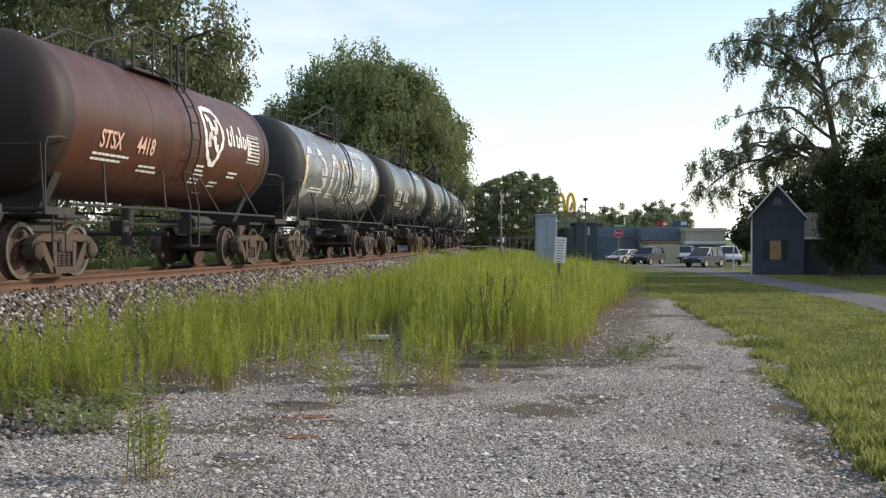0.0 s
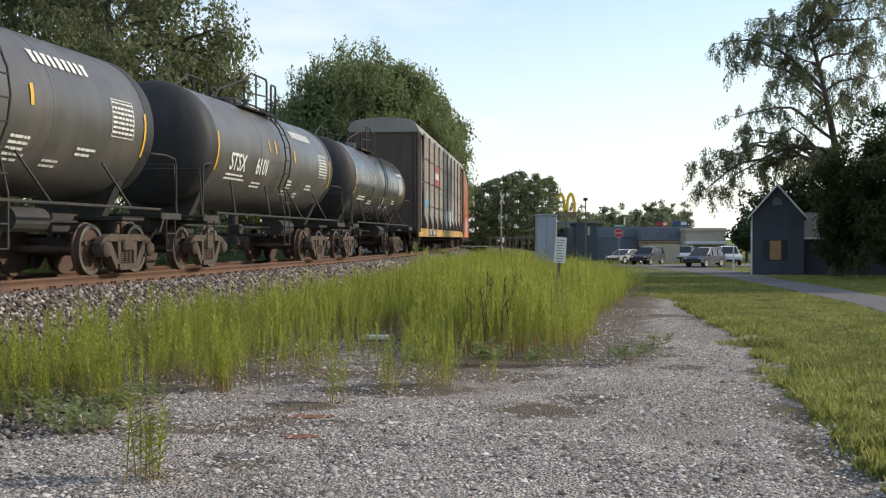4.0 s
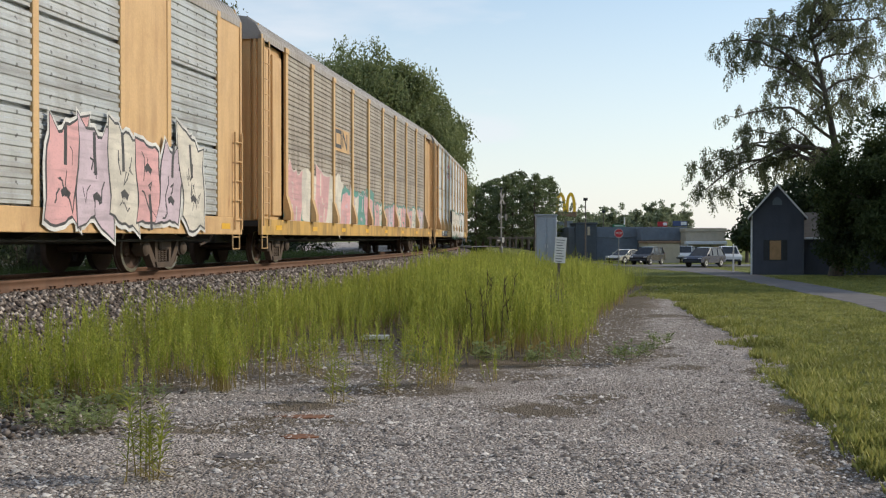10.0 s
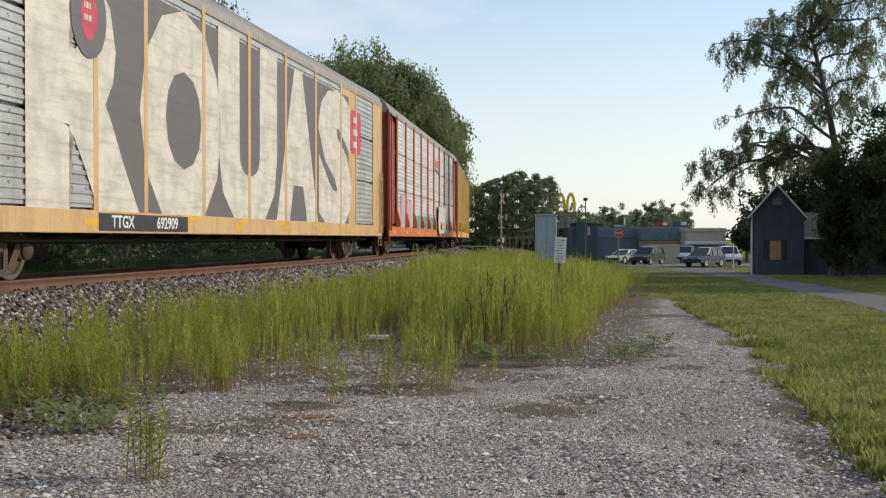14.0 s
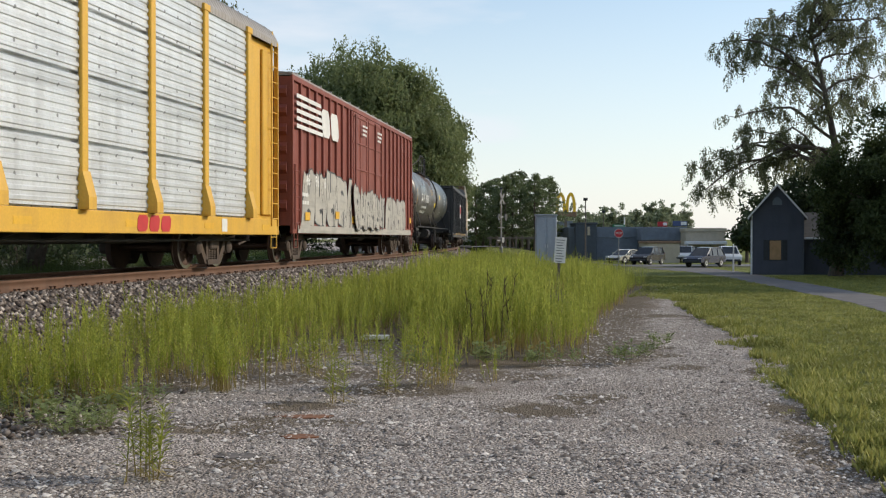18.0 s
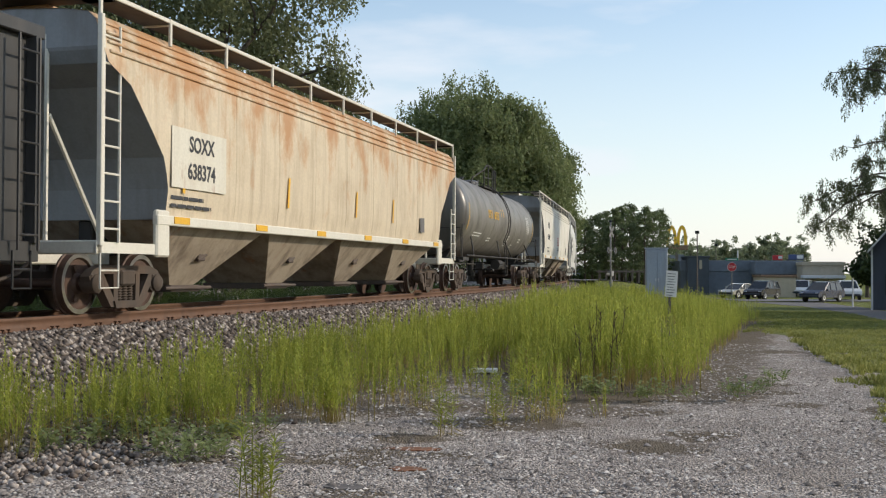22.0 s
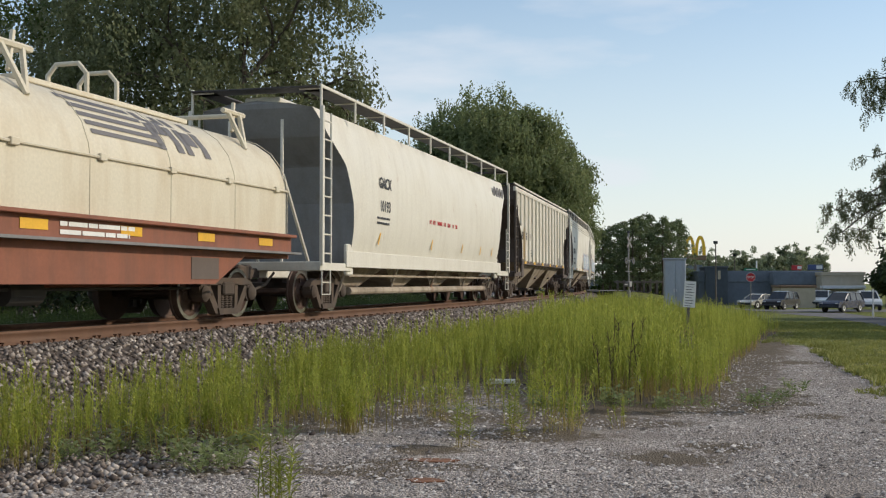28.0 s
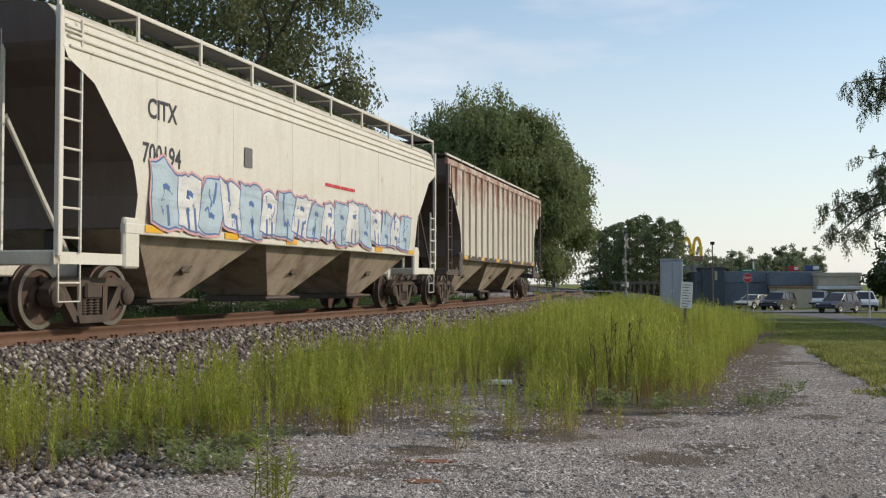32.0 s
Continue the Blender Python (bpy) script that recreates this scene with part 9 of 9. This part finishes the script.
def build_weeds():
    rng, g = random.Random(11), np.random.default_rng(11)
    kinds = [weed_shape(rng, 2, 0.98, 0.05, 24, (0.9, 2.4), 0.085, 0.0062, 0.25) for _ in range(6)]
    kinds += [weed_shape(rng, 3, 0.92, 0.08, 15, (2.0, 4.5), 0.13, 0.005, 0.3) for _ in range(4)]
    kinds += [weed_shape(rng, 1, 1.0, 0.02, 46, (0.6, 1.5), 0.075, 0.0065, 0.2) for _ in range(3)]
    pts = []

    def foot(x, y, d):
        return ground_z(x, y) if d > 3 else float(np.interp(d, [1.3, 1.5, 2.3, 2.9, 3.0], [-0.21, -0.24, -0.75, -0.98, -0.95]))
    while len(pts) < 8200:
        x, y = rng.uniform(-8.5, 8.6), 6.5 + rng.random() ** 1.5 * 72
        if not inside(x, y, WEEDS):
            continue
        d = beside(x, y)
        if d < 2.2 or (d < 3.3 and rng.random() > 0.1 + (d - 2.2) * 0.5):
            continue
        if y > 34 and rng.random() < 0.35:
            continue
        e = -far_side(x, y, WEEDS)
        thicket = x > -0.6 and y > 13.5
        clump = noise.noise((x * 1.7, y * 1.1, 4.0)) + 0.5 * noise.noise((x * 4.1, y * 3.0, 9.0))
        if e < 0.5 and rng.random() > 0.3 + 1.2 * e:
            continue
        if abs(x - 0.1036 * y) < 0.3 and 20 < y < 37.5:
            continue
        if y < 24 and not thicket and clump < -0.06 and rng.random() < 0.7:
            continue
        if y < 24 and clump < -0.3 and rng.random() < 0.8:
            continue
        tall = 0.8 + 0.3 * noise.noise((x * 0.6, y * 0.35, 2.0)) + 0.22 * clump
        if thicket:
            tall += 0.42 if y < 30 else 0.25
        if d < 3.2:
            tall *= 0.75
        tall *= 0.75 + 0.25 * min(e / 0.8, 1)
        pts.append((x, y, foot(x, y, d), max(tall, 0.3) * rng.uniform(0.55, 1.18)))
    # loose clumps that stand out towards the lot
    for cx, cy, n, spread, h in ((-4.3, 10.3, 60, 0.5, 0.72), (-3.35, 10.75, 34, 0.2, 0.78), (-3.8, 11.4, 46, 0.4, 0.75), (-2.95, 12.6, 30, 0.35, 0.7), (-2.35, 11.75, 22, 0.16, 0.85), (-2.6, 13.6, 40, 0.5, 0.7),
                                 (-2.1, 14.6, 34, 0.5, 0.75), (-1.6, 16.0, 30, 0.5, 0.8), (-0.1, 14.4, 16, 0.3, 0.8), (-0.4, 12.6, 9, 0.35, 0.7), (0.0, 12.1, 8, 0.12, 1.1), (-5.2, 9.6, 60, 0.6, 0.7), (-4.9, 8.9, 30, 0.4, 0.6)):
        for _ in range(n):
            x, y = rng.gauss(cx, spread), rng.gauss(cy, spread)
            d = beside(x, y)
            if d > 2.6:
                pts.append((x, y, foot(x, y, d), h * rng.uniform(0.45, 1.15)))
    pts = np.array(pts)
    which = g.integers(0, len(kinds), len(pts))
    green, dry = [], []
    for k, (kv, kf, dv, df) in enumerate(kinds):
        q = pts[which == k]
        n = len(q)
        turn, size, lean = g.random(n) * 6.28, 0.8 + 0.5 * g.random(n), g.normal(0, 0.07, (n, 2))
        green.append(scattered(kv, kf, q[:, :3], turn, size, lean, q[:, 3]))
        dry.append(scattered(dv, df, q[:, :3], turn, size, lean, q[:, 3]))
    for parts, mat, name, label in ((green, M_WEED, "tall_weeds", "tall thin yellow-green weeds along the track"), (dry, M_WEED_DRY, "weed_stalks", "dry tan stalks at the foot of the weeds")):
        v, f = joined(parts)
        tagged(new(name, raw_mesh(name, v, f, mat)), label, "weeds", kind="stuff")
    # single plants out on the gravel
    for i, (x, y, h) in enumerate([(-2.0, 7.35, 0.68), (-2.45, 11.8, 0.95), (-3.45, 11.2, 0.95), (-1.1, 10.9, 0.7), (-0.25, 12.0, 1.05), (-0.6, 11.7, 0.6), (-3.9, 10.6, 0.5),
                                   (-1.5, 12.9, 0.7), (0.05, 12.4, 0.6), (-3.1, 10.2, 0.3), (-0.95, 14.0, 0.75), (-0.45, 14.2, 0.7)]):
        kv, kf, dv, df = weed_shape(rng, 8 if i in (0, 1, 2) else 5, 1.0, 0.1, 46, (0.35, 1.3), 0.14, 0.006, 0.05)
        ob = thing("weed_plant", "single feathery green weed growing out of the gravel", "weed", (x, y, ground_z(x, y) - 0.01), i * 1.3, "weeds on the gravel")
        for name, a, b, mat in (("foliage", kv, kf, M_WEED), ("dry_stem", dv, df, M_WEED_DRY)):
            v, f = scattered(a, b, np.array([[0, 0, 0.0]]), np.array([0.0]), np.array([1.0]), None, np.array([h]))
            put(name, raw_mesh(name, v, f, mat), ob)
    # dead stalks in the thicket
    for i in range(9):
        x, y = 0.55 + rng.uniform(-0.25, 0.45), 15.4 + rng.uniform(-0.4, 1.6)
        geo, h = Geo(), rng.uniform(0.75, 1.25)
        lx, ly = rng.uniform(-0.12, 0.12), rng.uniform(-0.1, 0.1)
        geo.bar((0, 0, -0.03), (lx, ly, h), 0.007, 5, 0.004)
        for k in range(16):
            t, a = rng.uniform(0.3, 1.0), rng.uniform(0, 6.28)
            p = Vector((lx * t, ly * t, h * t))
            geo.bar(p, p + Vector((math.cos(a) * 0.05, math.sin(a) * 0.05, rng.uniform(0.03, 0.12))), 0.006, 4, 0.003)
        ob = tagged(new("dead_stalk", geo.mesh("dead_stalk", M_WEED_DEAD)), "dark brown dead stalk among the tall weeds", "weed", group="dead stalks in the weeds")
        ob.location = (x, y, ground_z(x, y))
    # low spreading weeds among the stones
    low = [weed_shape(rng, 7, 0.24, 0.12, 9, (0.1, 0.8), 0.1, 0.016, 0.25) for _ in range(3)]
    for i in range(34):
        x, y = rng.uniform(-4.6, -2.8), rng.uniform(8.9, 10.9)
        if i >= 20:
            x = rng.uniform(-0.8, 3.4)
            y = 14.1 + rng.uniform(-0.5, 0.5) + max(0, x - 1.9) * 1.5
        kv, kf, dv, df = low[i % 3]
        v, f = joined([(kv * rng.uniform(0.8, 1.5), kf)])
        ob = tagged(new("low_weed", raw_mesh("low_weed", v, f, M_WEED_LOW)), "low spreading green weed among the stones", "weed", group="low weeds on the gravel")
        ob.location, ob.rotation_euler = (x, y, ground_z(x, y) - 0.01), (0, 0, rng.uniform(0, 6.28))


def build_lawn():
    rng, g = random.Random(4), np.random.default_rng(4)
    pts = []
    while len(pts) < 42000:
        y = 6 + rng.random() ** 1.9 * 60
        x = rng.uniform(2.5, 8 + 0.45 * y) if rng.random() < 0.92 else rng.uniform(-2, 6)
        e = far_side(x, y, LANE) + ragged(x, y)
        bare = noise.noise((x * 0.9, y * 0.5, 3.0)) + max(0, 0.5 - e) * 0.9
        if e < -0.1 or bare > 0.35 and rng.random() < 0.7 and e < 1.6:
            continue
        if inside(x, y, WEEDS) or beside(x, y) < 5:
            continue
        dx = np.interp(y, [8, 30.5, 45, 68, 86, 99], [7.4, 12.3, 14.7, 18.4, 21.0, 20.5])
        if abs(x - dx) < 1.1:
            continue
        if any(math.hypot((x - a) / c, (y - b) / f) < rng.uniform(0.3, 1.5) for a, b, c, f in WORN):
            continue
        pts.append((x, y, ground_z(x, y) - 0.005))
    pts = np.array(pts)
    shapes = []
    for k in range(4):
        v, f = [], []
        for b in range(7):
            a, r, h, w = rng.uniform(0, 6.28), rng.uniform(0, 0.05), rng.uniform(0.03, 0.075), 0.0045
            px, py = math.cos(a * 3) * r, math.sin(a * 3) * r
            dx, dy = math.cos(a), math.sin(a)
            n = len(v)
            v += [(px - dy * w, py + dx * w, 0), (px + dy * w, py - dx * w, 0), (px + dx * 0.012 + dy * w * 0.7, py + dy * 0.012 - dx * w * 0.7, h * 0.7), (px + dx * 0.03, py + dy * 0.03, h)]
            f.append((n, n + 1, n + 2, n + 3))
        shapes.append((np.array(v), np.array(f)))
    which = g.integers(0, 4, len(pts))
    out = []
    for k, (kv, kf) in enumerate(shapes):
        q = pts[which == k]
        n = len(q)
        out.append(scattered(kv, kf, q, g.random(n) * 6.28, (0.8 + 0.9 * g.random(n)) * (1 + q[:, 1] * 0.006), None, 0.6 + 0.6 * g.random(n)))
    edge = []                            # longer tufts where the mower does not reach
    while len(edge) < 1500:
        y = 6.5 + rng.random() ** 1.6 * 26
        x = float(np.interp(y, [6.5, 8.5, 10, 11.6, 14.4, 17.6, 24.3, 33], [2.8, 3.1, 3.4, 3.7, 4.1, 4.8, 5.5, 6.8])) + abs(rng.gauss(0, 0.45))
        if noise.noise((x * 1.6, y * 1.2, 5.0)) > -0.05:
            edge.append((x, y, ground_z(x, y) - 0.005))
    q = np.array(edge)
    n = len(q)
    out.append(scattered(*shapes[0], q, g.random(n) * 6.28, 1.3 + g.random(n), None, 1.3 + 1.2 * g.random(n)))
    v, f = joined(out)
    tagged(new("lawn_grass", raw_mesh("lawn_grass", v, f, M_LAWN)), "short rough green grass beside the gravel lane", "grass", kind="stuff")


def build_pebbles():
    g = np.random.default_rng(8)
    n = 110000
    y = 5.5 + g.random(n) ** 1.7 * 22
    x = (g.random(n) * 2 - 1) * (0.6 + 0.5 * y)
    keep = np.array([inside(a, b, LANE) and noise.noise((a * 0.8, b * 0.8, 1)) > -0.28 for a, b in zip(x, y)])
    x, y = x[keep], y[keep]
    n = len(x)
    z = np.array([ground_z(a, b) + 0.03 * noise.noise((a * 0.6, b * 0.6, 0)) for a, b in zip(x, y)])
    ov = np.array([(1, 0.2, 0), (-0.2, 1, 0.1), (-1, -0.1, -0.1), (0.1, -1, 0.1), (0.15, 0.1, 0.6), (0, 0, -0.6)])
    of = np.array([(0, 1, 4), (1, 2, 4), (2, 3, 4), (3, 0, 4)])
    v, f = scattered(ov, of, np.stack([x, y, z + 0.002], -1), g.random(n) * 6.28, 0.0065 + 0.019 * g.random(n) ** 2.0, g.normal(0, 0.3, (n, 2)))
    m = 4600
    yb = 5.5 + g.random(m) ** 1.5 * 16
    xb = (g.random(m) * 2 - 1) * (0.6 + 0.5 * yb)
    keep = np.array([inside(a, b, LANE) and (a < 0.4 * (b - 9) - 1.5 or g.random() < 0.45) for a, b in zip(xb, yb)])
    xb, yb = xb[keep], yb[keep]
    zb = np.array([ground_z(a, b) + 0.03 * noise.noise((a * 0.6, b * 0.6, 0)) for a, b in zip(xb, yb)])
    big = scattered(ov, of, np.stack([xb, yb, zb + 0.004], -1), g.random(len(xb)) * 6.28, 0.018 + 0.028 * g.random(len(xb)) ** 2, g.normal(0, 0.3, (len(xb), 2)))
    v, f = joined([(v, f), big])
    tagged(new("loose_gravel", raw_mesh("loose_gravel", v, f, M_PEBBLE)), "loose pale grey gravel stones on the lot", "gravel", kind="stuff")


build_weeds()
build_lawn()
build_pebbles()
# behind the train
M_LEAF_OLIVE = leafy("leaves_olive", (0.145, 0.16, 0.08), (0.26, 0.27, 0.145), sheer=0.5, deep=0.8)
M_LEAF_BIG = leafy("leaves_big_tree", (0.165, 0.205, 0.085), (0.26, 0.29, 0.13), sheer=0.5, deep=0.8)
tree("tall grey-green silver maple over the railway with loose hanging sprays", (-14.9, 40, -0.75), 18, 7.2, 9.0, M_LEAF_GREY, 0.15, 120000, 21, 0.35, None, 0.75, (0.8, 0), droop=0.03, depth=4, hang=6, core=16000)
tree("leafy tree behind the railway", (-22.5, 42, -0.75), 18, 7.5, 8.5, M_LEAF_MID, 0.17, 50000, 22, 0.35, None, 0.9)
tree("huge round-crowned green tree beyond the track", (-8.0, 112, -0.75), 21.4, 11.2, 10.5, M_LEAF_BIG, 0.28, 210000, 23, 0.6, None, 1.5, depth=4, squash=0.85, boughs=9, hang=6, core=50000)
# right of the lot, by the house
# boughs: (to the side, depth, height) of each leaf mass from the trunk's foot, and its radius
BOUGHS = [((-7.3, -1, 14.3), 1.2), ((-5.2, 1, 15.0), 1.3), ((-6.3, 0, 13.2), 1.0), ((-3.5, 2, 16.2), 1.4), ((-1.4, -1, 16.8), 1.6), ((1.0, 1, 16.6), 1.6), ((3.0, -1, 15.2), 1.6),
          ((2.6, 1, 12.4), 1.6), ((-5.9, 1, 10.2), 1.1), ((-4.3, -2, 11.6), 1.0), ((-2.8, 1, 13.4), 1.1), ((-8.2, 0, 6.7), 1.1), ((-8.5, -1, 5.0), 1.0), ((-6.7, 1, 5.7), 0.8),
          ((-4.9, 0, 8.8), 1.2), ((-6.7, -1, 7.8), 1.1), ((-2.1, -2, 10.0), 1.2), ((-2.8, 1, 8.1), 1.0), ((-0.9, 2, 12.8), 1.2), ((-1.8, -2, 6.6), 0.9), ((-0.5, 0, 19.2), 1.8), ((2.6, 1, 18.6), 1.8), ((1.5, -1, 14.5), 1.5), ((0.2, 1, 15.2), 1.4),
          ((3.6, 0, 17.0), 1.6), ((1.8, 0, 10.8), 1.4), ((3.2, 1, 13.8), 1.5), ((0.6, -1, 18.0), 1.6), ((-2.4, 0, 14.8), 1.2), ((-3.8, 1, 6.9), 0.9)]


def reaching_tree(label, at, trunk, boughs, mat, leaf, per, seed):
    """A tree with a leaning trunk and long bare limbs, each ending in loose sprays of leaves."""
    rng, g = random.Random(seed), np.random.default_rng(seed)
    t = thing("tree", label, "tree", at)
    geo = Geo()
    for (p, ra), (q, rb) in zip(trunk, trunk[1:]):
        geo.bar(p, q, ra, 10, rb, cap=False)
    tz, tx = [p[2] for p, _ in trunk], [p[0] for p, _ in trunk]
    tips, rad = [], []
    for (bx, by, bz), r in boughs:
        z = min(max(bz - 0.32 * math.hypot(bx, by) + rng.uniform(-0.5, 0.5), 6.0), 15.0)
        if bz < 7.0:
            z = rng.uniform(6.8, 7.6)
        a, e = Vector((float(np.interp(z, tz, tx)), 0, z)), Vector((bx, by, bz))
        n = 7
        pts = []
        for k in range(n + 1):
            u = k / n
            p = a.lerp(e, u) + Vector((0, 0, math.sin(u * math.pi) * 0.16 * (e - a).length))
            if 0 < k:
                p += Vector((rng.gauss(0, 0.16), rng.gauss(0, 0.16), rng.gauss(0, 0.16)))
            pts.append(p)
        r0 = 0.045 + 0.011 * (e - a).length
        for k in range(n):
            geo.bar(pts[k], pts[k + 1], r0 * (1 - 0.75 * k / n), 7, r0 * (1 - 0.75 * (k + 1) / n), cap=False)
        for k in range(15):
            p = pts[rng.choice((3, 4, 5, 5, 6, 6, 7, 7, 7))]
            d = Vector((rng.gauss(0, 1), rng.gauss(0, 1), rng.gauss(-0.1, 0.8))).normalized() * r * rng.uniform(0.6, 1.35)
            m = p + d * 0.5 + Vector((0, 0, 0.12))
            q = p + d - Vector((0, 0, rng.uniform(0, 0.35)))
            geo.bar(p, m, 0.022, 5, 0.014, cap=False).bar(m, q, 0.014, 5, 0.006, cap=False)
            tips += [tuple(m), tuple(q), tuple((m + q) / 2)]
            rad += [0.2, 0.28, 0.24]
    part("trunk", geo, M_BARK, t, smooth=True)
    v, f = sprays_at(g, np.array(tips), np.array(rad), per, leaf, 1.1, 5)
    put("crown", raw_mesh("crown", v, f, mat), t)


reaching_tree("tall thin-leaved tree with long bare limbs beside the house", (24.2, 68, -1.7),
              [((0, 0, -0.3), 0.5), ((0.05, 0, 0.8), 0.36), ((0.1, 0, 4.0), 0.32), ((0, 0, 8.0), 0.22), ((-0.7, 0, 11.5), 0.15), ((-1.6, 0, 15.2), 0.09), ((-1.2, 0, 18.0), 0.05)],
              BOUGHS, M_LEAF_OLIVE, 0.125, 50, 31)
tree("dark tree close behind the house", (27.6, 80, -1.8), 9.5, 3.2, 5.0, M_LEAF_DARK, 0.3, 12000, 36, 0.2)
for i, (x, y, h, r) in enumerate(((38, 59, 16, 6.5), (35.5, 47.5, 15, 6.0), (45, 68, 17, 7.0))):
    tree("broad leafy tree that shades the lawn beside the house", (x, y, -1.6), h, r, 8.0, M_LEAF_SHADE, 0.42, 18000, 35 + 10 * i, 0.3, None, 1.2, core=5000)
tree("dense dark shrubby tree against the house", (25.9, 63.5, -1.6), 10.4, 4.4, 5.2, M_LEAF_SHADE, 0.2, 60000, 32, 0.25, None, 0.8, squash=1.0)
tree("dark bush at the corner of the house", (23.9, 66, -1.65), 4.6, 1.3, 2.4, M_LEAF_DARK, 0.2, 12000, 33, 0.12, None, 0.6)
for i in range(11):
    y = 134 + (i * 5 % 4) * 4.0
    spruce((px(842 + i * 13, y), y, -1.4), 8.6 + (i * 37 % 7) * 0.28 + (1.0 if 4 <= i <= 8 else 0), 2.5 + (i * 3 % 4) * 0.2, 140 + i, M_LEAF_PINE)
for i in range(7):
    tree("low green thicket behind the pines", (px(836 + i * 25, 165), 165 + (i % 3) * 4, -1.9), 3.4 + (i * 7 % 3) * 0.5, 3.0, 1.9, M_LEAF_SHADE, 0.5, 2200, 180 + i, 0.1, None, 0.9, depth=2, boughs=5, category="bush")
for i in range(26):
    y = 225 + (i * 53 % 7) * 6
    x = px(1000 + i * 8.2 + (i * 29 % 7), y)
    tall = 8.4 + (i * 31 % 7) * 0.42 + (1.6 if 17 <= i <= 22 else 0)
    tree("far grey-green tree behind the shops", (x, y, -1.95), tall, 1.7 + (i % 3) * 0.4, tall * 0.5, M_LEAF_FAR, 0.42, 3000, 70 + i, 0.16, None, 0.6, depth=2, boughs=4, category="tree")
for i in range(7):
    y = 120 + i * 5
    tree("far dark tree behind the house", (px(1322 + i * 38, y), y, -1.95), (5 if i == 0 else 7) + (i * 31 % 4), 1.6 if i == 0 else 3.6, 3.2 if i == 0 else 4.2, M_LEAF_DARK, 0.5, 3000, 90 + i, 0.2, None, 1.0, depth=2, boughs=4)
for i in range(9):
    tree("far green tree beyond the railway", (-28 - i * 11, 150 + (i * 37 % 5) * 9, -0.75), 10 + (i * 31 % 4), 6.0, 5.5, M_LEAF_MID, 0.8, 2500, 110 + i, 0.3, None, 1.4, depth=2, boughs=5)


def build_far_verge():
    """Weeds and a low hedge on the far side of the track, seen under and between the cars."""
    rng, g = random.Random(77), np.random.default_rng(77)
    kinds = [weed_shape(rng, 6, 0.8, 0.12, 10) for _ in range(4)]
    pts = []
    for k in range(3600):
        s, d = 4 + rng.random() * 80, -3.4 - rng.random() ** 1.5 * 10
        x, y, h = track(s)
        x, y = x + d * math.cos(h), y - d * math.sin(h)
        pts.append((x, y, ground_z(x, y), rng.uniform(0.4, 0.95)))
    pts = np.array(pts)
    out = []
    for k, (kv, kf, dv, df) in enumerate(kinds):
        q = pts[k::4]
        out.append(scattered(kv, kf, q[:, :3], g.random(len(q)) * 6.28, 1.4 + g.random(len(q)), None, q[:, 3]))
    v, f = joined(out)
    tagged(new("verge_weeds", raw_mesh("verge_weeds", v, f, M_LEAF_MID)), "green weeds and grass on the far side of the track", "weeds", kind="stuff")
    for i in range(60):
        s, d = (-2 + i * 4.6, -15 - (i * 37 % 5)) if i < 26 else (-4 + (i - 26) * 3.7, -23 - (i * 29 % 4))
        tall = 1.0 if i < 26 else 1.5
        x, y, h = track(s)
        x, y = x + d * math.cos(h), y - d * math.sin(h)
        b = thing("bush", "low green bush beyond the track", "bush", (x, y, ground_z(x, y)), group="hedge beyond the track")
        geo = Geo()
        tips = []
        for k in range(14):
            a, r = rng.uniform(0, 6.28), rng.uniform(0.4, 2.6)
            q = (math.cos(a) * r, math.sin(a) * r, rng.uniform(0.3, 2.3) * (1.2 - r * 0.25) * tall)
            geo.bar((0, 0, 0), q, 0.04, 5, 0.012, cap=False)
            tips.append(q)
        part("stem", geo, M_BARK, b)
        v, f = leaves_at(g, np.array(tips), np.full(len(tips), 0.95), 70, 0.26)
        put("foliage", raw_mesh("foliage", v, f, M_LEAF_DARK), b)


build_far_verge()
# ---------------------------------------------------------------- how the train runs
def motions():
    for car, length, mid in CARS:
        reach = length / 2 - 2.2
        rows = []
        for k in range(65):
            t = k * 0.5
            s = mid - advanced(t)
            (x0, y0, _), (x1, y1, _) = track(s - reach), track(s + reach)
            rows.append((t, pose((x0 + x1) / 2, (y0 + y1) / 2, 0, 0, 0, math.degrees(math.atan2(y1 - y0, x1 - x0)))))
        walk(car, rows)
    middle = {car: mid for car, _, mid in CARS}
    for ws, car, ax in SPIN:
        # the wheels roll while their car is on the stretch before the camera
        when = [k / 30 for k in range(961) if -6 < middle[car] - advanced(k / 30) < 95]
        t0, t1 = (when[0], when[-1]) if when else (0.0, 0.0)
        rows, t = [(0.0, 0.0)], t0
        if t1 > 0:
            n = int((t1 - t0) * 30)
            rows = [(0.0, 0.0)] if t0 > 0.05 else []
            rows += [(t0 + k / 30, -math.degrees((advanced(t0 + k / 30) - advanced(t0)) / WHEEL_R)) for k in range(n + 1)]
            if rows[-1][0] < 31.95:
                rows.append((32.0, rows[-1][1]))
        if len(rows) < 2:
            rows = [(0.0, 0.0), (32.0, 0.0)]
        walk(ws, [(tt, pose(ax, 0, WHEEL_R, 0, a % 360, 0)) for tt, a in rows])


motions()
